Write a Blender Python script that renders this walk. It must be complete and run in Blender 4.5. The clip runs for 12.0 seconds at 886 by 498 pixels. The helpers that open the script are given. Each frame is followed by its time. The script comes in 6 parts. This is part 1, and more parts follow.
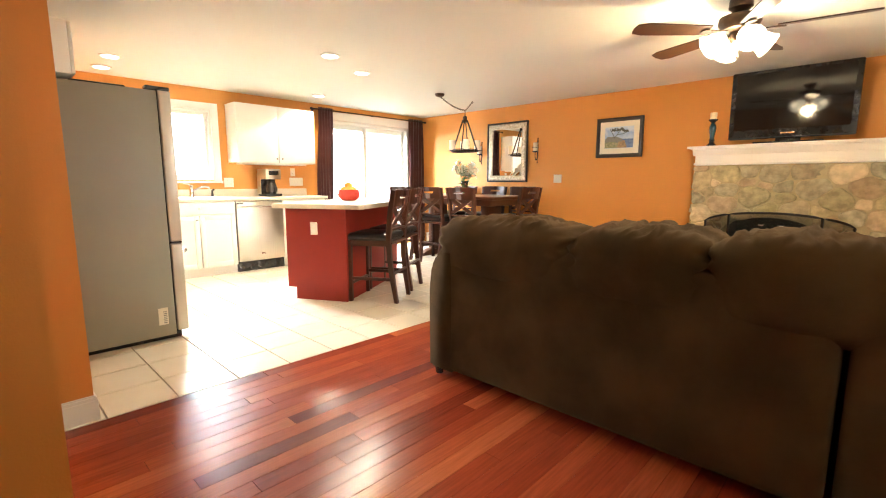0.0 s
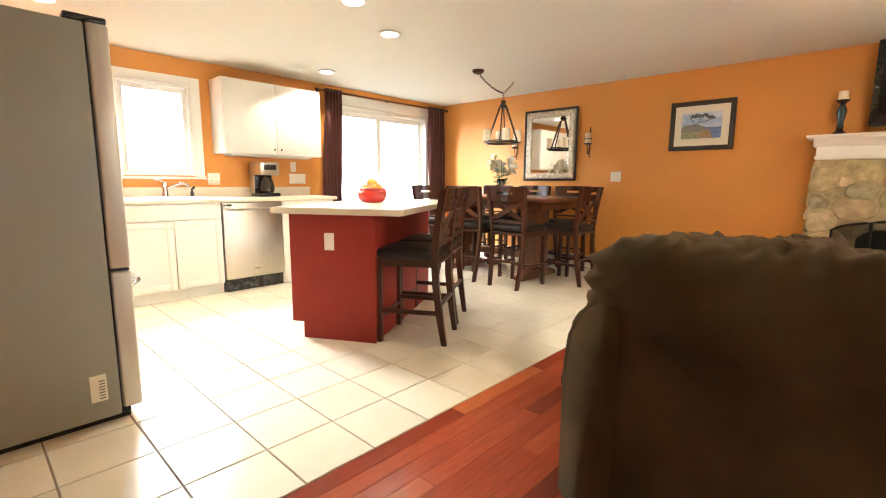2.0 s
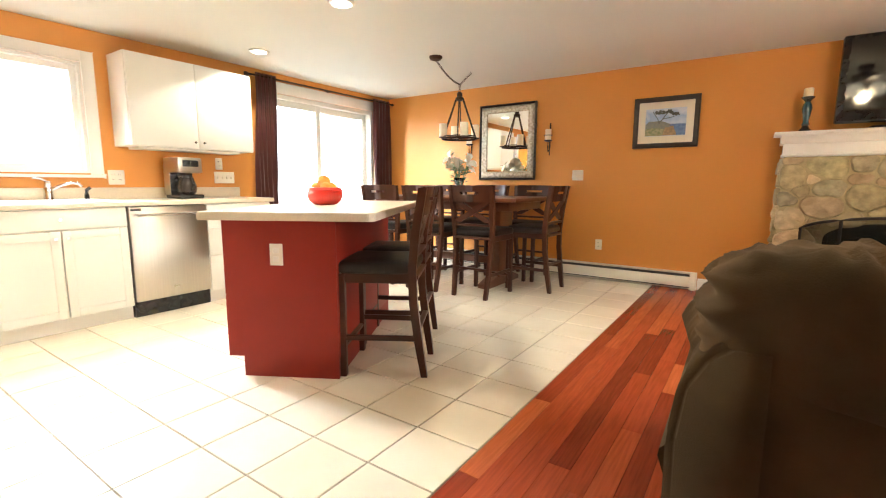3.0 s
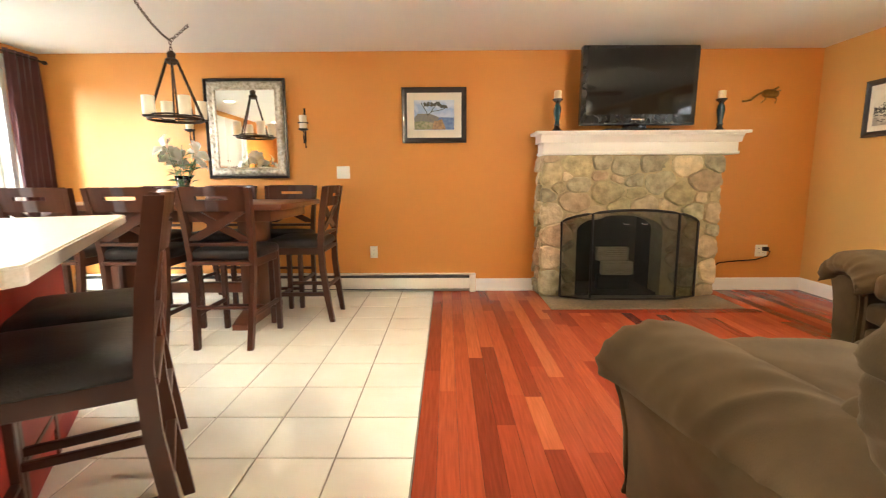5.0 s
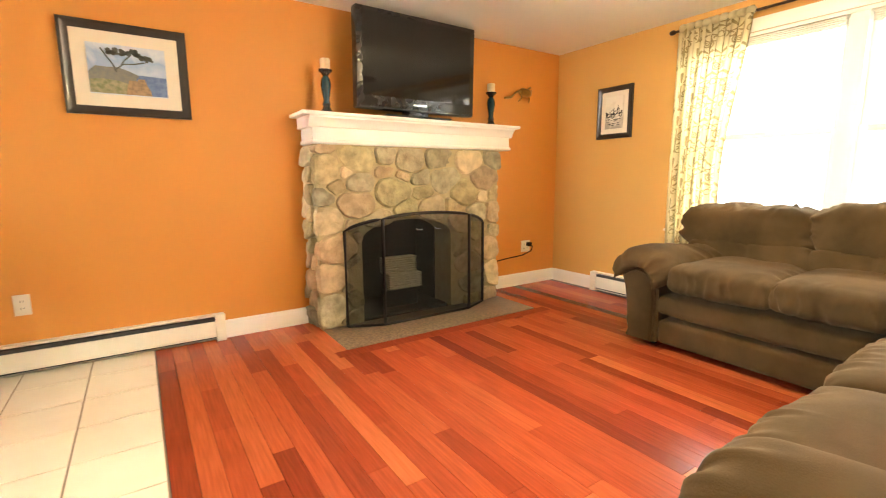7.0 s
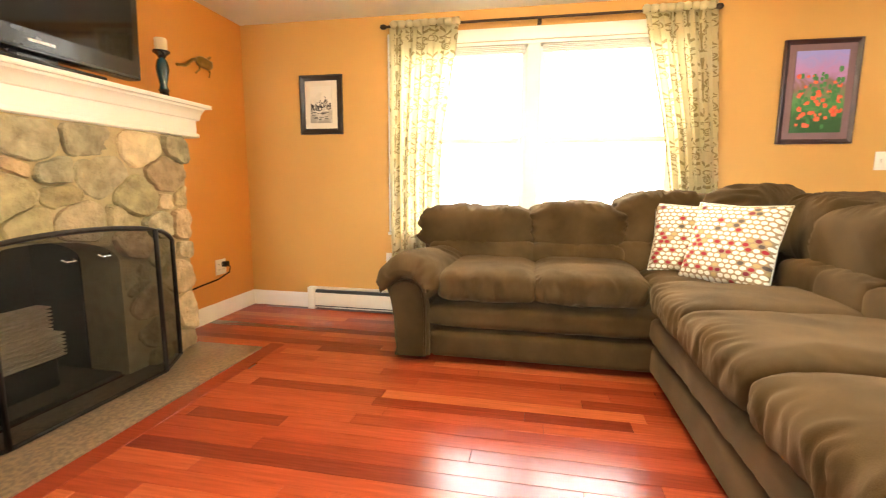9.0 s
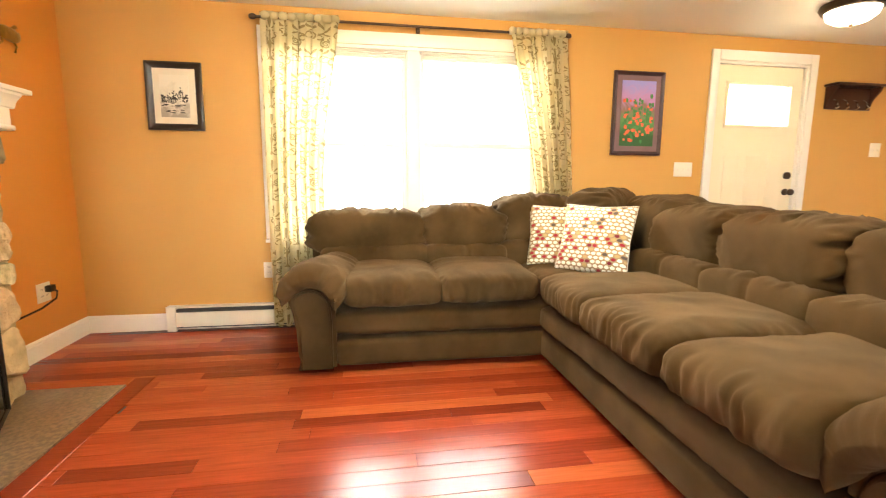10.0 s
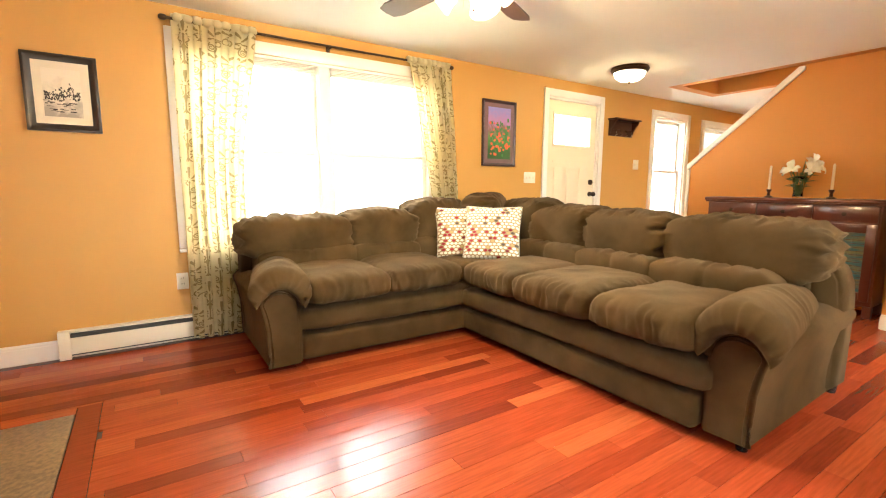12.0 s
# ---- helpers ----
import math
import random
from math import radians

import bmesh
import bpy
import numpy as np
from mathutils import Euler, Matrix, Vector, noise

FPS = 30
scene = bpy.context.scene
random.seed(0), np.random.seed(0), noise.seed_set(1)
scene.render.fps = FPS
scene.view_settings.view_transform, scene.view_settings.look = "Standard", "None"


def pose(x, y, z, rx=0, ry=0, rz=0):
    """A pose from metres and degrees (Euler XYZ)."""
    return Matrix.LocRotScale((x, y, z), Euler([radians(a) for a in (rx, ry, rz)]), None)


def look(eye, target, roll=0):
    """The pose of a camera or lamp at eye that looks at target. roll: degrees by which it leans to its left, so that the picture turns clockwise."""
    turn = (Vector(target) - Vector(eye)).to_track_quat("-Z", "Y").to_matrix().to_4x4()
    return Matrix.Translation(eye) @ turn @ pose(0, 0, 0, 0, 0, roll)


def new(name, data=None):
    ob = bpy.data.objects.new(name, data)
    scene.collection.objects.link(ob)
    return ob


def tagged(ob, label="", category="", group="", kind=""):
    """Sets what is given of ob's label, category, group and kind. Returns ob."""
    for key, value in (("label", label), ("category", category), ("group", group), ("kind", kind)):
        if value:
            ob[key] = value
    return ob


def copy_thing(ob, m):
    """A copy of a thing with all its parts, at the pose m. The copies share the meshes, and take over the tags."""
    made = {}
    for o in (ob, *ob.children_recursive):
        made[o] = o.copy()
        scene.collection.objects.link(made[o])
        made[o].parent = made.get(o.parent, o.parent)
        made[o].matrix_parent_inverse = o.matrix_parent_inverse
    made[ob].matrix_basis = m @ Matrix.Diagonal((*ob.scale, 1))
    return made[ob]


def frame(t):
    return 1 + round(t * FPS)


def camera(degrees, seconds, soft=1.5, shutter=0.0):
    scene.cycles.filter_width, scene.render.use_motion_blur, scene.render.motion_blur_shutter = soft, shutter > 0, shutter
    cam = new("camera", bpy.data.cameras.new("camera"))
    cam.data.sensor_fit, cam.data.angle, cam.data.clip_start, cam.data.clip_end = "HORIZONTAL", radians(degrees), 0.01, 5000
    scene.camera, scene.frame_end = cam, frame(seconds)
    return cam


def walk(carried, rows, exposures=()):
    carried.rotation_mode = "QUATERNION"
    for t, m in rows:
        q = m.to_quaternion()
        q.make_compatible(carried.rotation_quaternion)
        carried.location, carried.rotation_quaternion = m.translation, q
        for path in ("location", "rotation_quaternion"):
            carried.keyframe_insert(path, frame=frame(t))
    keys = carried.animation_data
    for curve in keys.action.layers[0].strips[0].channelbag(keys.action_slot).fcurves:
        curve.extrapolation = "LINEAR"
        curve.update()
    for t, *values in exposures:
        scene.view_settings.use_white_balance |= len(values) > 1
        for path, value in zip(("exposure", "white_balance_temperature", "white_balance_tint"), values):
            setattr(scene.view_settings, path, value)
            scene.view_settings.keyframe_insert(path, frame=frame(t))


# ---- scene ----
cam = camera(88.6, 12.0, soft=1.1, shutter=0.2)
PATH = [
    (0, (0.168, 0.064, 1.11), (-1.206, 1.488, 0.815), 0.1),
    (0.5, (-0.095, 0.213, 1.094), (-1.467, 1.639, 0.8), 0.2),
    (1, (-0.376, 0.355, 1.097), (-1.748, 1.78, 0.803), 0.2),
    (1.5, (-0.675, 0.485, 1.09), (-2.045, 1.911, 0.793), 0.3),
    (2, (-0.994, 0.572, 1.076), (-2.345, 2.018, 0.783), 0.4),
    (2.5, (-1.284, 0.664, 1.058), (-2.546, 2.189, 0.769), 0.4),
    (4.5, (-2.101, 1.335, 1.045), (-2.464, 3.281, 0.758), -0.3),
    (5, (-2.232, 1.56, 1.058), (-2.249, 3.538, 0.765), -0.3),
    (5.5, (-2.297, 1.837, 1.063), (-2.011, 3.794, 0.762), -0.4),
    (6, (-2.341, 2.119, 1.064), (-1.773, 4.013, 0.763), -0.5),
    (6.5, (-2.365, 2.38, 1.064), (-1.538, 4.175, 0.758), -0.5),
    (8.5, (-2.261, 3.42, 1.009), (-0.446, 4.209, 0.724), 0.4),
    (9, (-2.195, 3.607, 1.012), (-0.253, 3.992, 0.732), 0.4),
    (9.5, (-2.18, 3.782, 1.024), (-0.2, 3.783, 0.741), 0.4),
    (10, (-2.221, 3.976, 1.048), (-0.268, 3.656, 0.765), 0.4),
    (10.5, (-2.259, 4.197, 1.072), (-0.373, 3.592, 0.794), 0.4),
    (11, (-2.289, 4.433, 1.082), (-0.485, 3.616, 0.804), 0.5),
    (11.5, (-2.338, 4.673, 1.085), (-0.612, 3.702, 0.806), 0.4),
    (12, (-2.394, 4.896, 1.084), (-0.74, 3.805, 0.81), 0.3),
]
walk(cam, [(t, look(eye, target, roll)) for t, eye, target, roll in PATH], exposures=((0.0, 0.52, 6400, 8), (2.5, 0.11, 6200, 8), (4.5, 0.34, 5900, 6), (6.5, 0.90, 6550, 6), (9.5, 0.95, 6750, 7), (12.0, 1.02, 6700, 6)))

# ---- world and lights ----
CEIL = 2.24
W, N, E_, S, SK = -6.00, 5.92, 1.20, -3.60, 0.18     # inner faces of the walls


def build_world():
    w = bpy.data.worlds.new("sky")
    scene.world = w
    w.use_nodes = True
    nt = w.node_tree
    sky = nt.nodes.new("ShaderNodeTexSky")
    sky.sky_type, sky.sun_disc = "NISHITA", False
    sky.sun_elevation, sky.sun_rotation = radians(50), radians(200)
    bg = nt.nodes["Background"]
    bg.inputs[1].default_value = 0.12
    nt.links.new(sky.outputs[0], bg.inputs[0])


build_world()


def lamp(name, kind, m, energy, color, size=None, spread=None):
    d = bpy.data.lights.new(name, kind)
    d.energy, d.color = energy, color
    if kind == "AREA":
        d.shape, d.size, d.size_y = "RECTANGLE", size[0], size[1]
        if spread:
            d.spread = radians(spread)
    elif size is not None:
        d.shadow_soft_size = size
    ob = new(name, d)
    ob.matrix_world = m
    return ob


sun = bpy.data.lights.new("sun", "SUN")
sun.energy, sun.angle, sun.color = 2.0, radians(0.6), (1.0, 0.95, 0.86)
new("sun", sun).matrix_world = look((0, 0, 10), (1.5, 3.0, 5.0))

DAY = (1.0, 0.97, 0.93)
COOL = (0.94, 0.98, 1.0)
WARM = (1.0, 0.74, 0.42)
# daylight in the openings
lamp("sky_east_window", "AREA", look((3.0, 3.64, 2.5), (1.2, 3.64, 1.25)), 300, DAY, (2.6, 2.2))
lamp("sky_east_hall_window", "AREA", look((2.4, -1.16, 2.0), (1.2, -1.16, 1.20)), 130, DAY, (1.0, 1.4))
lamp("sky_east_far_window", "AREA", look((2.4, -2.42, 2.0), (1.2, -2.42, 1.45)), 100, DAY, (1.0, 1.2))
lamp("sky_slider", "AREA", look((W - 1.9, 4.73, 2.3), (W, 4.73, 0.95)), 270, (0.84, 0.94, 1.0), (2.4, 2.6), 110)
lamp("sky_kitchen_window", "AREA", look((W - 1.3, 1.97, 2.4), (W, 1.97, 1.5)), 1350, COOL, (1.4, 1.5))
# lamps of the rooms
lamp("fan_bulb_light", "POINT", pose(-0.60, 3.55, 1.90), 62, WARM, 0.05)
lamp("hall_lamp_light", "POINT", pose(0.48, 0.82, 2.06), 3.4, WARM, 0.10)
for lx, ly in ((-5.04, 1.085), (-3.58, 2.47), (-3.917, 3.063), (-5.385, 3.43), (-5.586, 1.11)):
    lamp("recessed_light_glow", "SPOT", pose(lx, ly, CEIL - 0.03), 72, (1.0, 0.86, 0.66), 0.05).data.spot_size = radians(130)


# ---- materials ----
def mat(name, color=(0.5, 0.5, 0.5), rough=0.6, metal=0.0, tint=None, scale=8.0, amount=0.5, bump=0.0, bump_scale=60.0,
        spec=None, coat=0.0, sheen=0.0, emit=None, trans=0.0, rand=0.0, stretch=(1, 1, 1), rough_var=0.0, world=False):
    """A surface with two scales of variation: broad stains in colour and roughness, fine grain as relief."""
    m = bpy.data.materials.new(name)
    m.use_nodes = True
    nt, ln = m.node_tree, m.node_tree.links
    b = nt.nodes["Principled BSDF"]
    b.inputs["Base Color"].default_value = (*color, 1)
    b.inputs["Roughness"].default_value = rough
    b.inputs["Metallic"].default_value = metal
    if spec is not None:
        b.inputs["Specular IOR Level"].default_value = spec
    b.inputs["Coat Weight"].default_value = coat
    b.inputs["Coat Roughness"].default_value = 0.12
    b.inputs["Sheen Weight"].default_value = sheen
    b.inputs["Transmission Weight"].default_value = trans
    if emit:
        b.inputs["Emission Color"].default_value = (*emit[0], 1)
        b.inputs["Emission Strength"].default_value = emit[1]
    co = nt.nodes.new("ShaderNodeTexCoord")
    mp = nt.nodes.new("ShaderNodeMapping")
    mp.inputs["Scale"].default_value = stretch
    ln.new(nt.nodes.new("ShaderNodeNewGeometry").outputs["Position"] if world else co.outputs["Object"], mp.inputs[0])
    if tint is not None:
        n = nt.nodes.new("ShaderNodeTexNoise")
        n.inputs["Scale"].default_value, n.inputs["Detail"].default_value = scale, 6
        ln.new(mp.outputs[0], n.inputs["Vector"])
        r = nt.nodes.new("ShaderNodeMapRange")
        r.inputs[1].default_value, r.inputs[2].default_value = 0.35, 0.65
        r.inputs[4].default_value = amount
        ln.new(n.outputs[0], r.inputs[0])
        mx = nt.nodes.new("ShaderNodeMix")
        mx.data_type = "RGBA"
        mx.inputs[6].default_value, mx.inputs[7].default_value = (*color, 1), (*tint, 1)
        ln.new(r.outputs[0], mx.inputs[0])
        last = mx.outputs[2]
        if rand:
            info = nt.nodes.new("ShaderNodeObjectInfo")
            h = nt.nodes.new("ShaderNodeHueSaturation")
            rr = nt.nodes.new("ShaderNodeMapRange")
            rr.inputs[3].default_value, rr.inputs[4].default_value = 1 - rand, 1 + rand
            ln.new(info.outputs["Random"], rr.inputs[0])
            ln.new(rr.outputs[0], h.inputs["Value"])
            ln.new(last, h.inputs["Color"])
            last = h.outputs[0]
        ln.new(last, b.inputs["Base Color"])
        if rough_var:
            q = nt.nodes.new("ShaderNodeMapRange")
            q.inputs[3].default_value, q.inputs[4].default_value = rough - rough_var, rough + rough_var
            ln.new(n.outputs[0], q.inputs[0])
            ln.new(q.outputs[0], b.inputs["Roughness"])
    if bump:
        n2 = nt.nodes.new("ShaderNodeTexNoise")
        n2.inputs["Scale"].default_value, n2.inputs["Detail"].default_value = bump_scale, 4
        ln.new(mp.outputs[0], n2.inputs["Vector"])
        bp = nt.nodes.new("ShaderNodeBump")
        bp.inputs["Strength"].default_value, bp.inputs["Distance"].default_value = bump, 0.01
        ln.new(n2.outputs[0], bp.inputs["Height"])
        ln.new(bp.outputs[0], b.inputs["Normal"])
    return m


def wood_floor_mat():
    """Red cherry boards: a tone for each board, long grain along y, satin lacquer."""
    m = mat("cherry_boards", (0.30, 0.06, 0.02), 0.20, spec=0.23)
    nt, ln = m.node_tree, m.node_tree.links
    b = nt.nodes["Principled BSDF"]
    info, geo, co = nt.nodes.new("ShaderNodeObjectInfo"), nt.nodes.new("ShaderNodeNewGeometry"), nt.nodes.new("ShaderNodeTexCoord")
    add = nt.nodes.new("ShaderNodeMath")
    add.operation = "ADD"
    ln.new(info.outputs["Random"], add.inputs[0])
    ln.new(geo.outputs["Random Per Island"], add.inputs[1])
    fr = nt.nodes.new("ShaderNodeMath")
    fr.operation = "FRACT"
    ln.new(add.outputs[0], fr.inputs[0])
    ramp = nt.nodes.new("ShaderNodeValToRGB")
    cols = ((0.0, (0.125, 0.020, 0.011)), (0.10, (0.20, 0.030, 0.013)), (0.24, (0.27, 0.043, 0.017)), (0.60, (0.315, 0.056, 0.021)), (0.88, (0.37, 0.076, 0.027)), (1.0, (0.45, 0.115, 0.038)))
    while len(ramp.color_ramp.elements) < len(cols):
        ramp.color_ramp.elements.new(0.5)
    for e, (p, c) in zip(ramp.color_ramp.elements, cols):
        e.position, e.color = p, (*c, 1)
    ln.new(fr.outputs[0], ramp.inputs[0])
    mp = nt.nodes.new("ShaderNodeMapping")
    mp.inputs["Scale"].default_value = (60, 3, 1)
    ln.new(geo.outputs["Position"], mp.inputs[0])
    n = nt.nodes.new("ShaderNodeTexNoise")
    n.inputs["Scale"].default_value, n.inputs["Detail"].default_value = 1.6, 5
    ln.new(mp.outputs[0], n.inputs["Vector"])
    mx = nt.nodes.new("ShaderNodeMix")
    mx.data_type, mx.blend_type = "RGBA", "MULTIPLY"
    mx.inputs[0].default_value = 0.42
    r = nt.nodes.new("ShaderNodeMapRange")
    r.inputs[1].default_value, r.inputs[2].default_value, r.inputs[3].default_value, r.inputs[4].default_value = 0.3, 0.7, 0.5, 1.25
    ln.new(n.outputs[0], r.inputs[0])
    ln.new(ramp.outputs[0], mx.inputs[6])
    ln.new(r.outputs[0], mx.inputs[7])
    ln.new(mx.outputs[2], b.inputs["Base Color"])
    n3 = nt.nodes.new("ShaderNodeTexNoise")
    n3.inputs["Scale"].default_value, n3.inputs["Detail"].default_value = 1.5, 1
    ln.new(geo.outputs["Position"], n3.inputs["Vector"])
    q = nt.nodes.new("ShaderNodeMapRange")
    q.inputs[3].default_value, q.inputs[4].default_value = 0.17, 0.27
    ln.new(n3.outputs[0], q.inputs[0])
    ln.new(q.outputs[0], b.inputs["Roughness"])
    bp = nt.nodes.new("ShaderNodeBump")
    bp.inputs["Strength"].default_value, bp.inputs["Distance"].default_value = 0.10, 0.002
    ln.new(n.outputs[0], bp.inputs["Height"])
    ln.new(bp.outputs[0], b.inputs["Normal"])
    return m


M = {}
M["orange"] = mat("orange_paint", (0.62, 0.255, 0.044), 0.55, tint=(0.575, 0.228, 0.038), scale=1.3, bump=0.10, bump_scale=160)
M["tan"] = mat("tan_paint", (0.56, 0.305, 0.076), 0.55, tint=(0.525, 0.28, 0.067), scale=1.3, bump=0.10, bump_scale=160)
M["ceiling"] = mat("ceiling_paint", (0.79, 0.80, 0.74), 0.8, tint=(0.75, 0.76, 0.70), scale=1.0, bump=0.06, bump_scale=220)
M["white"] = mat("white_trim_paint", (0.83, 0.81, 0.75), 0.35, tint=(0.79, 0.76, 0.69), scale=5, bump=0.03)
M["cab"] = mat("cabinet_paint", (0.86, 0.85, 0.79), 0.30, tint=(0.83, 0.81, 0.74), scale=3, bump=0.02)
# cream for the front door, with the hall lamp's yellow put into the colour
M["door"] = mat("lamplit_cream_door", (0.84, 0.76, 0.56), 0.35, tint=(0.80, 0.72, 0.52), scale=4, bump=0.03)
M["grout"] = mat("grout", (0.30, 0.24, 0.17), 0.9, tint=(0.22, 0.17, 0.12), scale=14, bump=0.2)
M["tile"] = mat("cream_tile", (0.80, 0.74, 0.60), 0.20, tint=(0.74, 0.67, 0.52), scale=4, amount=0.7, bump=0.03, bump_scale=12, rand=0.035, rough_var=0.06, world=True)
M["subfloor"] = mat("floor_base", (0.06, 0.016, 0.008), 0.8, tint=(0.03, 0.01, 0.006), scale=9)
M["boards"] = wood_floor_mat()
M["suede"] = mat("olive_brown_microsuede", (0.066, 0.039, 0.0165), 0.95, tint=(0.029, 0.017, 0.0068), scale=4, amount=0.9, bump=0.14, bump_scale=300, sheen=0.16, spec=0.04)
M["suede"].node_tree.nodes["Principled BSDF"].inputs["Sheen Roughness"].default_value = 0.6
M["suede"].node_tree.nodes["Principled BSDF"].inputs["Sheen Tint"].default_value = (0.62, 0.46, 0.27, 1)
M["black_plastic"] = mat("black_plastic", (0.012, 0.012, 0.013), 0.25, tint=(0.02, 0.02, 0.02), scale=20, bump=0.02)
M["screen_glass"] = mat("tv_screen", (0.008, 0.007, 0.007), 0.06, spec=0.38, tint=(0.014, 0.011, 0.011), scale=2)
M["black_iron"] = mat("black_iron", (0.015, 0.013, 0.012), 0.5, metal=0.6, tint=(0.03, 0.022, 0.016), scale=30, bump=0.15)
M["bronze"] = mat("oil_rubbed_bronze", (0.045, 0.026, 0.016), 0.42, metal=0.7, tint=(0.09, 0.05, 0.025), scale=25, bump=0.1)
M["dark_wood"] = mat("espresso_wood", (0.034, 0.012, 0.007), 0.34, tint=(0.075, 0.024, 0.011), scale=3, amount=0.7, bump=0.08, bump_scale=30, stretch=(1, 1, 0.15), spec=0.28)
M["table_wood"] = mat("walnut_brown_wood", (0.095, 0.030, 0.013), 0.28, tint=(0.16, 0.055, 0.022), scale=3, amount=0.7, bump=0.08, bump_scale=30, stretch=(0.2, 1, 1), coat=0.2)
M["leather"] = mat("black_leatherette", (0.010, 0.008, 0.0075), 0.42, tint=(0.018, 0.014, 0.013), scale=14, bump=0.18, bump_scale=140, spec=0.3)
M["steel"] = mat("brushed_steel", (0.52, 0.48, 0.42), 0.30, metal=1.0, tint=(0.44, 0.40, 0.35), scale=3, stretch=(60, 60, 1), bump=0.03, bump_scale=3)
M["chrome"] = mat("chrome", (0.75, 0.75, 0.75), 0.12, metal=1.0, tint=(0.62, 0.62, 0.62), scale=20)
M["fridge_side"] = mat("grey_fridge_side", (0.29, 0.285, 0.235), 0.48, tint=(0.26, 0.255, 0.21), scale=2.5, bump=0.12, bump_scale=260)
M["counter"] = mat("cream_laminate", (0.72, 0.64, 0.50), 0.28, tint=(0.60, 0.52, 0.39), scale=160, amount=0.7, bump=0.02)
M["red"] = mat("barn_red_panel", (0.27, 0.022, 0.012), 0.5, spec=0.25, tint=(0.22, 0.018, 0.010), scale=3, amount=0.7, bump=0.05, bump_scale=90)
M["red_bowl"] = mat("glazed_red_stoneware", (0.55, 0.02, 0.010), 0.15, tint=(0.45, 0.015, 0.008), scale=9, coat=0.5)
M["orange_fruit"] = mat("orange_peel", (0.85, 0.25, 0.015), 0.45, tint=(0.78, 0.20, 0.01), scale=10, bump=0.35, bump_scale=160)
M["mirror"] = mat("mirror_silver", (0.90, 0.90, 0.88), 0.015, metal=1.0)
M["silver_frame"] = mat("antique_silver_leaf", (0.62, 0.55, 0.42), 0.38, metal=0.65, tint=(0.30, 0.25, 0.17), scale=40, amount=0.9, bump=0.6, bump_scale=55)
M["mat_board"] = mat("cream_mat_board", (0.74, 0.68, 0.54), 0.85, tint=(0.70, 0.64, 0.50), scale=12)
M["glass"] = mat("clear_glass", (1, 1, 1), 0.0, trans=1.0)
M["plate"] = mat("ivory_switch_plate", (0.80, 0.76, 0.66), 0.35, tint=(0.77, 0.72, 0.62), scale=9)
M["heater"] = mat("baseboard_heater_enamel", (0.78, 0.74, 0.62), 0.35, tint=(0.72, 0.67, 0.54), scale=6, bump=0.03)
M["heater_gap"] = mat("heater_fins", (0.03, 0.03, 0.03), 0.6, tint=(0.06, 0.055, 0.05), scale=60, stretch=(30, 30, 1))
M["burgundy"] = mat("burgundy_curtain", (0.085, 0.014, 0.013), 0.55, tint=(0.13, 0.028, 0.02), scale=5, bump=0.1, bump_scale=220, sheen=0.25)
M["wax"] = mat("ivory_candle_wax", (0.78, 0.66, 0.46), 0.5, tint=(0.72, 0.58, 0.38), scale=12, bump=0.05)
M["cream_glass"] = mat("cream_glass_shade", (0.80, 0.72, 0.52), 0.4, tint=(0.74, 0.64, 0.44), scale=9, emit=((1.0, 0.78, 0.48), 0.15))
M["teal"] = mat("teal_glaze", (0.006, 0.040, 0.052), 0.18, tint=(0.005, 0.016, 0.022), scale=12, coat=0.4)
M["leaf"] = mat("lily_leaf", (0.055, 0.13, 0.025), 0.5, tint=(0.035, 0.085, 0.018), scale=20, bump=0.1)
M["petal"] = mat("lily_petal", (0.80, 0.78, 0.66), 0.55, tint=(0.66, 0.66, 0.44), scale=25, bump=0.1)
M["glow"] = mat("lit_glass", (0.9, 0.85, 0.75), 0.4, emit=((1.0, 0.86, 0.62), 6.0))
M["can_glow"] = mat("recessed_lens", (0.9, 0.9, 0.88), 0.5, emit=((1.0, 0.93, 0.82), 9.0))
M["stairs"] = mat("stair_white", (0.74, 0.71, 0.65), 0.5, tint=(0.68, 0.65, 0.58), scale=4)


# ---- mesh helpers ----
def box(bm, x0, y0, z0, x1, y1, z1, bev=0.0, seg=2):
    r = bmesh.ops.create_cube(bm, size=1.0)
    vs = r["verts"]
    for v in vs:
        v.co = Vector(((x0 + x1) / 2 + v.co.x * (x1 - x0), (y0 + y1) / 2 + v.co.y * (y1 - y0), (z0 + z1) / 2 + v.co.z * (z1 - z0)))
    if bev:
        es = list({e for v in vs for e in v.link_edges})
        bmesh.ops.bevel(bm, geom=es, offset=bev, segments=seg, affect="EDGES", profile=0.5)
    return bm


def cyl(bm, r0, r1, a, b, seg=16, caps=True):
    a, b = Vector(a), Vector(b)
    d = b - a
    m = Matrix.Translation((a + b) / 2) @ d.to_track_quat("Z", "Y").to_matrix().to_4x4()
    bmesh.ops.create_cone(bm, cap_ends=caps, segments=seg, radius1=r0, radius2=r1, depth=d.length, matrix=m)
    return bm


def lathe(bm, profile, seg=24, at=(0, 0, 0)):
    """A turned shape from (radius, height) pairs."""
    rings = []
    for r, z in profile:
        rings.append([bm.verts.new((at[0] + r * math.cos(2 * math.pi * k / seg), at[1] + r * math.sin(2 * math.pi * k / seg), at[2] + z)) for k in range(seg)])
    for a, b in zip(rings, rings[1:]):
        for k in range(seg):
            bm.faces.new((a[k], a[(k + 1) % seg], b[(k + 1) % seg], b[k]))
    bm.faces.new(list(reversed(rings[0])))
    bm.faces.new(rings[-1])
    return bm


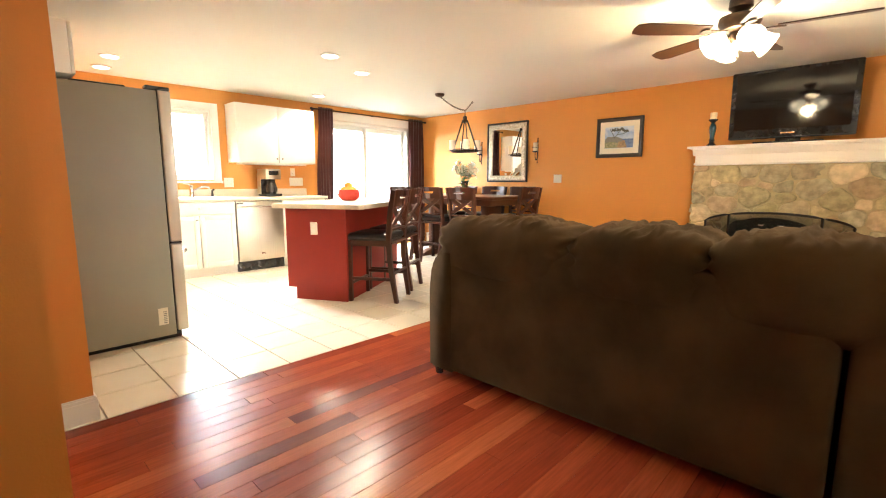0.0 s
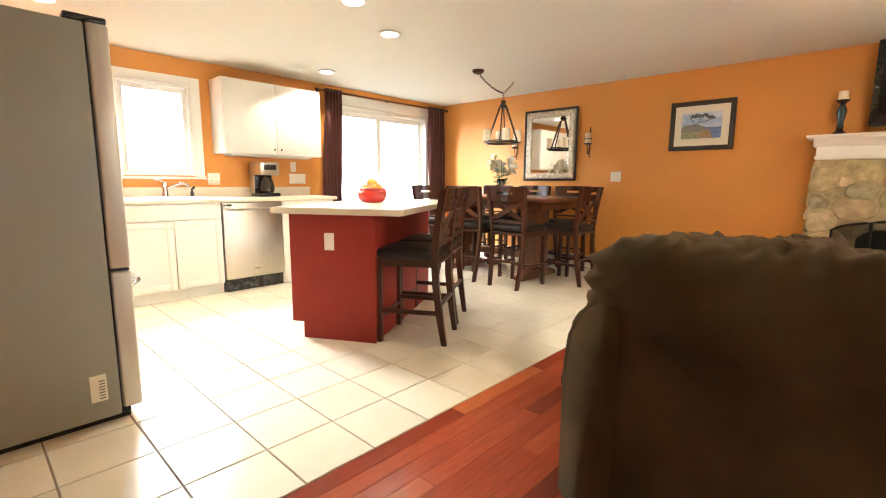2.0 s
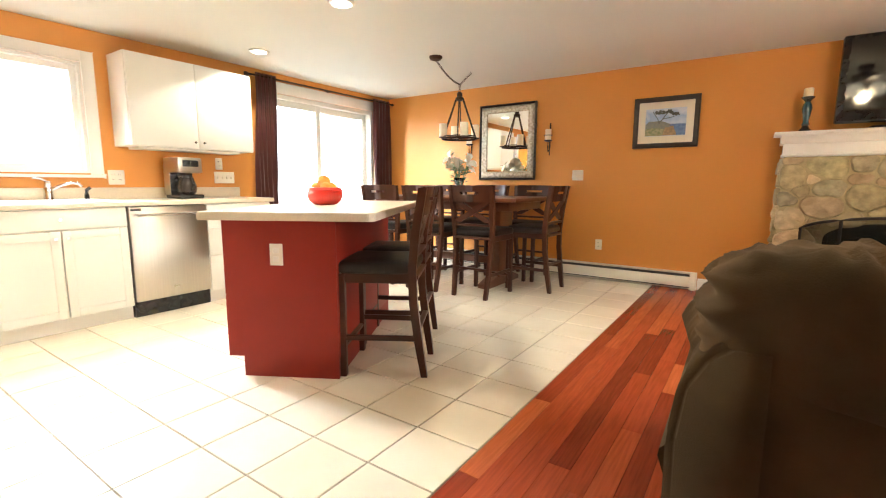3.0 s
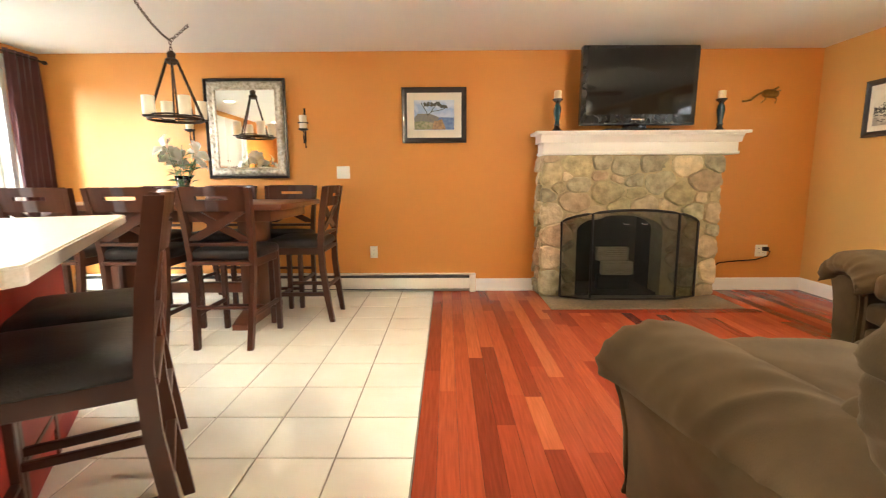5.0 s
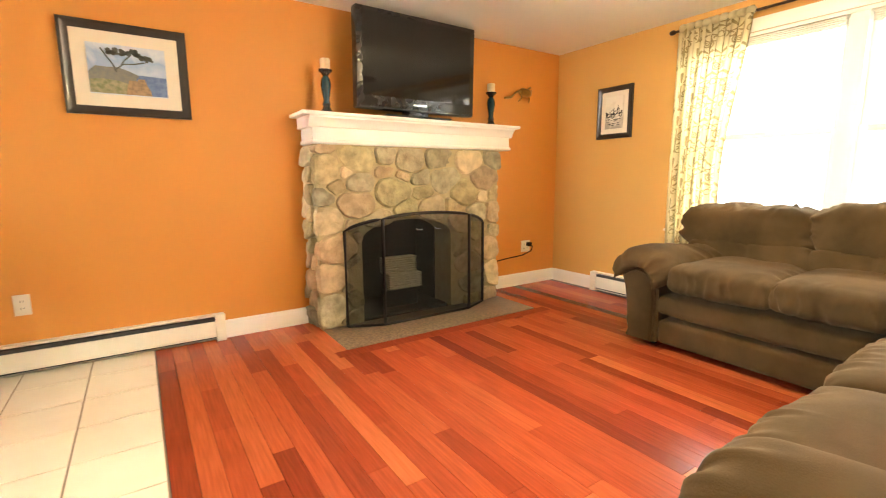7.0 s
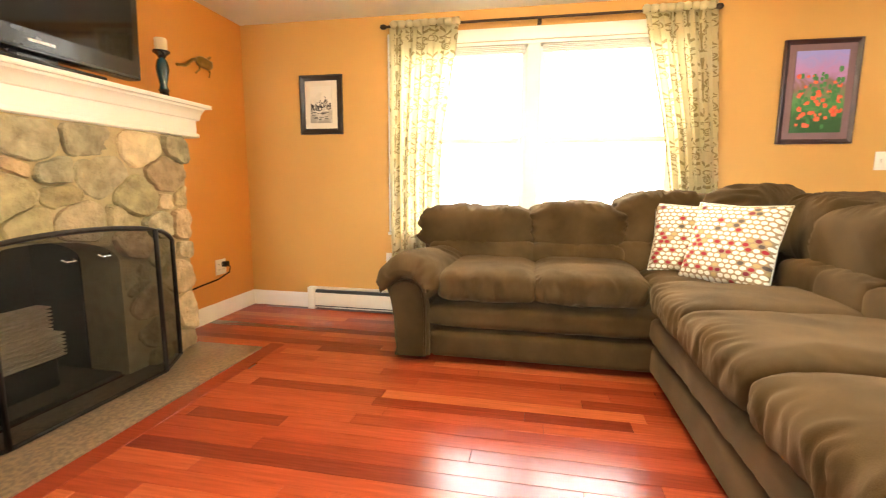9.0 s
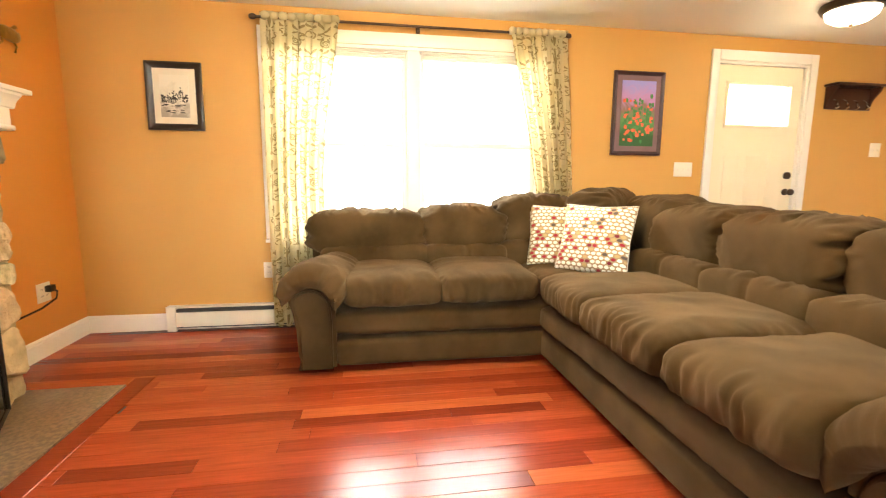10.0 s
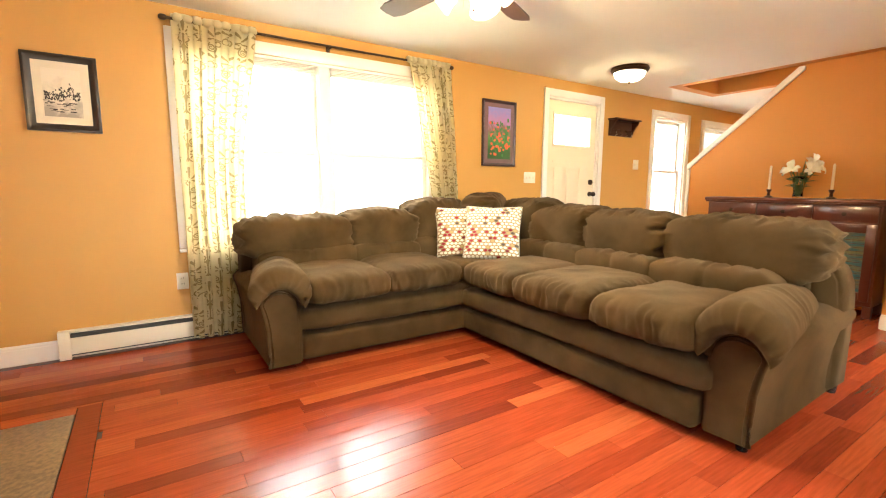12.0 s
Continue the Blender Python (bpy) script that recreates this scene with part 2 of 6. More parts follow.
def prism(bm, pts, axis, a, b):
    """A flat outline pushed from a to b along an axis; pts in the other two coordinates, in order."""
    def at(p, v):
        q = list(p)
        q.insert("xyz".index(axis), v)
        return q
    lo = [bm.verts.new(at(p, a)) for p in pts]
    hi = [bm.verts.new(at(p, b)) for p in pts]
    n = len(pts)
    bm.faces.new(lo)
    bm.faces.new(list(reversed(hi)))
    for k in range(n):
        bm.faces.new((lo[k], hi[k], hi[(k + 1) % n], lo[(k + 1) % n]))
    bmesh.ops.recalc_face_normals(bm, faces=bm.faces[:])
    return bm


def tube(bm, pts, r, seg=8):
    """A round rod bent along points."""
    pts = [Vector(p) for p in pts]
    rings = []
    for k, p in enumerate(pts):
        d = (pts[min(k + 1, len(pts) - 1)] - pts[max(k - 1, 0)]).normalized()
        q = d.to_track_quat("Z", "Y").to_matrix()
        rings.append([bm.verts.new(p + q @ Vector((r * math.cos(2 * math.pi * j / seg), r * math.sin(2 * math.pi * j / seg), 0))) for j in range(seg)])
    for a, b in zip(rings, rings[1:]):
        for j in range(seg):
            bm.faces.new((a[j], a[(j + 1) % seg], b[(j + 1) % seg], b[j]))
    bm.faces.new(list(reversed(rings[0])))
    bm.faces.new(rings[-1])
    return bm


def pillow(bm, c, size, e=(0.35, 0.35), wrinkle=0.0, freq=6.0, seed=0.0, nu=40, nv=20, sag=0.0, gather=None):
    """A stuffed cushion: a rounded box of the given size about c, with lumps and, at a gathered edge, pleats.

    gather is a list of (axis, sign, depth, along): pleats run in from that side, set side by side along
    the last axis; sign 0 takes both ends of the first."""
    def around(s):
        s = (s % 1.0) * 4
        k, f = int(s), 2 * (s % 1.0) - 1
        return ((1, f), (-f, 1), (-1, -f), (f, -1))[k]

    def super_r(a, b, k):
        n = 2 / k
        q = (abs(a) ** n + abs(b) ** n) ** (1 / n)
        return a / q, b / q
    rings = []
    for i in range(1, nv):
        s = 4 * i / nv
        a, b = (s, -1) if s < 1 else (1, s - 2) if s < 3 else (4 - s, 1)
        ct, st = super_r(a, b, e[0])
        ring = []
        for j in range(nu):
            cx, cy = super_r(*around(j / nu), e[1])
            q = Vector((ct * cx, ct * cy, st))
            v = Vector((q.x * size[0] / 2, q.y * size[1] / 2, q.z * size[2] / 2))
            d = Vector((q.x * abs(q.x) ** 3, q.y * abs(q.y) ** 3, q.z * abs(q.z) ** 3)).normalized()
            if wrinkle:
                f = noise.noise(Vector((v.x * freq + seed, v.y * freq * 1.3 - seed, v.z * freq * 0.8)))
                w = v + 0.05 * noise.noise_vector(v * 4 + Vector((seed, 0, 0)))
                g = 1 - 2.2 * abs(noise.noise(Vector((w.x * freq * 1.6 - seed, w.y * freq * 1.2, w.z * freq * 1.4 + seed))))
                v = v + d * wrinkle * (f + 0.42 * g)
            for ax, sign, deep, tg in gather or ():
                u = q[ax] * sign if sign else abs(q[ax])
                wgt = min(1.0, max(0.0, (u - 0.74 - 0.22 * noise.noise(Vector((v[tg] * 7, seed, 3.0)))) / 0.26)) ** 1.5
                tn, ot = v[tg], v[3 - ax - tg]
                tn += 0.03 * noise.noise(Vector((tn * 12, u * 4, ot * 8 + seed)))
                pl = 0.8 - 2.4 * abs(noise.noise(Vector((tn * 17 + seed, u * 2.0, ot * 4 + seed)))) + 0.6 * noise.noise(Vector((tn * 44 - seed, u * 3.0, ot * 5)))
                wide = noise.noise(Vector((tn * 9 - seed, u * 1.4 + seed, ot * 3)))
                v = v + d * deep * (wgt * pl + 0.20 * max(0.0, u) * wide)
            v.z -= sag * (1 - min(1, (2 * v.x / size[0]) ** 2)) * (1 if q.z > 0 else 0)
            ring.append(bm.verts.new(v + Vector(c)))
        rings.append(ring)
    for a, b in zip(rings, rings[1:]):
        for j in range(nu):
            bm.faces.new((a[j], a[(j + 1) % nu], b[(j + 1) % nu], b[j]))
    for ring, flip in ((rings[0], True), (rings[-1], False)):
        mid = bm.verts.new(sum((v.co for v in ring), Vector()) / nu)
        for j in range(nu):
            f = (ring[j], ring[(j + 1) % nu], mid)
            bm.faces.new(tuple(reversed(f)) if flip else f)
    return bm


def mesh_of(name, bm, material, smooth=False):
    me = bpy.data.meshes.new(name)
    bm.normal_update()
    bm.to_mesh(me)
    bm.free()
    me.materials.append(material)
    if smooth is True:
        me.shade_smooth()
    elif smooth:
        me.shade_smooth()
        me.set_sharp_from_angle(angle=radians(smooth))
    return me


def part(name, bm, material, parent, label="", smooth=35):
    ob = new(name, mesh_of(name, bm, material, smooth))
    ob.parent = parent
    return tagged(ob, label)


def solid(name, bm, material, label, category, kind="structure", smooth=35, group=""):
    return tagged(new(name, mesh_of(name, bm, material, smooth)), label, category, group, kind)


def thing(name, label, category, at=(0, 0, 0), rz=0, group="", kind=""):
    ob = new(name)
    ob.empty_display_size = 0.1
    ob.matrix_world = pose(*at, 0, 0, rz)
    return tagged(ob, label, category, group, kind)


def B():
    return bmesh.new()


# ---- structure ----
def wall_run(bm, axis, face, back, lo, hi, holes, z0=0.0, z1=CEIL):
    """A wall along an axis from lo to hi, between its two faces, with holes (lo, hi, bottom, top)."""
    def put(a, b, c, d):
        if b - a > 1e-4 and d - c > 1e-4:
            f0, f1 = min(face, back), max(face, back)
            box(bm, *((a, f0, c, b, f1, d) if axis == "x" else (f0, a, c, f1, b, d)))
    at = lo
    for a, b, c, d in sorted(holes):
        put(at, a, z0, z1)
        put(a, b, z0, c)
        put(a, b, d, z1)
        at = b
    put(at, hi, z0, z1)
    return bm


SLIDER = (3.88, 5.58, 0.03, 2.03)
KWIN = (1.64, 2.255, 1.12, 1.98)
EWIN = (2.66, 4.62, 0.66, 2.02)
HWIN = (-1.55, -0.80, 0.60, 2.00)
FWIN = (-2.81, -2.03, 1.02, 1.97)
FDOOR = (0.32, 1.19, 0.0, 2.06)

solid("wall_north", wall_run(B(), "x", N, N + 0.15, W - 0.15, E_, [(-1.06, -0.26, 0.0, 0.78)]), M["orange"], "bright orange painted plaster wall", "wall")
solid("wall_west", wall_run(B(), "y", W, W - 0.15, SK - 0.15, N, [SLIDER, KWIN]), M["orange"], "bright orange painted kitchen wall", "wall")
solid("wall_east", wall_run(B(), "y", E_, E_ + 0.15, S, N + 0.15, [EWIN, HWIN, FWIN, FDOOR]), M["tan"], "warm tan painted wall with windows and front door", "wall")
solid("wall_south_kitchen", wall_run(B(), "x", SK, SK - 0.15, W, -1.42, []), M["orange"], "orange painted wall beside the kitchen", "wall")
solid("wall_stub", wall_run(B(), "y", -2.39, -2.51, SK, 0.368, []), M["orange"], "short orange wall stub beside the refrigerator", "wall")
solid("wall_recess", wall_run(B(), "y", -1.42, -1.54, -0.42, SK - 0.15, []), M["orange"], "orange return wall of the sideboard recess", "wall")
bm = B()
prism(bm, [(-1.54, 0), (0.48, 0), (0.48, 1.31), (-0.50, CEIL - 0.06), (-0.50, CEIL), (-1.54, CEIL)], "y", -0.54, -0.42)
solid("wall_stair", bm, M["orange"], "orange half wall sloping up along the staircase", "wall")
bm = B()
wall_run(bm, "x", S, S - 0.15, -1.54, E_ + 0.15, [])
wall_run(bm, "y", -1.54, -1.66, S, -0.54, [])
solid("wall_south_hall", bm, M["tan"], "tan wall closing the front hall", "wall")
bm = B()
box(bm, W - 0.15, SK - 0.15, CEIL, -1.66, N + 0.15, CEIL + 0.12)
box(bm, -1.66, -0.30, CEIL, E_ + 0.15, N + 0.15, CEIL + 0.12)
box(bm, 0.76, -1.32, CEIL, E_ + 0.15, -0.30, CEIL + 0.12)
box(bm, -1.66, S - 0.15, CEIL, E_ + 0.15, -1.32, CEIL + 0.12)
solid("ceiling", bm, M["ceiling"], "flat white painted ceiling", "ceiling")
bm = B()
box(bm, 0.64, -1.20, CEIL, 0.76, -0.42, 4.6)
box(bm, -1.66, -1.32, CEIL, 0.76, -1.20, 4.6)
box(bm, -1.66, -0.42, CEIL + 0.001, 0.76, -0.30, 4.6)
box(bm, -1.66, -1.20, CEIL, -1.54, -0.42, 4.6)
box(bm, -1.66, -1.32, 4.6, 0.76, -0.30, 4.7)
solid("stairwell", bm, M["orange"], "orange painted stairwell shaft above the hall", "wall")
bm = B()
box(bm, W - 0.15, SK - 0.15, -0.14, -2.36, N + 0.15, -0.006)
solid("floor_kitchen_bed", bm, M["grout"], "brown grout bed between cream floor tiles", "floor")
bm = B()
box(bm, -2.36, S - 0.15, -0.14, E_ + 0.15, N + 0.15, -0.008)
solid("floor_wood_bed", bm, M["subfloor"], "dark subfloor under the hardwood boards", "floor")
bm = B()
box(bm, -60, -60, -0.5, 60, 60, -0.3)
solid("ground", bm, mat("lawn", (0.07, 0.10, 0.035), 0.9, tint=(0.05, 0.075, 0.025), scale=2, bump=0.4), "green lawn round the house", "ground")
bm = B()
box(bm, -11.6, -10, -0.3, -11.5, 16, 7)
solid("backdrop", bm, mat("pale_garden_haze", (0.9, 0.9, 0.9), 1.0, emit=((0.93, 0.98, 1.0), 3.0)), "bright pale distance beyond the patio door", "backdrop")
bm = B()
box(bm, 6.5, -12, -0.3, 6.6, 16, 7)
solid("backdrop", bm, mat("bright_hazy_sky", (0.9, 0.9, 0.9), 1.0, emit=((1.0, 0.99, 0.97), 6.0)), "bright overcast white distance outside the windows", "backdrop")


# ---- windows, doors and trim ----
def frame_ring(bm, axis_x0, axis_x1, y0, y1, z0, z1, w, bev=0.004):
    box(bm, axis_x0, y0, z0, axis_x1, y0 + w, z1, bev)
    box(bm, axis_x0, y1 - w, z0, axis_x1, y1, z1, bev)
    box(bm, axis_x0, y0 + w, z0, axis_x1, y1 - w, z0 + w, bev)
    box(bm, axis_x0, y0 + w, z1 - w, axis_x1, y1 - w, z1, bev)
    return bm


def window_unit(name, label, face, out, hole, bays, rail, casing=0.085):
    """A sash window in a wall that faces along x: casing, jamb, sill, sashes and panes. out: +1 or -1, the way out."""
    y0, y1, z0, z1 = hole
    T = thing(name, label, "window", kind="structure")
    X = lambda d: face + out * d
    bm = B()
    box(bm, X(-0.018), y0 - casing, z0 - 0.01, X(0.0), y0, z1 + casing, 0.004)
    box(bm, X(-0.018), y1, z0 - 0.01, X(0.0), y1 + casing, z1 + casing, 0.004)
    box(bm, X(-0.018), y0, z1, X(0.0), y1, z1 + casing, 0.004)
    part("casing", bm, M["white"], T)
    bm = B()
    frame_ring(bm, X(0.002), X(0.148), y0 + 0.001, y1 - 0.001, z0 + 0.001, z1 - 0.001, 0.022, 0.0)
    part("jamb", bm, M["white"], T)
    bm = B()
    box(bm, X(-0.05), y0 - casing, z0 - 0.035, X(0.0), y1 + casing, z0 - 0.012, 0.006)
    part("window_sill", bm, M["white"], T)
    step = (y1 - y0 - 0.044) / bays
    for k in range(bays):
        a, b = y0 + 0.022 + k * step, y0 + 0.022 + (k + 1) * step
        if k:
            bm = B()
            box(bm, X(0.01), a - 0.045, z0 + 0.022, X(0.145), a + 0.045, z1 - 0.022, 0.004)
            part("mullion", bm, M["white"], T)
        a, b = a + (0.045 if k else 0), b - (0.045 if k < bays - 1 else 0)
        spans = [(z0 + 0.022, z1 - 0.022)] if rail is None else [(z0 + 0.022, rail + 0.02), (rail - 0.02, z1 - 0.022)]
        for j, (c, d) in enumerate(spans):
            off = 0.055 + 0.035 * j
            bm = B()
            frame_ring(bm, X(off), X(off + 0.032), a, b, c, d, 0.042)
            s = part("sash", bm, M["white"], T)
            bm = B()
            box(bm, X(off + 0.013), a + 0.04, c + 0.04, X(off + 0.018), b - 0.04, d - 0.04)
            p = part("pane", bm, M["glass"], s)
            p.visible_shadow = False
    return T


w = window_unit("window_1", "white twin double-hung window above the sofa", E_, 1, EWIN, 2, 1.34)
for k, (a, b) in enumerate(((2.70, 3.58), (3.70, 4.58))):
    bm = B()
    for j in range(5):
        box(bm, 1.214, a, 1.985 - 0.012 * j, 1.25, b, 1.993 - 0.012 * j, 0.002)
    part("raised_blind", bm, M["white"], w, "white blind drawn up to the head")
window_unit("window_2", "tall white window beside the coat rack", E_, 1, HWIN, 1, 1.30)
window_unit("window_3", "white window at the end of the hall", E_, 1, FWIN, 1, 1.50)
window_unit("window_4", "white kitchen window over the sink", W, -1, KWIN, 1, None)

T = thing("sliding_door_1", "white sliding glass patio door with two panels", "sliding door", kind="structure")
y0, y1, z0, z1 = SLIDER
bm = B()
frame_ring(bm, W - 0.148, W - 0.002, y0 + 0.001, y1 - 0.001, z0 + 0.001, z1 - 0.001, 0.05, 0.003)
part("door_frame", bm, M["white"], T)
bm = B()
box(bm, W, y0 - 0.08, 0.02, W + 0.02, y0, z1 + 0.12, 0.004)
box(bm, W, y1, 0.02, W + 0.02, y1 + 0.08, z1 + 0.12, 0.004)
box(bm, W, y0, z1, W + 0.02, y1, z1 + 0.12, 0.004)
part("casing", bm, M["white"], T)
mid = 4.65
for a, b, off in ((y0 + 0.05, mid + 0.04, 0.045), (mid - 0.04, y1 - 0.05, 0.09)):
    bm = B()
    frame_ring(bm, W - off - 0.035, W - off, a, b, z0 + 0.05, z1 - 0.05, 0.075)
    s = part("door_panel", bm, M["white"], T)
    bm = B()
    box(bm, W - off - 0.02, a + 0.07, z0 + 0.12, W - off - 0.014, b - 0.07, z1 - 0.12)
    part("pane", bm, M["glass"], s).visible_shadow = False
bm = B()
box(bm, W - 0.012, mid + 0.02, 0.95, W - 0.002, mid + 0.05, 1.17, 0.004)
box(bm, W - 0.046, mid + 0.025, 1.0, W - 0.01, mid + 0.045, 1.12, 0.004)
part("door_handle", bm, M["white"], T)

# front door: six-light top with panels below
T = thing("door_1", "panelled front door, cream with lamp warmth in the colour, and a small bright window", "door", kind="structure")
bm = B()
for a, b in ((0.26, 0.33), (1.18, 1.25)):
    box(bm, E_ - 0.02, a, 0, E_, b, 2.13, 0.004)
box(bm, E_ - 0.02, 0.33, 2.05, E_, 1.18, 2.13, 0.004)
box(bm, E_ + 0.001, 0.321, 0, E_ + 0.14, 0.345, 2.05)
box(bm, E_ + 0.001, 1.165, 0, E_ + 0.14, 1.189, 2.05)
box(bm, E_ + 0.001, 0.345, 2.03, E_ + 0.14, 1.165, 2.058)
part("casing", bm, M["white"], T)
bm = B()
wall_run(bm, "y", E_ + 0.03, E_ + 0.075, 0.348, 1.162, [(0.45, 1.05, 1.55, 1.88)], 0.01, 2.028)
for a, b in ((0.45, 0.63), (0.66, 0.84), (0.87, 1.05)):
    box(bm, E_ + 0.024, a, 1.36, E_ + 0.03, b, 1.375)
    box(bm, E_ + 0.022, a + 0.02, 0.22, E_ + 0.03, b - 0.02, 1.30, 0.003)
slab = part("door_slab", bm, M["door"], T)
bm = B()
box(bm, E_ + 0.05, 0.45, 1.55, E_ + 0.056, 1.05, 1.88)
part("pane", bm, M["glass"], slab).visible_shadow = False
bm = B()
frame_ring(bm, E_ + 0.018, E_ + 0.03, 0.43, 1.07, 1.53, 1.90, 0.025, 0.003)
part("window_frame", bm, M["door"], slab)
bm = B()
cyl(bm, 0.028, 0.028, (E_ + 0.03, 0.41, 1.0), (E_ + 0.018, 0.41, 1.0))
cyl(bm, 0.012, 0.012, (E_ + 0.02, 0.41, 1.0), (E_ - 0.02, 0.41, 1.0))
pillow(bm, (E_ - 0.03, 0.41, 1.0), (0.05, 0.056, 0.056), (0.9, 0.9), nu=16, nv=10)
part("door_knob", bm, M["bronze"], slab)
bm = B()
cyl(bm, 0.03, 0.03, (E_ + 0.03, 0.41, 1.14), (E_ + 0.008, 0.41, 1.14))
part("deadbolt", bm, M["bronze"], slab)
for z in (0.25, 1.05, 1.85):
    bm = B()
    box(bm, E_ + 0.022, 1.158, z, E_ + 0.03, 1.17, z + 0.10, 0.002)
    part("hinge", bm, M["bronze"], slab)


def board(bm, axis, a, b, face, inward, h=0.12, t=0.014):
    """A skirting board with a stepped top, along an axis from a to b on a wall face."""
    for lo, hi, d in ((0.0, h * 0.80, t), (h * 0.80, h * 0.93, t * 0.75), (h * 0.93, h, t * 0.4)):
        f0, f1 = sorted((face, face + inward * d))
        box(bm, *((a, f0, lo, b, f1, hi) if axis == "x" else (f0, a, lo, f1, b, hi)))
    return bm


bm = B()
board(bm, "x", -1.95, -1.37, N, -1)
board(bm, "x", 0.27, E_ - 0.014, N, -1)
board(bm, "y", 5.396, N, E_, -1)
board(bm, "y", -0.70, 0.26, E_, -1)
board(bm, "y", 1.25, 2.30, E_, -1)
board(bm, "x", -2.376, -1.42, SK, 1)
board(bm, "y", SK, 0.368, -2.39, 1)
board(bm, "x", -2.51, -2.376, 0.368, 1)
board(bm, "x", 0.12, 0.48, -0.42, 1)
board(bm, "y", -0.42, SK, -1.42, 1)
solid("baseboard", bm, M["white"], "white moulded skirting board along the walls", "baseboard")
bm = B()
prism(bm, [(0.51, 1.285), (0.51, 1.345), (-0.49, 2.225), (-0.535, 2.225), (-0.535, 2.19)], "y", -0.565, -0.395)
box(bm, 0.48, -0.56, 0.0, 0.51, -0.40, 1.285, 0.004)
solid("trim", bm, M["white"], "white cap rail on the sloping stair wall", "trim")
T = thing("staircase", "white painted closed staircase behind the half wall", "staircase", kind="structure")
for k in range(11):
    bm = B()
    box(bm, 0.40 - 0.17 * (k + 1), -1.23, 0.0, 0.40 - 0.17 * k, -0.55, 0.187 * (k + 1) , 0.006)
    part("step", bm, M["stairs"], T)


def heater(label, axis, a, b, face, inward):
    T = thing("baseboard_heater", label, "heater", kind="")
    def bx(bm, u0, u1, d0, d1, z0, z1, bev=0.0):
        f0, f1 = sorted((face + inward * d0, face + inward * d1))
        box(bm, *((u0, f0, z0, u1, f1, z1) if axis == "x" else (f0, u0, z0, f1, u1, z1)), bev)
        return bm
    part("back_plate", bx(B(), a, b, 0.001, 0.012, 0.0, 0.178), M["heater"], T)
    part("front_cover", bx(B(), a + 0.06, b - 0.06, 0.045, 0.055, 0.03, 0.135, 0.003), M["heater"], T)
    bm = B()
    bx(bm, a + 0.06, b - 0.06, 0.012, 0.048, 0.168, 0.178, 0.003)
    part("top_hood", bm, M["heater"], T)
    part("fin_block", bx(B(), a + 0.06, b - 0.06, 0.012, 0.044, 0.02, 0.155), M["heater_gap"], T)
    for u0, u1 in ((a, a + 0.06), (b - 0.06, b)):
        part("end_cap", bx(B(), u0, u1, 0.012, 0.062, 0.0, 0.18, 0.004), M["heater"], T)
    return T


heater("long cream baseboard heater under the dining wall", "x", -5.85, -1.955, N, -1)
heater("cream baseboard heater below the curtained window", "y", 2.32, 5.392, E_, -1)


# ---- stone fireplace ----
def clip(poly, p, n):
    out = []
    for k in range(len(poly)):
        a, b = poly[k], poly[(k + 1) % len(poly)]
        da, db = (a - p).dot(n), (b - p).dot(n)
        if da <= 0:
            out.append(a)
        if da * db < 0:
            out.append(a + (b - a) * (da / (da - db)))
    return out


def cells(x0, x1, z0, z1, rng, aspect=1.35, sizes=(0.045, 0.055, 0.066, 0.08, 0.105), inside=None):
    """Stones of mixed sizes filling a field: centres thrown at random, each with its own reach."""
    pts = []
    for r in sorted((rng.choice(sizes) for _ in range(1600)), reverse=True):
        p = Vector((rng.uniform(x0 + 0.03, x1 - 0.03), rng.uniform(z0 + 0.03, z1 - 0.03)))
        if all(math.hypot((p.x - q.x) / aspect, p.y - q.y) > 0.80 * (r + s) for q, s in pts):
            pts.append((p, r))
    out = []
    for p, r in pts:
        if inside and not inside(p):
            continue
        poly = [Vector((x0, z0)), Vector((x1, z0)), Vector((x1, z1)), Vector((x0, z1))]
        for q, t in pts:
            e = Vector(((q.x - p.x) / aspect, q.y - p.y))
            if q is not p and e.length < 0.6:
                k = 0.5 + (r * r - t * t) / (2 * e.length_squared)
                poly = clip(poly, p + (q - p) * k, Vector((e.x / aspect, e.y)))
                if len(poly) < 3:
                    break
        if len(poly) > 2:
            out.append((p, poly))
    return out


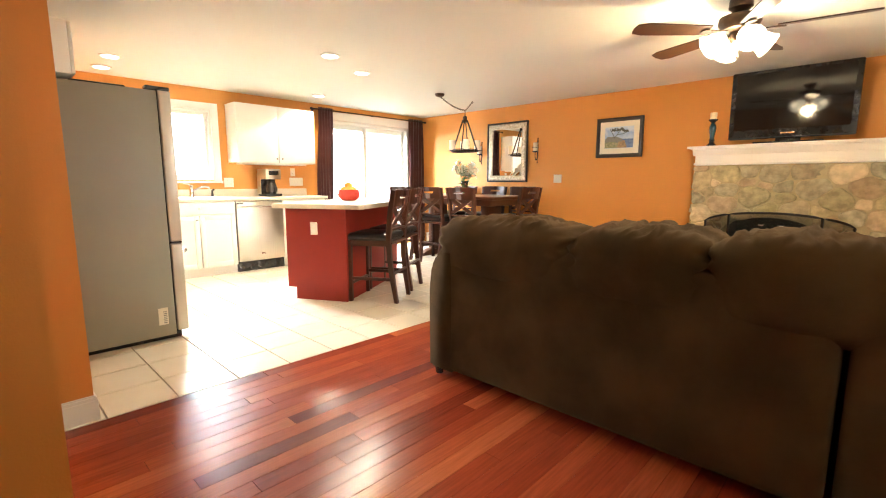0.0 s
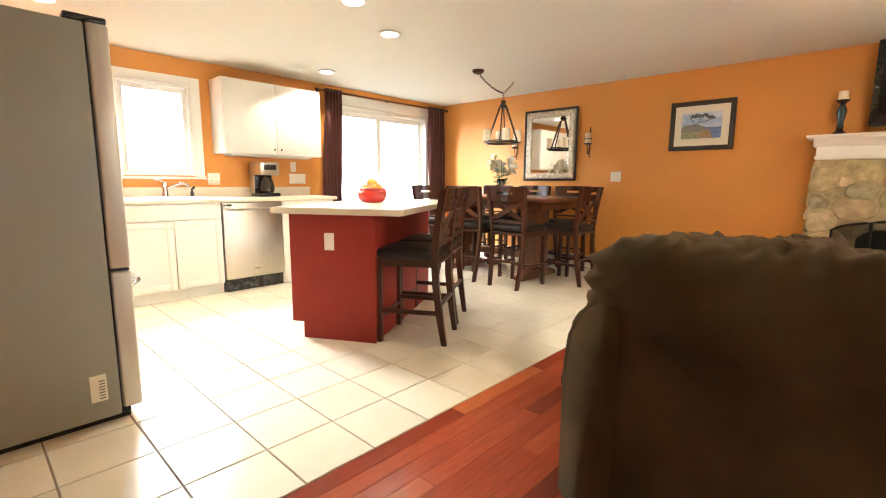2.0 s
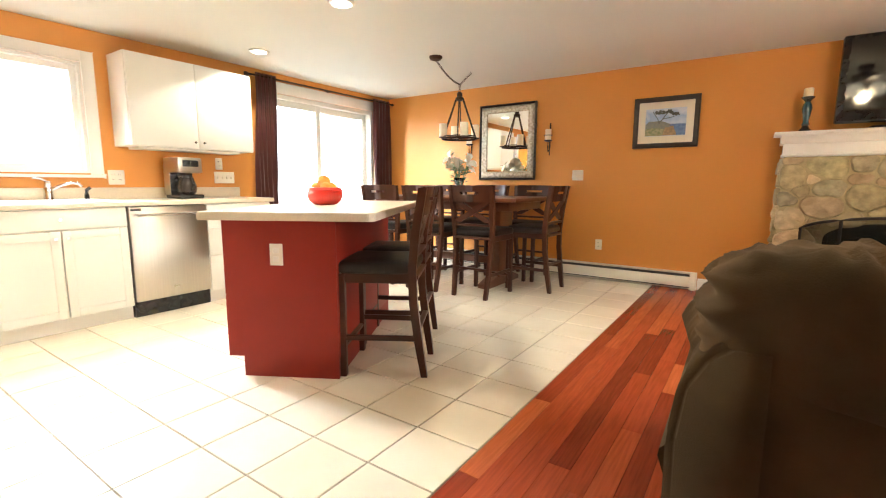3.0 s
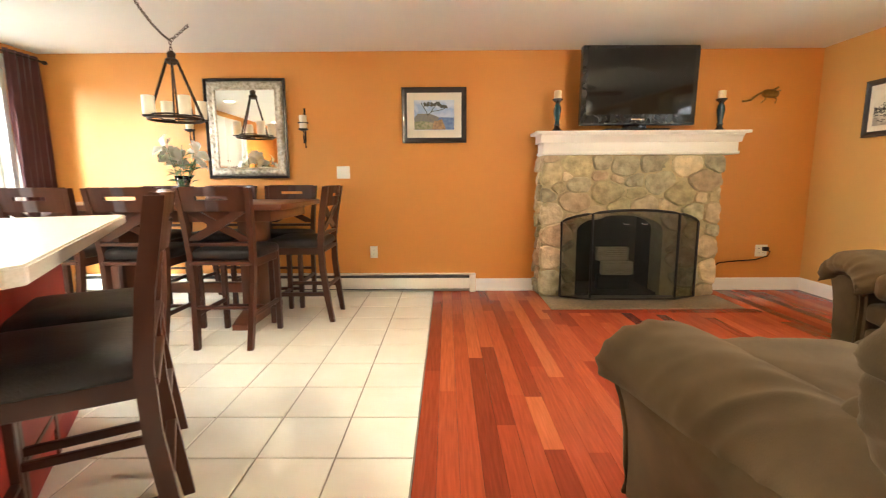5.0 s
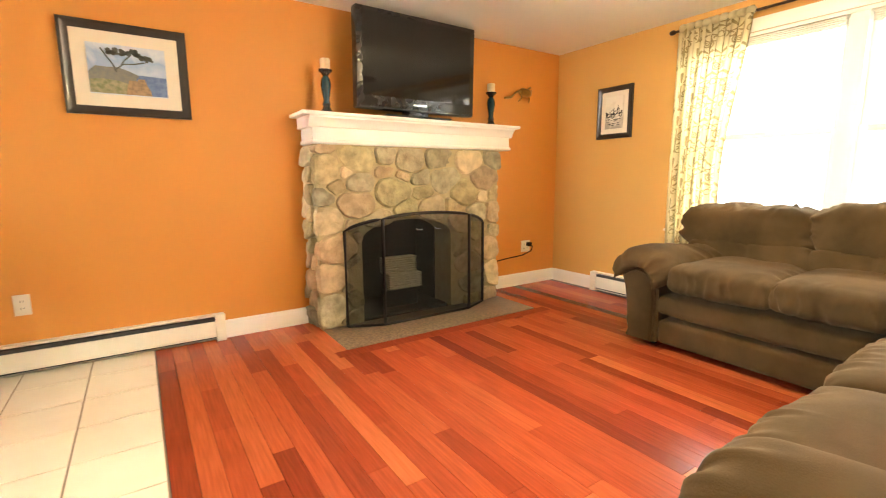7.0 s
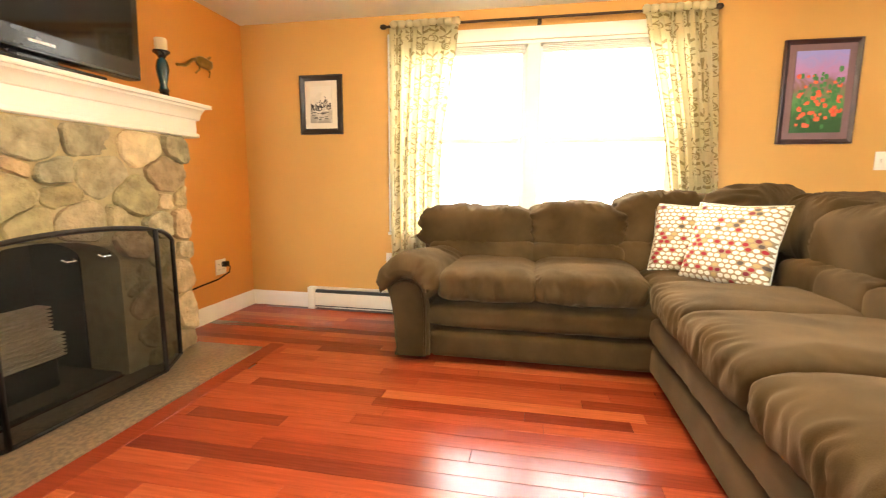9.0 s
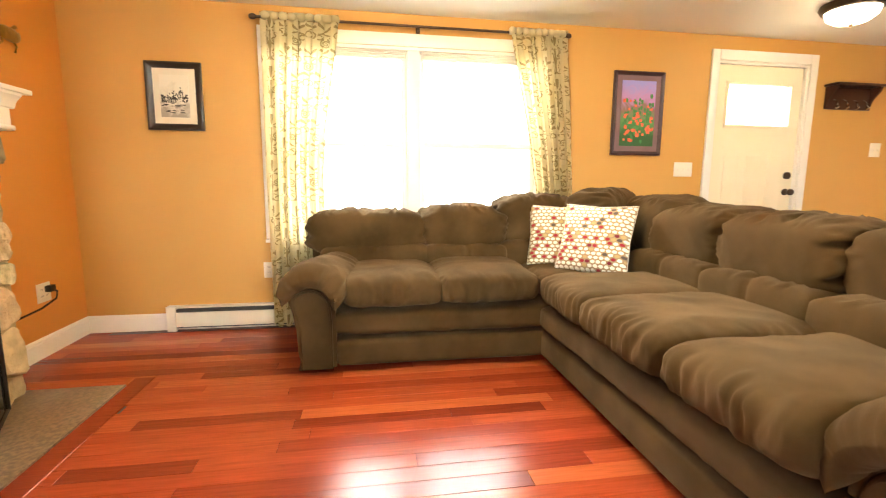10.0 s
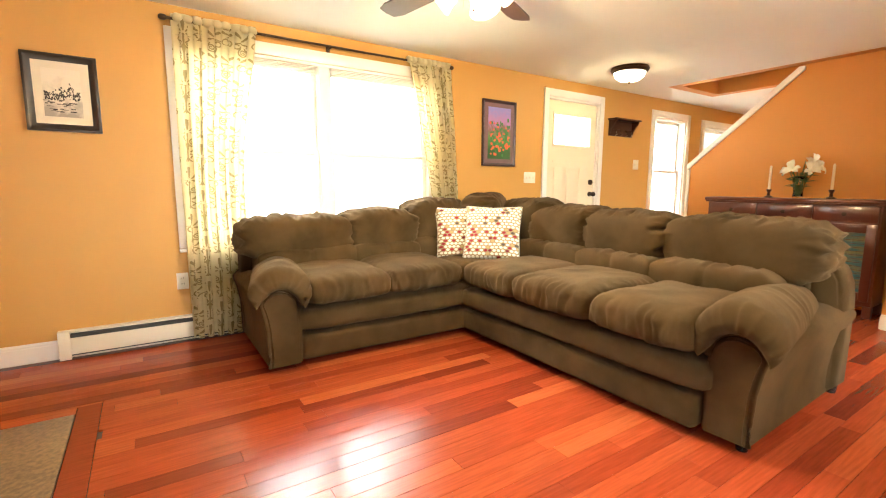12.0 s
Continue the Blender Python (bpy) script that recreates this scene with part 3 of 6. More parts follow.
def stone_mesh(poly, deep, rng):
    """A field stone: an uneven rounded outline raised in steps to a lumpy, slightly tilted face."""
    c = sum(poly, Vector((0, 0))) / len(poly)
    n, ring = 30, []
    for k in range(n):
        d = Vector((math.cos(2 * math.pi * k / n), math.sin(2 * math.pi * k / n)))
        far = 1e9
        for i in range(len(poly)):
            a, b = poly[i], poly[(i + 1) % len(poly)]
            e = b - a
            den = d.x * e.y - d.y * e.x
            if abs(den) > 1e-9:
                t = ((a.x - c.x) * e.y - (a.y - c.y) * e.x) / den
                if t > 0:
                    far = min(far, t)
        ring.append((d, far))
    sm = [(ring[k][0], 0.07 * ring[k - 2][1] + 0.2 * ring[k - 1][1] + 0.46 * ring[k][1] + 0.2 * ring[(k + 1) % n][1] + 0.07 * ring[(k + 2) % n][1]) for k in range(n)]
    bm = B()
    loops, seed = [], rng.uniform(0, 99)
    tx, tz = rng.uniform(-0.10, 0.10), rng.uniform(-0.16, 0.06)
    least = min(t[1] for t in sm)
    for f, h in ((1.0, -0.02), (1.0, deep * 0.45), (0.975, deep * 0.80), (0.90, deep * 0.97), (0.60, deep), (0.30, deep * 1.02)):
        loop = []
        for k, (d, r) in enumerate(sm):
            rough = 1 + 0.07 * noise.noise(Vector((d.x * 2.2, d.y * 2.2, seed)))
            rr = max(0.012, min(r, 2.4 * least + 0.05) * rough - 0.006) * f
            px, pz = d.x * rr, d.y * rr
            hh = h
            if h > 0:
                hh += f * (tx * px + tz * pz) + 0.020 * noise.noise(Vector((px * 9, pz * 9, seed))) + 0.011 * noise.noise(Vector((px * 26, pz * 26, seed)))
            loop.append(bm.verts.new((c.x + px, -hh, c.y + pz)))
        loops.append(loop)
    for a, b in zip(loops, loops[1:]):
        for k in range(n):
            bm.faces.new((a[k], a[(k + 1) % n], b[(k + 1) % n], b[k]))
    bm.faces.new(loops[-1])
    return bm


FX0, FX1, FY, FZ = -1.385, 0.235, 5.69, 1.285
stones_m = [mat(n, c, 0.9, tint=d, scale=15, amount=1.0, bump=1.0, bump_scale=48, rand=0.24) for n, c, d in (
    ("tan_field_stone", (0.54, 0.435, 0.235), (0.33, 0.265, 0.14)), ("rosy_field_stone", (0.55, 0.41, 0.24), (0.37, 0.275, 0.155)),
    ("grey_field_stone", (0.45, 0.395, 0.245), (0.26, 0.225, 0.135)), ("olive_field_stone", (0.44, 0.37, 0.19), (0.26, 0.22, 0.115)), ("pale_field_stone", (0.64, 0.51, 0.30), (0.46, 0.37, 0.22)))]
mortar = mat("mortar", (0.46, 0.375, 0.205), 0.95, tint=(0.33, 0.265, 0.145), scale=20, bump=0.6, bump_scale=80)
soot = mat("sooty_firebrick", (0.030, 0.026, 0.019), 0.95, tint=(0.06, 0.048, 0.033), scale=8, bump=0.4)


AX, AW, AZ, AH = -0.66, 0.39, 0.61, 0.14     # the firebox opening: middle, half width, spring and rise


def in_arch(p):
    dx = (p.x - AX) / AW
    return abs(dx) < 1 and p.y < AZ + AH * math.sqrt(max(0, 1 - dx * dx))


T = thing("fireplace", "field stone fireplace with an arched sooty firebox", "fireplace", kind="structure")
bm = B()
box(bm, FX0 + 0.02, FY - 0.014, 0, AX - AW, N - 0.001, FZ)
box(bm, AX + AW, FY - 0.014, 0, FX1 - 0.02, N - 0.001, FZ)
arch = [(AX - AW, FZ), (AX - AW, AZ)] + [(AX - AW * math.cos(math.pi * k / 14), AZ + AH * math.sin(math.pi * k / 14)) for k in range(1, 14)] + [(AX + AW, AZ), (AX + AW, FZ)]
prism(bm, arch, "y", FY - 0.014, N - 0.001)
part("mortar_bed", bm, mortar, T)
bm = B()
box(bm, -1.059, 6.24, 0.0, -0.261, 6.28, 0.779)
box(bm, -1.059, N, 0.0, -1.04, 6.24, 0.779)
box(bm, -0.28, N, 0.0, -0.261, 6.24, 0.779)
box(bm, -1.04, N, 0.755, -0.28, 6.24, 0.779)
box(bm, -1.04, FY + 0.03, 0.001, -0.28, 6.24, 0.02)
part("firebox", bm, soot, T)
rng = random.Random(17)
for p, poly in cells(FX0, FX1, 0.0, FZ, rng, 1.35, inside=lambda p: not in_arch(p)):
    poly = [Vector((min(max(v.x, FX0), FX1), v.y)) for v in poly]
    for _ in range(12):
        poly = [v + (p - v) * 0.12 if in_arch(v) else v for v in poly]
    st = part("stone", stone_mesh(poly, rng.uniform(0.034, 0.070), rng), rng.choice(stones_m), T, smooth=24)
    st.location.y = FY + 0.014
for side, x, rot in ((-1, FX0 + 0.02, -90), (1, FX1 - 0.02, 90)):
    for p, poly in cells(0.0, 0.20, 0.0, FZ, rng, 1.2, (0.05, 0.06, 0.07, 0.08)):
        st = part("stone", stone_mesh(poly, rng.uniform(0.022, 0.04), rng), rng.choice(stones_m), T, smooth=24)
        st.matrix_basis = pose(x, (N - 0.005) if side < 0 else (N - 0.205), 0, 0, 0, rot)

hearth_m = mat("speckled_granite", (0.25, 0.17, 0.10), 0.28, tint=(0.10, 0.07, 0.045), scale=55, amount=0.9, bump=0.03)
bm = B()
box(bm, -1.36, 5.235, -0.007, 0.25, FY, 0.006, 0.003)
tagged(new("hearth_slab", mesh_of("hearth_slab", bm, hearth_m, 35)), "speckled brown granite hearth slab flush with the boards", "hearth", kind="structure")

T = thing("mantel", "white painted mantel shelf with crown moulding", "mantel")
bm = B()
box(bm, -1.375, 5.675, 1.287, 0.345, N - 0.002, 1.44, 0.003)
part("frieze", bm, M["white"], T)
bm = B()
box(bm, -1.385, 5.663, 1.290, 0.355, N - 0.002, 1.315, 0.006)
part("lower_moulding", bm, M["white"], T)
bm = B()
prof = [(5.675, 1.395), (5.668, 1.40), (5.660, 1.425), (5.645, 1.445), (5.632, 1.455), (5.632, 1.468), (N - 0.002, 1.468), (N - 0.002, 1.395)]
prism(bm, prof, "x", -1.40, 0.37)
part("crown_moulding", bm, M["white"], T)
bm = B()
box(bm, -1.45, 5.615, 1.468, 0.42, N - 0.002, 1.492, 0.005)
part("shelf", bm, M["white"], T)

# folding fire screen
mesh_m = bpy.data.materials.new("wire_mesh")
mesh_m.use_nodes = True
nt = mesh_m.node_tree
tr, mix = nt.nodes.new("ShaderNodeBsdfTransparent"), nt.nodes.new("ShaderNodeMixShader")
nt.nodes["Principled BSDF"].inputs["Base Color"].default_value = (0.014, 0.014, 0.011, 1)
nt.nodes["Principled BSDF"].inputs["Specular IOR Level"].default_value = 0.1
nt.nodes["Principled BSDF"].inputs["Roughness"].default_value = 0.6
mix.inputs[0].default_value = 0.58
nt.links.new(tr.outputs[0], mix.inputs[1])
nt.links.new(nt.nodes["Principled BSDF"].outputs[0], mix.inputs[2])
nt.links.new(mix.outputs[0], nt.nodes["Material Output"].inputs[0])
T = thing("fire_screen", "black iron three-fold fire screen with wire mesh", "fire screen", at=(0, 0, 0.006))
pts = [(-1.205, 5.61), (-0.965, 5.50), (-0.215, 5.50), (0.010, 5.61)]
arc = lambda x: 0.655 + 0.145 * math.sqrt(max(0, 1 - ((x + 0.60) / 0.625) ** 2))
for k in range(3):
    (xa, ya), (xb, yb) = pts[k], pts[k + 1]
    n = 14 if k == 1 else 6
    top = [(xa + (xb - xa) * i / n, ya + (yb - ya) * i / n) for i in range(n + 1)]
    bm = B()
    line = [(x, y, arc(x)) for x, y in top]
    tube(bm, [(xa, ya, 0.012)] + line + [(xb, yb, 0.012)], 0.012, 8)
    tube(bm, [(xa, ya, 0.012), (xb, yb, 0.012)], 0.009, 8)
    fr = part("panel_frame", bm, M["black_iron"], T)
    bm = B()
    lo = [bm.verts.new((x, y, 0.012)) for x, y in top]
    hi = [bm.verts.new(p) for p in line]
    for i in range(n):
        bm.faces.new((lo[i], lo[i + 1], hi[i + 1], hi[i]))
    part("wire_mesh", bm, mesh_m, fr)
for x in (-0.68, -0.52):
    bm = B()
    tube(bm, [(x - 0.025, 5.49, 0.69), (x - 0.02, 5.475, 0.68), (x + 0.02, 5.475, 0.68), (x + 0.025, 5.49, 0.69)], 0.004, 6)
    part("handle", bm, M["chrome"], T)
T = thing("log_holder", "pale ribbed gas log grate inside the firebox", "fireplace grate", at=(-0.63, 5.88, 0.02))
bm = B()
box(bm, -0.15, -0.02, 0.0, 0.15, 0.06, 0.14, 0.01)
part("stand", bm, M["black_iron"], T)
for j, sh in ((0, 0.035), (1, -0.015)):
    bm = B()
    for i in range(7):
        box(bm, -0.15 + sh, -0.035, 0.15 + 0.14 * j + 0.018 * i, 0.15 + sh, 0.05, 0.159 + 0.14 * j + 0.018 * i, 0.003, 1)
    box(bm, -0.14 + sh, -0.01, 0.14 + 0.14 * j, 0.14 + sh, 0.04, 0.27 + 0.14 * j)
    part("ribbed_block", bm, mat("pale_ceramic", (0.82, 0.72, 0.54), 0.8, tint=(0.55, 0.47, 0.34), scale=30, bump=0.4), T)

# television
T = thing("television", "black flat television standing on the mantel", "television")
T.matrix_world = pose(-0.570, 5.70, 1.493, 1.6, 0, 0.8)
bm = B()
box(bm, -0.50, -0.06, 0.045, 0.50, 0.02, 0.705, 0.012)
part("bezel", bm, M["black_plastic"], T)
bm = B()
box(bm, -0.455, -0.0625, 0.135, 0.455, -0.058, 0.675)
part("screen", bm, M["screen_glass"], T)
bm = B()
box(bm, -0.40, 0.02, 0.10, 0.40, 0.06, 0.64, 0.02)
part("back_shell", bm, M["black_plastic"], T)
bm = B()
box(bm, -0.28, -0.08, 0.0, 0.28, 0.12, 0.018, 0.008)
box(bm, -0.10, -0.02, 0.016, 0.10, 0.04, 0.07, 0.006)
part("stand", bm, M["black_plastic"], T)
bm = B()
box(bm, -0.055, -0.0615, 0.088, 0.055, -0.0595, 0.10)
part("maker_mark", bm, M["chrome"], T)
bm = B()
box(bm, -0.49, -0.0635, 0.05, 0.49, -0.058, 0.062, 0.002)
part("lower_strip", bm, mat("smoked_strip", (0.03, 0.035, 0.04), 0.1, tint=(0.05, 0.05, 0.05), scale=4), T)


def candlestick(x, y):
    T = thing("candlestick", "dark turned candlestick with teal glaze and ivory candle", "candlestick", (x, y, 1.492), group="candlesticks on the mantel")
    part("base", lathe(B(), [(0.045, 0), (0.047, 0.012), (0.03, 0.03), (0.022, 0.05), (0.03, 0.065)]), M["black_plastic"], T)
    part("stem", lathe(B(), [(0.026, 0.065), (0.020, 0.09), (0.030, 0.15), (0.036, 0.19), (0.030, 0.225), (0.018, 0.245)]), M["teal"], T)
    part("cup", lathe(B(), [(0.018, 0.245), (0.026, 0.26), (0.045, 0.275), (0.046, 0.285), (0.030, 0.288)]), M["black_plastic"], T)
    part("candle", lathe(B(), [(0.033, 0.286), (0.033, 0.350), (0.030, 0.356), (0.012, 0.352)]), M["wax"], T)
    return T


candlestick(-1.245, 5.74)
candlestick(0.225, 5.78)
T = thing("wall_ornament", "small brass coloured scrolling metal wall ornament", "wall ornament", (0.66, N, 1.82))
bm = B()
tube(bm, [(-0.17, -0.012, -0.045), (-0.10, -0.02, -0.035), (-0.05, -0.028, 0.01), (0.0, -0.03, 0.03), (0.06, -0.03, 0.02), (0.10, -0.025, 0.05), (0.14, -0.02, 0.075)], 0.010, 8)
pillow(bm, (0.07, -0.03, 0.02), (0.16, 0.05, 0.075), (0.9, 0.9), 0.006, 20, nu=18, nv=10)
for a, b in (((0.03, -0.02, 0.0), (0.0, -0.012, -0.06)), ((0.11, -0.02, 0.0), (0.13, -0.012, -0.065)), ((0.12, -0.02, 0.04), (0.17, -0.012, 0.05))):
    tube(bm, [a, ((a[0] + b[0]) / 2 + 0.015, -0.02, (a[2] + b[2]) / 2), b], 0.006, 6)
part("body", bm, mat("aged_brass", (0.36, 0.22, 0.06), 0.4, metal=0.8, tint=(0.14, 0.11, 0.04), scale=30, bump=0.3), T)
bm = B()
cyl(bm, 0.01, 0.01, (0.05, -0.02, 0.02), (0.05, -0.001, 0.02), 8)
part("hook", bm, M["bronze"], T)


# ---- sectional sofa ----
T = thing("sectional_sofa", "olive brown microsuede sectional sofa with overstuffed cushions", "sofa")
SU = M["suede"]


def sofa_box(name, *c, bev=0.03, seg=4, m=None):
    bm = B()
    box(bm, *c, bev, seg)
    bmesh.ops.subdivide_edges(bm, edges=[e for e in bm.edges if e.calc_length() > 0.25], cuts=4, use_grid_fill=True)
    for v in bm.verts:
        v.co += 0.006 * noise.noise_vector(v.co * 5)
    return part(name, bm, m or SU, T, smooth=True)


# bodies
sofa_box("base", -1.46, 2.06, 0.04, 0.30, 2.985, 0.196, bev=0.035)
sofa_box("base", 0.222, 2.06, 0.04, 1.08, 4.17, 0.196, bev=0.035)
sofa_box("back_shell", -1.52, 1.835, 0.045, 0.125, 2.12, 0.80, bev=0.05)
sofa_box("back_shell", 0.145, 1.825, 0.045, 1.10, 2.12, 0.83, bev=0.05)
sofa_box("back_shell", 0.92, 2.17, 0.045, 1.105, 4.36, 0.76, bev=0.05)
# the outer end of the back slopes in above the arm
bm = B()
prism(bm, [(-1.652, 0.045), (-1.656, 0.50), (-1.640, 0.63), (-1.60, 0.705), (-1.55, 0.745), (-1.46, 0.75), (-1.46, 0.045)], "y", 1.823, 2.04)
bmesh.ops.bevel(bm, geom=[e for e in bm.edges], offset=0.022, segments=3, affect="EDGES")
part("end_panel", bm, SU, T, smooth=True)
# padded rails under the seats
for k, (c, s, g) in enumerate((((-0.62, 2.60, 0.284), (1.78, 0.80, 0.162), (1, 1, 0.006, 0)), ((0.63, 3.15, 0.284), (0.82, 2.10, 0.162), (0, -1, 0.006, 1)))):
    bm = B()
    pillow(bm, c, s, (0.40, 0.08), 0.006, 3.0, 50 + 2.0 * k, 200, 30, gather=[g])
    part("upper_rail", bm, SU, T, smooth=True)
# seat cushions
for k, (c, s) in enumerate((((-1.175, 2.65, 0.462), (0.565, 0.78, 0.205)), ((-0.615, 2.65, 0.468), (0.60, 0.79, 0.205)), ((-0.055, 2.645, 0.462), (0.565, 0.77, 0.20)),
                            ((0.60, 2.62, 0.44), (0.62, 0.68, 0.17)), ((0.575, 3.30, 0.462), (0.78, 0.60, 0.20)), ((0.575, 3.85, 0.458), (0.78, 0.56, 0.20)))):
    bm = B()
    pillow(bm, c, s, (0.52, 0.25), 0.010, 4.0, 3.7 * k, 220, 64, gather=[(1, 1, 0.015, 0), (0, 0, 0.008, 1)] if k < 3 else [(0, -1, 0.014, 1), (1, 0, 0.008, 0)])
    part("seat_cushion", bm, SU, T, smooth=True)
# lumbar pads, each with a pinched seam at its middle
for k, (c, s) in enumerate((((-1.15, 2.25, 0.555), (0.66, 0.31, 0.23)), ((-0.56, 2.25, 0.555), (0.58, 0.31, 0.23)), ((0.02, 2.25, 0.555), (0.64, 0.31, 0.23)),
                            ((0.88, 3.33, 0.545), (0.31, 0.58, 0.23)), ((0.88, 3.93, 0.545), (0.31, 0.72, 0.23)), ((0.89, 2.84, 0.555), (0.30, 0.54, 0.23)))):
    bm = B()
    pillow(bm, c, s, (0.42, 0.13), 0.006, 5, 11 + 2.3 * k, 150, 44, gather=[(2, 0, 0.011, 0 if k < 3 else 1)])
    ax = 0 if k < 3 else 1
    for v in bm.verts:
        f = math.exp(-((v.co[ax] - c[ax]) / 0.014) ** 2)
        v.co[1 - ax] -= (0.014 if ax == 0 else -0.014) * f
        v.co.z -= 0.004 * f if v.co.z > c[2] else 0.0
    part("lumbar_pad", bm, SU, T, smooth=True)
# upper back pads, rolled over the shells
for k, (c, s, rz) in enumerate((((-1.205, 2.045, 0.755), (0.80, 0.45, 0.33), 0), ((-0.53, 2.07, 0.755), (0.57, 0.50, 0.33), 0), ((0.02, 2.07, 0.762), (0.56, 0.50, 0.34), 0),
                               ((0.47, 2.05, 0.79), (0.56, 0.42, 0.36), -6), ((0.86, 2.30, 0.815), (0.64, 0.36, 0.39), -48),
                               ((0.95, 2.80, 0.79), (0.58, 0.32, 0.36), -88), ((0.94, 3.335, 0.745), (0.57, 0.40, 0.31), -90), ((0.94, 3.985, 0.725), (0.79, 0.40, 0.29), -90))):
    bm = B()
    pillow(bm, (0, 0, 0), s, (0.50, 0.36), 0.012, 4.0, 31 + 4.1 * k, 210, 66, gather=[(0, 0, 0.034, 2), (2, 1, 0.022, 0), (2, -1, 0.010, 0)])
    bm.transform(pose(*c, 0, 0, rz))
    part("back_cushion", bm, SU, T, smooth=True)


def arm(m, length, seed):
    """A padded arm: local x points outward, its front is at y = 0. A flared panel with a welt, under a fat roll of padding."""
    flare = [(-0.100, 0.045), (-0.102, 0.30), (-0.096, 0.38)] + [(0.03 - 0.122 * math.cos(math.pi * k / 12), 0.40 + 0.105 * math.sin(math.pi * k / 12)) for k in range(1, 11)] + [(0.138, 0.435), (0.116, 0.37), (0.097, 0.27), (0.090, 0.14), (0.092, 0.045)]
    bm = B()
    prism(bm, flare, "y", -length, -0.014)
    bm.transform(m)
    bmesh.ops.recalc_face_normals(bm, faces=bm.faces[:])
    a = part("arm_body", bm, SU, T, smooth=50)
    bm = B()
    prism(bm, [(0.0 + (x + 0.006) * 0.86, 0.05 + (z - 0.05) * 0.96) for x, z in flare], "y", -0.03, 0.022)
    bmesh.ops.bevel(bm, geom=[e for e in bm.edges if all(v.co.y > 0 for v in e.verts)], offset=0.010, segments=3, affect="EDGES")
    bm.transform(m)
    bmesh.ops.recalc_face_normals(bm, faces=bm.faces[:])
    part("front_panel", bm, SU, a, smooth=40)
    bm = B()
    tube(bm, [(x * 0.96, 0.0, z) for x, z in flare[2:]], 0.013, 10)
    bm.transform(m)
    bmesh.ops.recalc_face_normals(bm, faces=bm.faces[:])
    part("welt", bm, SU, a, smooth=True)
    bm = B()
    no, nv, rings = 72, 110, []
    for i in range(nv + 1):
        t = i / nv
        y = 0.070 - (length - 0.20) * t
        grow = math.sqrt(max(0.004, 1 - max(0.0, (0.11 - t) / 0.11) ** 2))
        droop = 0.035 * max(0, 1 - t / 0.30) ** 2 + 0.02 * t
        outer, inner = [], []
        for j in range(no + 1):
            q = j / no
            an = radians(197 - 200 * q)
            hl = (0.056 + 0.010 * math.sin(math.pi * q)) * max(0.0, 1 - abs(2 * q - 1) ** 3.6) ** 0.5 * grow
            near = max(0, 1 - t / 0.26) ** 1.5
            fold = (0.7 - 2.4 * abs(noise.noise(Vector((q * 9 + 0.5 * noise.noise(Vector((q * 5, t * 9, seed))) + seed, t * 3.0, seed)))) + 0.5 * noise.noise(Vector((q * 23, t * 5, seed)))) * near
            cross = max(0.0, 1 - abs(t - 0.62) / 0.4) * (0.6 - 2.4 * abs(noise.noise(Vector((q * 2.2 + 0.6 * t, y * 11 - q * 1.6, seed + 9)))))
            lump = 0.8 * cross + noise.noise(Vector((q * 5 + seed, y * 4.5, 2.0))) + 0.25 * noise.noise(Vector((q * 9, y * 14 + seed, 5.0)))
            for side, row in ((1, outer), (-1, inner)):
                r = 0.128 - 0.024 * t + side * hl + (0.010 * fold * min(1, grow * 1.6) + 0.009 * lump if side > 0 else 0.006 * fold) * min(1, 14 * q * (1 - q))
                row.append((0.030 - 0.12 * t + 1.04 * r * math.cos(an), y + 0.008 * fold, 0.458 - droop + r * math.sin(an)))
        rings.append([bm.verts.new(p) for p in outer + list(reversed(inner))])
    nu = len(rings[0])
    for a_, b_ in zip(rings, rings[1:]):
        for j in range(nu):
            bm.faces.new((a_[j], b_[j], b_[(j + 1) % nu], a_[(j + 1) % nu]))
    for ring in (rings[0], rings[-1]):
        for j in range(no):
            bm.faces.new((ring[j], ring[j + 1], ring[nu - 2 - j], ring[nu - 1 - j]))
    bm.transform(m)
    bmesh.ops.recalc_face_normals(bm, faces=bm.faces[:])
    part("arm_pad", bm, SU, a, smooth=True)


arm(Matrix.Translation((-1.56, 2.93, 0)) @ Matrix.Rotation(radians(1.4), 4, "Z") @ Matrix.Diagonal((-1, 1, 1, 1)), 1.06, 1.0)
arm(Matrix.Translation((0.215, 4.262, 0)) @ Matrix.Rotation(radians(90), 4, "Z"), 0.86, 7.0)
for x, y in ((-1.61, 1.88), (-1.61, 2.88), (0.08, 1.88), (1.02, 1.90), (0.33, 4.24), (1.02, 4.24), (0.36, 2.86)):
    bm = B()
    cyl(bm, 0.022, 0.03, (x, y, 0.0), (x, y, 0.065), 12)
    part("foot", bm, M["black_plastic"], T)

# patterned throw pillows
def calc(nt, op, a, b=0.0, c=0.0):
    """One math node; each operand is a socket or a number."""
    n = nt.nodes.new("ShaderNodeMath")
    n.operation = op
    for k, v in enumerate((a, b, c)):
        if isinstance(v, (int, float)):
            n.inputs[k].default_value = v
        else:
            nt.links.new(v, n.inputs[k])
    return n.outputs[0]


def blend(nt, f, a, b):
    mx = nt.nodes.new("ShaderNodeMix")
    mx.data_type = "RGBA"
    nt.links.new(f, mx.inputs[0])
    for k, v in ((6, a), (7, b)):
        if isinstance(v, tuple):
            mx.inputs[k].default_value = (*v, 1)
        else:
            nt.links.new(v, mx.inputs[k])
    return mx.outputs[2]


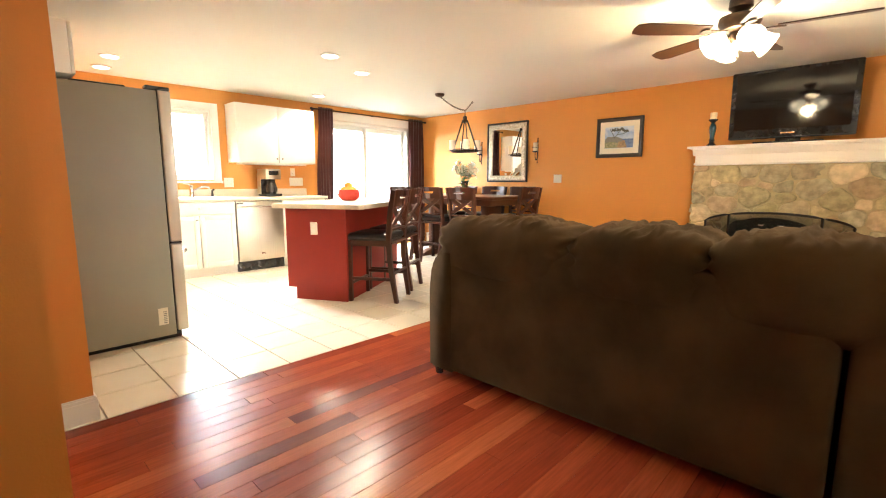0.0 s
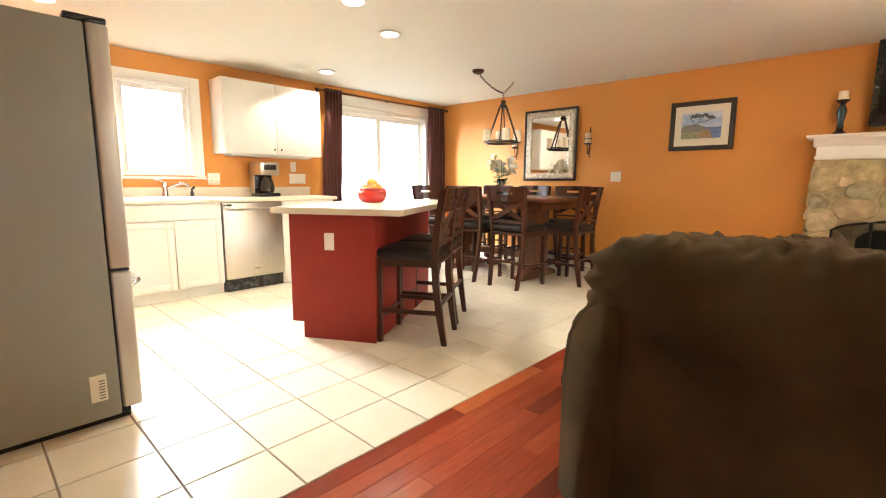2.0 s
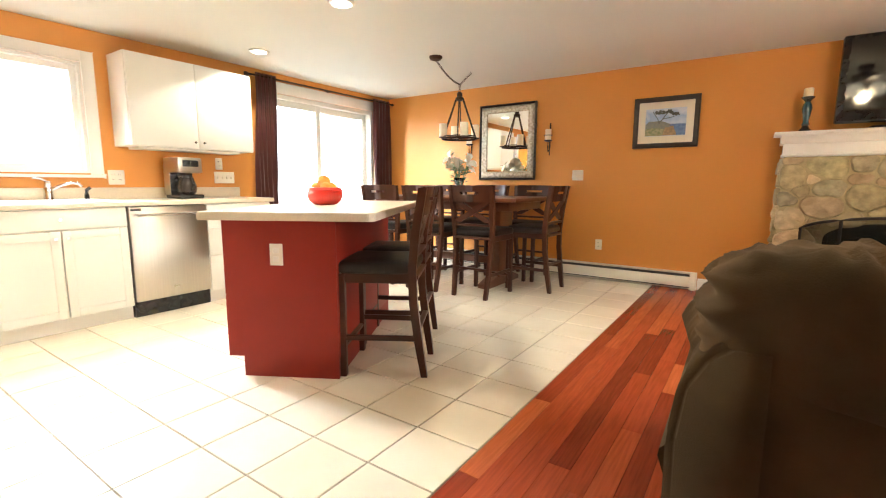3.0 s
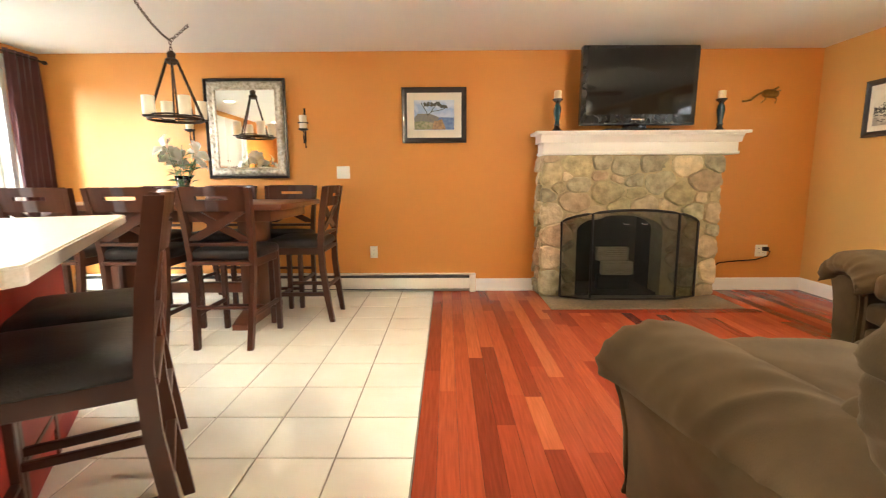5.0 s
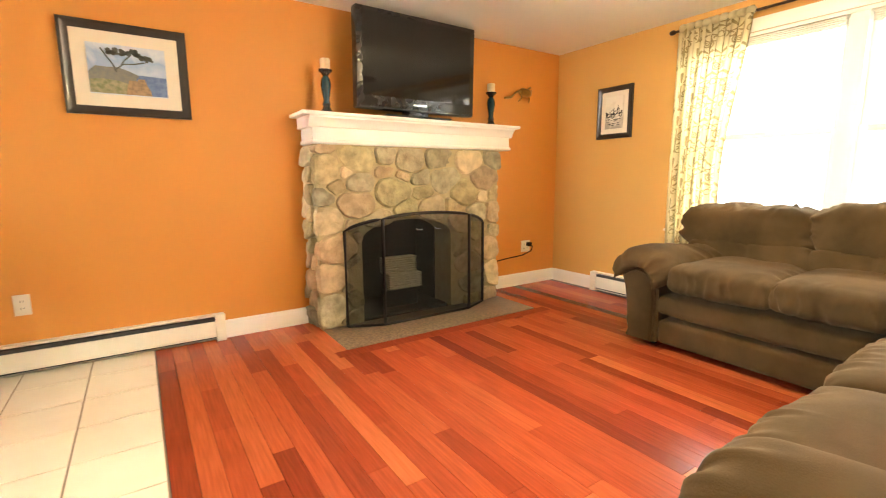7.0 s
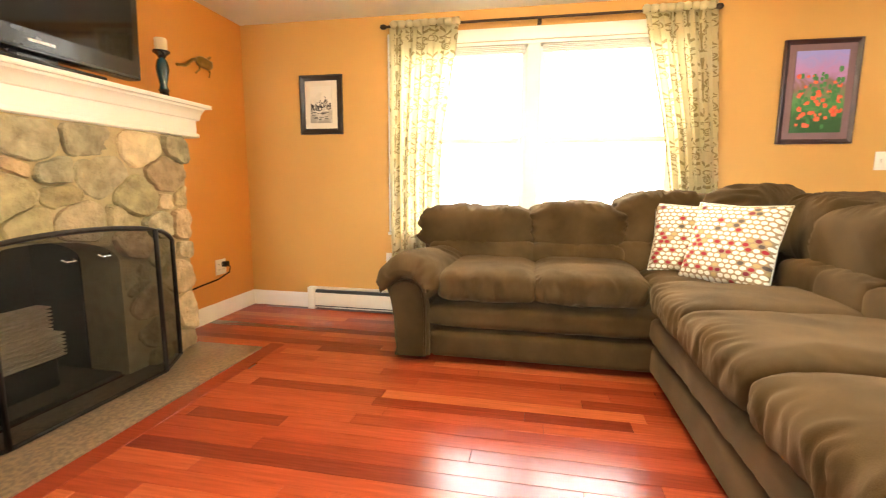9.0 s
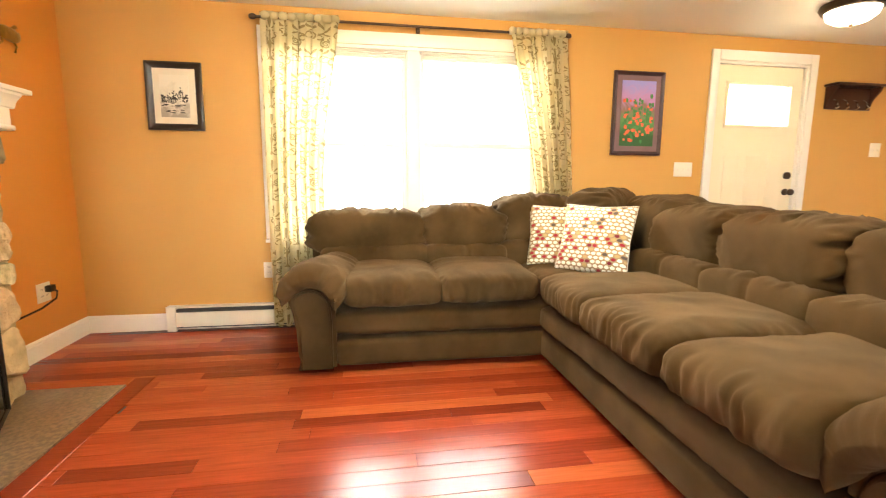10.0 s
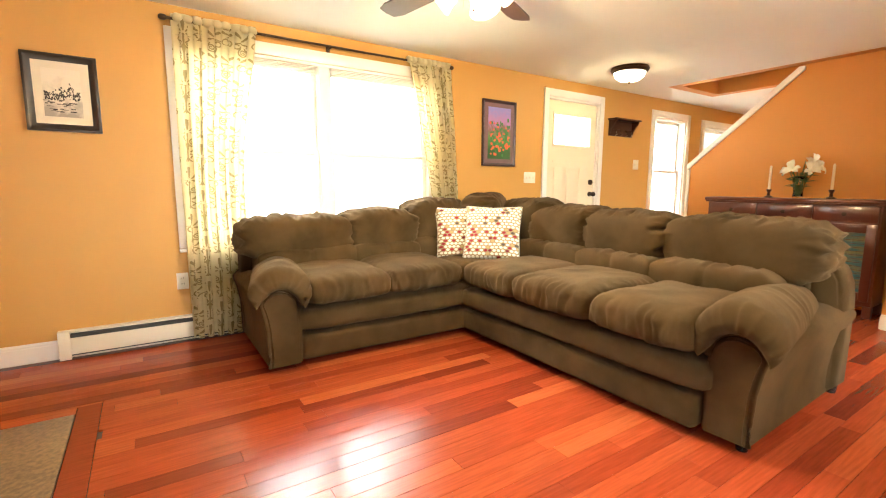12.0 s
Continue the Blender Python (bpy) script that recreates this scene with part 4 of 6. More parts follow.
def honeycomb_mat():
    """Cream cotton printed with rows of ovals in a brown chain, a few ovals filled in red, maroon, tan or grey."""
    m = mat("honeycomb_print", (0.80, 0.74, 0.60), 0.85, bump=0.3, bump_scale=200)
    nt, ln = m.node_tree, m.node_tree.links
    co, sx = nt.nodes.new("ShaderNodeTexCoord"), nt.nodes.new("ShaderNodeSeparateXYZ")
    ln.new(co.outputs["Object"], sx.inputs[0])
    v = calc(nt, "MULTIPLY", sx.outputs[2], 42.0)
    row = calc(nt, "FLOOR", v)
    u = calc(nt, "ADD", calc(nt, "MULTIPLY", sx.outputs[0], 30.0), calc(nt, "MULTIPLY", calc(nt, "FLOORED_MODULO", row, 2.0), 0.5))
    col = calc(nt, "FLOOR", u)
    du = calc(nt, "SUBTRACT", calc(nt, "FRACT", u), 0.5)
    dv = calc(nt, "SUBTRACT", calc(nt, "FRACT", v), 0.5)
    r = calc(nt, "SQRT", calc(nt, "ADD", calc(nt, "MULTIPLY", du, du), calc(nt, "MULTIPLY", dv, dv)))
    oval = calc(nt, "LESS_THAN", r, 0.41)
    cell, wn = nt.nodes.new("ShaderNodeCombineXYZ"), nt.nodes.new("ShaderNodeTexWhiteNoise")
    ln.new(col, cell.inputs[0])
    ln.new(row, cell.inputs[1])
    ln.new(cell.outputs[0], wn.inputs["Vector"])
    rp = nt.nodes.new("ShaderNodeValToRGB")
    rp.color_ramp.interpolation = "CONSTANT"
    stops = ((0.0, (0.30, 0.008, 0.018)), (0.07, (0.17, 0.008, 0.018)), (0.11, (0.085, 0.062, 0.05)), (0.16, (0.46, 0.33, 0.14)), (0.23, (0.84, 0.80, 0.69)))
    while len(rp.color_ramp.elements) < len(stops):
        rp.color_ramp.elements.new(0.5)
    for e, (p, c) in zip(rp.color_ramp.elements, stops):
        e.position, e.color = p, (*c, 1)
    ln.new(wn.outputs["Value"], rp.inputs[0])
    ln.new(blend(nt, oval, (0.33, 0.235, 0.13), rp.outputs[0]), nt.nodes["Principled BSDF"].inputs["Base Color"])
    return m


pil = honeycomb_mat()


def throw_pillow(m, s, seed):
    T = thing("throw_pillow", "cream throw pillow with red and brown honeycomb print", "pillow", group="throw pillows on the sofa")
    T.matrix_world = m
    bm = B()
    n = 22
    grid = {}
    for side in (1, -1):
        for i in range(n + 1):
            for j in range(n + 1):
                u, v = 2 * i / n - 1, 2 * j / n - 1
                edge = i in (0, n) or j in (0, n)
                if side < 0 and edge:
                    grid[side, i, j] = grid[1, i, j]
                    continue
                pin = 1 - 0.07 * (1 - u * u) * abs(v) ** 3
                pin2 = 1 - 0.07 * (1 - v * v) * abs(u) ** 3
                h = 0.075 * (max(0, (1 - u ** 4) * (1 - v ** 4))) ** 0.55
                h *= 1 + 0.12 * noise.noise(Vector((u * 2 + seed, v * 2, side)))
                grid[side, i, j] = bm.verts.new((u * s / 2 * pin2, side * h, v * s / 2 * pin))
        for i in range(n):
            for j in range(n):
                f = [grid[side, i, j], grid[side, i + 1, j], grid[side, i + 1, j + 1], grid[side, i, j + 1]]
                bm.faces.new(f if side < 0 else list(reversed(f)))
    part("cover", bm, pil, T, smooth=True)
    bm = B()
    loop = [(u * s / 2, 0, v * s / 2) for u, v in ((-1, -1), (0, -0.93), (1, -1), (0.93, 0), (1, 1), (0, 0.93), (-1, 1), (-0.93, 0), (-1, -1))]
    tube(bm, loop, 0.003, 6)
    part("piping", bm, M["mat_board"], T, smooth=True)


def leaning(c, side, lean):
    """A cushion's place: its middle, the direction of its width over the floor and how far it leans back."""
    x = Vector((*side, 0)).normalized()
    out = Vector((-x.y, x.x, 0))
    z = (Vector((0, 0, math.cos(radians(lean)))) - out * math.sin(radians(lean))).normalized()
    y = z.cross(x)
    return Matrix.Translation(c) @ Matrix((x, y, z)).transposed().to_4x4()


throw_pillow(leaning((0.655, 2.70, 0.705), (0.412, 0.911), 19), 0.43, 1.0)
throw_pillow(leaning((0.385, 2.595, 0.715), (0.736, 0.677), 22), 0.45, 5.0)

# ---- curtains ----
def curtain_mat():
    """Cream cotton with a scrolling palmette print, laid out along the cloth; some light comes through."""
    m = mat("floral_cotton", (0.74, 0.66, 0.42), 0.85, bump=0.15, bump_scale=250)
    nt, ln = m.node_tree, m.node_tree.links
    b = nt.nodes["Principled BSDF"]
    uv, sx = nt.nodes.new("ShaderNodeUVMap"), nt.nodes.new("ShaderNodeSeparateXYZ")
    ln.new(uv.outputs[0], sx.inputs[0])
    C = lambda *a: calc(nt, *a)
    wob = nt.nodes.new("ShaderNodeTexNoise")
    wob.inputs["Scale"].default_value = 14
    ln.new(uv.outputs[0], wob.inputs["Vector"])
    cu = C("DIVIDE", sx.outputs[0], 0.17)
    colm = C("FLOOR", cu)
    x = C("MULTIPLY", C("SUBTRACT", C("FRACT", cu), 0.5), 0.17)
    ax = C("ABSOLUTE", x)
    cv = C("ADD", C("DIVIDE", sx.outputs[1], 0.31), C("MULTIPLY", C("FLOORED_MODULO", colm, 2.0), 0.5))
    y = C("ADD", C("MULTIPLY", C("SUBTRACT", C("FRACT", cv), 0.5), 0.31), C("MULTIPLY", C("SUBTRACT", wob.outputs[0], 0.5), 0.03))

    def fan(y0, r0, r1, n):
        yy = C("SUBTRACT", y, y0)
        r = C("SQRT", C("ADD", C("MULTIPLY", ax, ax), C("MULTIPLY", yy, yy)))
        leaf = C("GREATER_THAN", C("COSINE", C("MULTIPLY", C("ARCTAN2", ax, yy), n)), C("ADD", 0.05, C("MULTIPLY", r, 9.0)))
        return C("MULTIPLY", C("MULTIPLY", leaf, C("GREATER_THAN", r, r0)), C("MULTIPLY", C("LESS_THAN", r, r1), C("GREATER_THAN", yy, -0.012)))

    def scroll(x0, y0, r0, w):
        dx, dy = C("SUBTRACT", ax, x0), C("SUBTRACT", y, y0)
        r = C("SQRT", C("ADD", C("MULTIPLY", dx, dx), C("MULTIPLY", dy, dy)))
        turn = C("MULTIPLY", C("ARCTAN2", dy, dx), 0.0018)
        return C("LESS_THAN", C("ABSOLUTE", C("SUBTRACT", C("ADD", r, turn), r0)), w)

    stem = C("MULTIPLY", C("LESS_THAN", ax, 0.004), C("LESS_THAN", y, 0.03))
    ink = stem
    for piece in (fan(0.035, 0.012, 0.085, 7.0), fan(-0.10, 0.012, 0.060, 6.0), scroll(0.026, -0.030, 0.021, 0.0042), scroll(0.026, -0.030, 0.008, 0.004), scroll(0.055, 0.005, 0.016, 0.004), scroll(0.03, -0.135, 0.02, 0.004)):
        ink = C("MAXIMUM", ink, piece)
    n2 = nt.nodes.new("ShaderNodeTexNoise")
    n2.inputs["Scale"].default_value = 9
    ln.new(uv.outputs[0], n2.inputs["Vector"])
    cloth = blend(nt, ink, (0.80, 0.72, 0.47), blend(nt, n2.outputs[0], (0.34, 0.27, 0.125), (0.50, 0.41, 0.21)))
    ln.new(cloth, b.inputs["Base Color"])
    tl, mix = nt.nodes.new("ShaderNodeBsdfTranslucent"), nt.nodes.new("ShaderNodeMixShader")
    mix.inputs[0].default_value = 0.50
    ln.new(cloth, tl.inputs[0])
    ln.new(b.outputs[0], mix.inputs[1])
    ln.new(tl.outputs[0], mix.inputs[2])
    ln.new(mix.outputs[0], nt.nodes["Material Output"].inputs[0])
    return m


def drape(x, top, bot, z1, z0, folds, deep, seed, waist=None):
    """A gathered cloth hanging near x; top and bot are its edges along y, at z1 and z0."""
    bm = B()
    nu, nv, rows = folds * 10, 26, []
    for j in range(nv + 1):
        t = j / nv
        a, b = top[0] + (bot[0] - top[0]) * t, top[1] + (bot[1] - top[1]) * t
        if waist:
            b += waist * math.sin(math.pi * min(1, t * 1.1)) ** 2
        row = []
        for i in range(nu + 1):
            s = i / nu
            ph = 2 * math.pi * folds * s + 0.9 * math.sin(3 * t + seed) + 1.3 * noise.noise(Vector((s * 4, t * 1.5, seed)))
            d = deep * (0.55 + 0.45 * t) * math.sin(ph) + 0.012 * noise.noise(Vector((s * 9, t * 5, seed + 7)))
            row.append(bm.verts.new((x + d, a + (b - a) * s + 0.012 * math.sin(2 * ph), z1 + (z0 - z1) * t + 0.008 * math.sin(ph) * t)))
        rows.append(row)
    lay = bm.loops.layers.uv.new("cloth")
    width = 1.9 * abs(top[1] - top[0])
    for j, (p, q) in enumerate(zip(rows, rows[1:])):
        for i in range(nu):
            f = bm.faces.new((p[i], p[i + 1], q[i + 1], q[i]))
            for loop, (di, dj) in zip(f.loops, ((0, 0), (1, 0), (1, 1), (0, 1))):
                loop[lay].uv = ((i + di) / nu * width + seed, z1 + (z0 - z1) * (j + dj) / nv)
    bmesh.ops.solidify(bm, geom=bm.faces[:], thickness=0.0025)
    return bm


def rod(name, label, x, wall, y0, y1, z, r, n=3):
    T = thing(name, label, "curtain rod")
    bm = B()
    cyl(bm, r, r, (x, y0, z), (x, y1, z), 12)
    part("pole", bm, M["bronze"], T)
    for y, s in ((y0, -1), (y1, 1)):
        bm = B()
        pillow(bm, (x, y + s * 0.02, z), (0.036, 0.05, 0.036), (0.9, 0.9), nu=14, nv=10)
        part("finial", bm, M["bronze"], T)
    for k in range(n):
        y = y0 + 0.04 + (y1 - y0 - 0.08) * k / (n - 1)
        bm = B()
        box(bm, min(x, wall), y - 0.006, z - 0.008, max(x, wall), y + 0.006, z + 0.004, 0.002)
        box(bm, min(wall, wall + (x - wall) * 0.08), y - 0.015, z - 0.03, max(wall, wall + (x - wall) * 0.08), y + 0.015, z + 0.02, 0.002)
        part("bracket", bm, M["bronze"], T)


CL = curtain_mat()
rod("curtain_rod", "dark bronze curtain rod over the living room window", 1.105, E_, 2.53, 4.69, 2.130, 0.009)
for name, top, bot, ws, seed, z0 in (("l", (4.655, 4.15), (4.665, 4.29), 0.06, 1.0, 0.03), ("r", (2.53, 2.96), (2.38, 2.62), -0.03, 4.0, 0.30)):
    T = thing("curtain", "cream floral cotton curtain gathered beside the window", "curtain", group="living room curtains")
    part("cloth", drape(1.105, top, bot, 2.165, z0, 6, 0.024, seed, ws), CL, T, smooth=True)
    bm = B()
    y0, y1 = sorted(top)
    for k in range(9):
        y = y0 + (y1 - y0) * (k + 0.5) / 9
        pillow(bm, (1.105, y, 2.14), (0.05, (y1 - y0) / 8.5, 0.05), (0.7, 0.8), 0.006, 20, k, 12, 8)
    tagged(part("rod_pocket", bm, CL, T, smooth=True), kind="stuff")
rod("curtain_rod", "dark bronze curtain rod over the patio door", W + 0.10, W, 3.64, 5.86, 2.15, 0.010)
for top, bot, seed in (((3.72, 3.95), (3.66, 3.94), 2.0), ((5.49, 5.83), (5.49, 5.83), 6.0)):
    T = thing("curtain", "burgundy curtain hanging beside the patio door", "curtain", group="patio door curtains")
    part("cloth", drape(W + 0.10, top, bot, 2.18, 0.03, 5, 0.03, seed), M["burgundy"], T, smooth=True)

# ---- kitchen ----
CF = -5.43                                     # face of the base cabinets


def base_cabinet(label, y0, y1, doors, drawers):
    T = thing("base_cabinet", label, "cabinet", group="kitchen base cabinets")
    bm = B()
    box(bm, W + 0.002, y0 + 0.001, 0.10, CF - 0.02, y1 - 0.001, 0.868)
    part("body", bm, M["cab"], T)
    bm = B()
    box(bm, W + 0.002, y0 + 0.001, 0.0, CF - 0.05, y1 - 0.001, 0.10)
    part("toe_kick", bm, M["cab"], T)
    n = max(doors, 1)
    step = (y1 - y0) / n
    zs = [(0.725, 0.862)] if drawers == 1 else [(0.66, 0.862), (0.42, 0.65), (0.105, 0.41)][:drawers]
    for a, b in zs:
        bm = B()
        box(bm, CF - 0.018, y0 + 0.004, a, CF, y1 - 0.004, b, 0.004)
        d = part("drawer_front", bm, M["cab"], T)
        bm = B()
        cyl(bm, 0.006, 0.011, (CF, (y0 + y1) / 2, (a + b) / 2), (CF + 0.022, (y0 + y1) / 2, (a + b) / 2), 10)
        part("knob", bm, M["chrome"], d)
    if doors:
        for k in range(doors):
            a, b = y0 + k * step + 0.004, y0 + (k + 1) * step - 0.004
            bm = B()
            frame_ring(bm, CF - 0.018, CF, a, b, 0.105, 0.715, 0.055, 0.003)
            box(bm, CF - 0.017, a + 0.054, 0.159, CF - 0.007, b - 0.054, 0.661)
            d = part("door", bm, M["cab"], T)
            bm = B()
            ky = b - 0.03 if k % 2 == 0 else a + 0.03
            cyl(bm, 0.006, 0.011, (CF, ky, 0.665), (CF + 0.022, ky, 0.665), 10)
            part("knob", bm, M["chrome"], d)
    return T


base_cabinet("cream white corner base cabinet beside the refrigerator", SK + 0.004, 1.448, 2, 1)
base_cabinet("cream white sink cabinet with two panelled doors", 1.45, 2.268, 2, 1)
base_cabinet("cream white drawer cabinet beside the dishwasher", 2.872, 3.50, 0, 3)

T = thing("dishwasher", "stainless steel dishwasher under the counter", "dishwasher")
bm = B()
box(bm, W + 0.01, 2.272, 0.10, CF - 0.03, 2.868, 0.868)
part("tub", bm, M["black_plastic"], T)
bm = B()
box(bm, CF - 0.03, 2.275, 0.125, CF + 0.012, 2.865, 0.865, 0.008)
d = part("door", bm, M["steel"], T)
bm = B()
tube(bm, [(CF + 0.012, 2.31, 0.80), (CF + 0.045, 2.32, 0.80), (CF + 0.045, 2.82, 0.80), (CF + 0.012, 2.83, 0.80)], 0.013, 10)
part("handle", bm, M["chrome"], d)
bm = B()
box(bm, CF + 0.0125, 2.555, 0.20, CF + 0.0135, 2.605, 0.215)
part("badge", bm, M["chrome"], d)
bm = B()
box(bm, CF + 0.0125, 2.285, 0.832, CF + 0.0135, 2.36, 0.85)
part("display", bm, M["black_plastic"], d)
bm = B()
box(bm, W + 0.02, 2.275, 0.0, CF - 0.02, 2.865, 0.12)
part("kick_plate", bm, M["black_plastic"], T)

T = thing("worktop", "cream laminate kitchen worktop with a low upstand", "worktop")
bm = B()
box(bm, W + 0.003, SK + 0.004, 0.870, CF + 0.03, 3.53, 0.908, 0.008, 3)
part("slab", bm, M["counter"], T)
bm = B()
box(bm, W + 0.003, SK + 0.006, 0.908, W + 0.022, 3.53, 1.005, 0.004)
part("upstand", bm, M["counter"], T)

T = thing("kitchen_sink", "white kitchen sink with a chrome faucet", "sink", at=(-5.70, 1.88, 0.908))
bm = B()
box(bm, -0.22, -0.31, 0.0, 0.22, 0.31, 0.010, 0.005)
part("rim", bm, M["white"], T)
bm = B()
cyl(bm, 0.030, 0.026, (-0.19, 0.06, 0.01), (-0.19, 0.06, 0.10), 16)
cyl(bm, 0.022, 0.018, (-0.19, 0.06, 0.10), (-0.18, 0.06, 0.145), 16)
part("faucet_body", bm, M["chrome"], T)
bm = B()
tube(bm, [(-0.19, 0.06, 0.07), (-0.16, 0.12, 0.11), (-0.12, 0.18, 0.135), (-0.09, 0.22, 0.13), (-0.08, 0.235, 0.105)], 0.011, 10)
part("spout", bm, M["chrome"], T)
bm = B()
tube(bm, [(-0.185, 0.06, 0.14), (-0.17, 0.02, 0.165), (-0.16, -0.03, 0.17)], 0.007, 8)
part("lever", bm, M["chrome"], T)
T = thing("spray_hose", "small black sink spray head in its holder", "sprayer", at=(-5.87, 2.17, 0.908))
bm = B()
cyl(bm, 0.018, 0.015, (0, 0, 0), (0, 0, 0.05), 12)
tube(bm, [(0, 0, 0.05), (0.005, 0.0, 0.08), (0.02, 0.02, 0.10)], 0.012, 8)
part("head", bm, M["black_plastic"], T)

T = thing("coffee_maker", "black and steel drip coffee maker on the worktop", "coffee maker", at=(-5.79, 2.88, 0.908), rz=4)
bm = B()
box(bm, -0.11, -0.11, 0.0, 0.12, 0.11, 0.035, 0.010)
part("base", bm, M["black_plastic"], T)
bm = B()
box(bm, -0.12, -0.105, 0.034, -0.035, 0.105, 0.345, 0.010)
part("tower", bm, M["black_plastic"], T)
bm = B()
box(bm, -0.12, -0.11, 0.225, 0.115, 0.11, 0.36, 0.014)
h = part("brew_head", bm, M["steel"], T)
bm = B()
box(bm, 0.1145, -0.07, 0.28, 0.118, 0.07, 0.335, 0.003)
part("control_panel", bm, M["black_plastic"], h)
bm = B()
box(bm, -0.122, -0.110, 0.03, -0.03, -0.104, 0.30, 0.003)
part("side_trim", bm, M["steel"], T)
bm = B()
lathe(bm, [(0.055, 0.036), (0.075, 0.06), (0.078, 0.11), (0.062, 0.16), (0.05, 0.18), (0.052, 0.195)], 20, (0.04, 0, 0))
c = part("carafe", bm, mat("dark_coffee_glass", (0.02, 0.015, 0.012), 0.05, tint=(0.03, 0.02, 0.015), scale=6), T)
bm = B()
tube(bm, [(0.095, 0.0, 0.18), (0.135, 0.0, 0.175), (0.145, 0.0, 0.12), (0.115, 0.0, 0.08)], 0.010, 8)
part("handle", bm, M["black_plastic"], c)

T = thing("wall_cabinet", "white two-door wall cabinet over the worktop", "cabinet")
bm = B()
box(bm, W + 0.002, 2.44, 1.345, -5.70, 3.52, 2.075)
part("body", bm, M["cab"], T)
for a, b, ky in ((2.444, 2.978, 2.942), (2.982, 3.516, 3.018)):
    bm = B()
    box(bm, -5.698, a, 1.35, -5.677, b, 2.07, 0.004)
    d = part("door", bm, M["cab"], T)
    bm = B()
    cyl(bm, 0.005, 0.010, (-5.677, ky, 1.40), (-5.655, ky, 1.40), 10)
    part("knob", bm, M["chrome"], d)
bm = B()
box(bm, -5.95, 2.52, 1.325, -5.76, 3.42, 1.344, 0.004)
part("under_light", bm, M["white"], T)


def plate(name, label, cat, x, y, z, face, w, h, kind, n=1, m=None):
    """A switch or socket plate on a wall; face: 'N', 'E', 'W', 'S' wall."""
    T = thing(name, label, cat)
    rz = {"N": 0, "E": -90, "W": 90, "S": 180}[face]
    T.matrix_world = pose(x, y, z, 0, 0, rz)
    bm = B()
    box(bm, -w / 2, -0.007, -h / 2, w / 2, -0.0005, h / 2, 0.003)
    part("cover_plate", bm, M["plate"], T)
    for k in range(n):
        u = (k - (n - 1) / 2) * 0.046
        if kind == "switch":
            bm = B()
            box(bm, u - 0.005, -0.016, -0.012, u + 0.005, -0.006, 0.012, 0.002)
            part("toggle", bm, M["plate"], T)
        else:
            for dz in (-0.02, 0.02):
                bm = B()
                box(bm, u - 0.015, -0.0085, dz - 0.013, u + 0.015, -0.006, dz + 0.013, 0.003)
                s = part("socket", bm, M["plate"], T)
                for du in (-0.006, 0.006):
                    bm = B()
                    box(bm, u + du - 0.0012, -0.0092, dz - 0.004, u + du + 0.0012, -0.0082, dz + 0.006)
                    part("slot", bm, M["black_plastic"], s)
    return T


plate("light_switch", "ivory double switch plate on the orange wall", "switch", -3.21, N, 1.15, "N", 0.125, 0.115, "switch", 2)
plate("wall_outlet", "ivory wall outlet above the baseboard heater", "outlet", -2.94, N, 0.385, "N", 0.072, 0.115, "socket")
plate("wall_outlet", "ivory double outlet beside the fireplace with a plug", "outlet", 0.80, N, 0.385, "N", 0.115, 0.115, "socket", 2)
plate("light_switch", "ivory triple switch plate beside the front door", "switch", E_, 1.425, 1.18, "E", 0.165, 0.115, "switch", 3)
plate("light_switch", "ivory switch plate under the coat rack", "switch", E_, -0.43, 1.37, "E", 0.11, 0.12, "switch", 2)
plate("wall_outlet", "ivory outlet half hidden behind the curtain", "outlet", E_, 4.70, 0.42, "E", 0.072, 0.115, "socket")
plate("wall_outlet", "ivory outlet beside the kitchen window", "outlet", W, 2.43, 1.09, "W", 0.12, 0.12, "socket", 2)
plate("wall_outlet", "ivory outlet above the worktop", "outlet", W, 3.33, 1.235, "W", 0.072, 0.115, "socket")
plate("light_switch", "wide ivory switch plate above the worktop", "switch", W, 3.38, 1.10, "W", 0.21, 0.115, "switch", 4)
T = thing("power_cord", "thin dark cord lying from the outlet to the hearth", "cord")
bm = B()
tube(bm, [(0.83, N - 0.012, 0.40), (0.86, N - 0.04, 0.38), (0.84, N - 0.045, 0.34), (0.74, N - 0.02, 0.30), (0.55, N - 0.012, 0.285), (0.40, N - 0.012, 0.27), (0.32, N - 0.015, 0.21), (0.31, N - 0.03, 0.14)], 0.006, 6)
part("cable", bm, M["black_plastic"], T, smooth=True)
bm = B()
box(bm, 0.80, N - 0.045, 0.385, 0.85, N - 0.009, 0.425, 0.006)
part("plug", bm, M["black_plastic"], T)
bm = B()
box(bm, 0.275, N - 0.06, 0.125, 0.335, N - 0.015, 0.185, 0.012)
part("transformer", bm, M["black_plastic"], T)

# thermostat and door chime on the near wall
plate("wall_outlet", "ivory outlet low on the orange wall", "outlet", -2.22, SK, 0.31, "S", 0.072, 0.115, "socket")
T = thing("thermostat", "small round cream thermostat on the orange wall", "thermostat", at=(-1.885, SK, 1.42))
bm = B()
cyl(bm, 0.045, 0.040, (0, 0.0005, 0), (0, 0.03, 0), 24)
part("dial", bm, M["plate"], T)

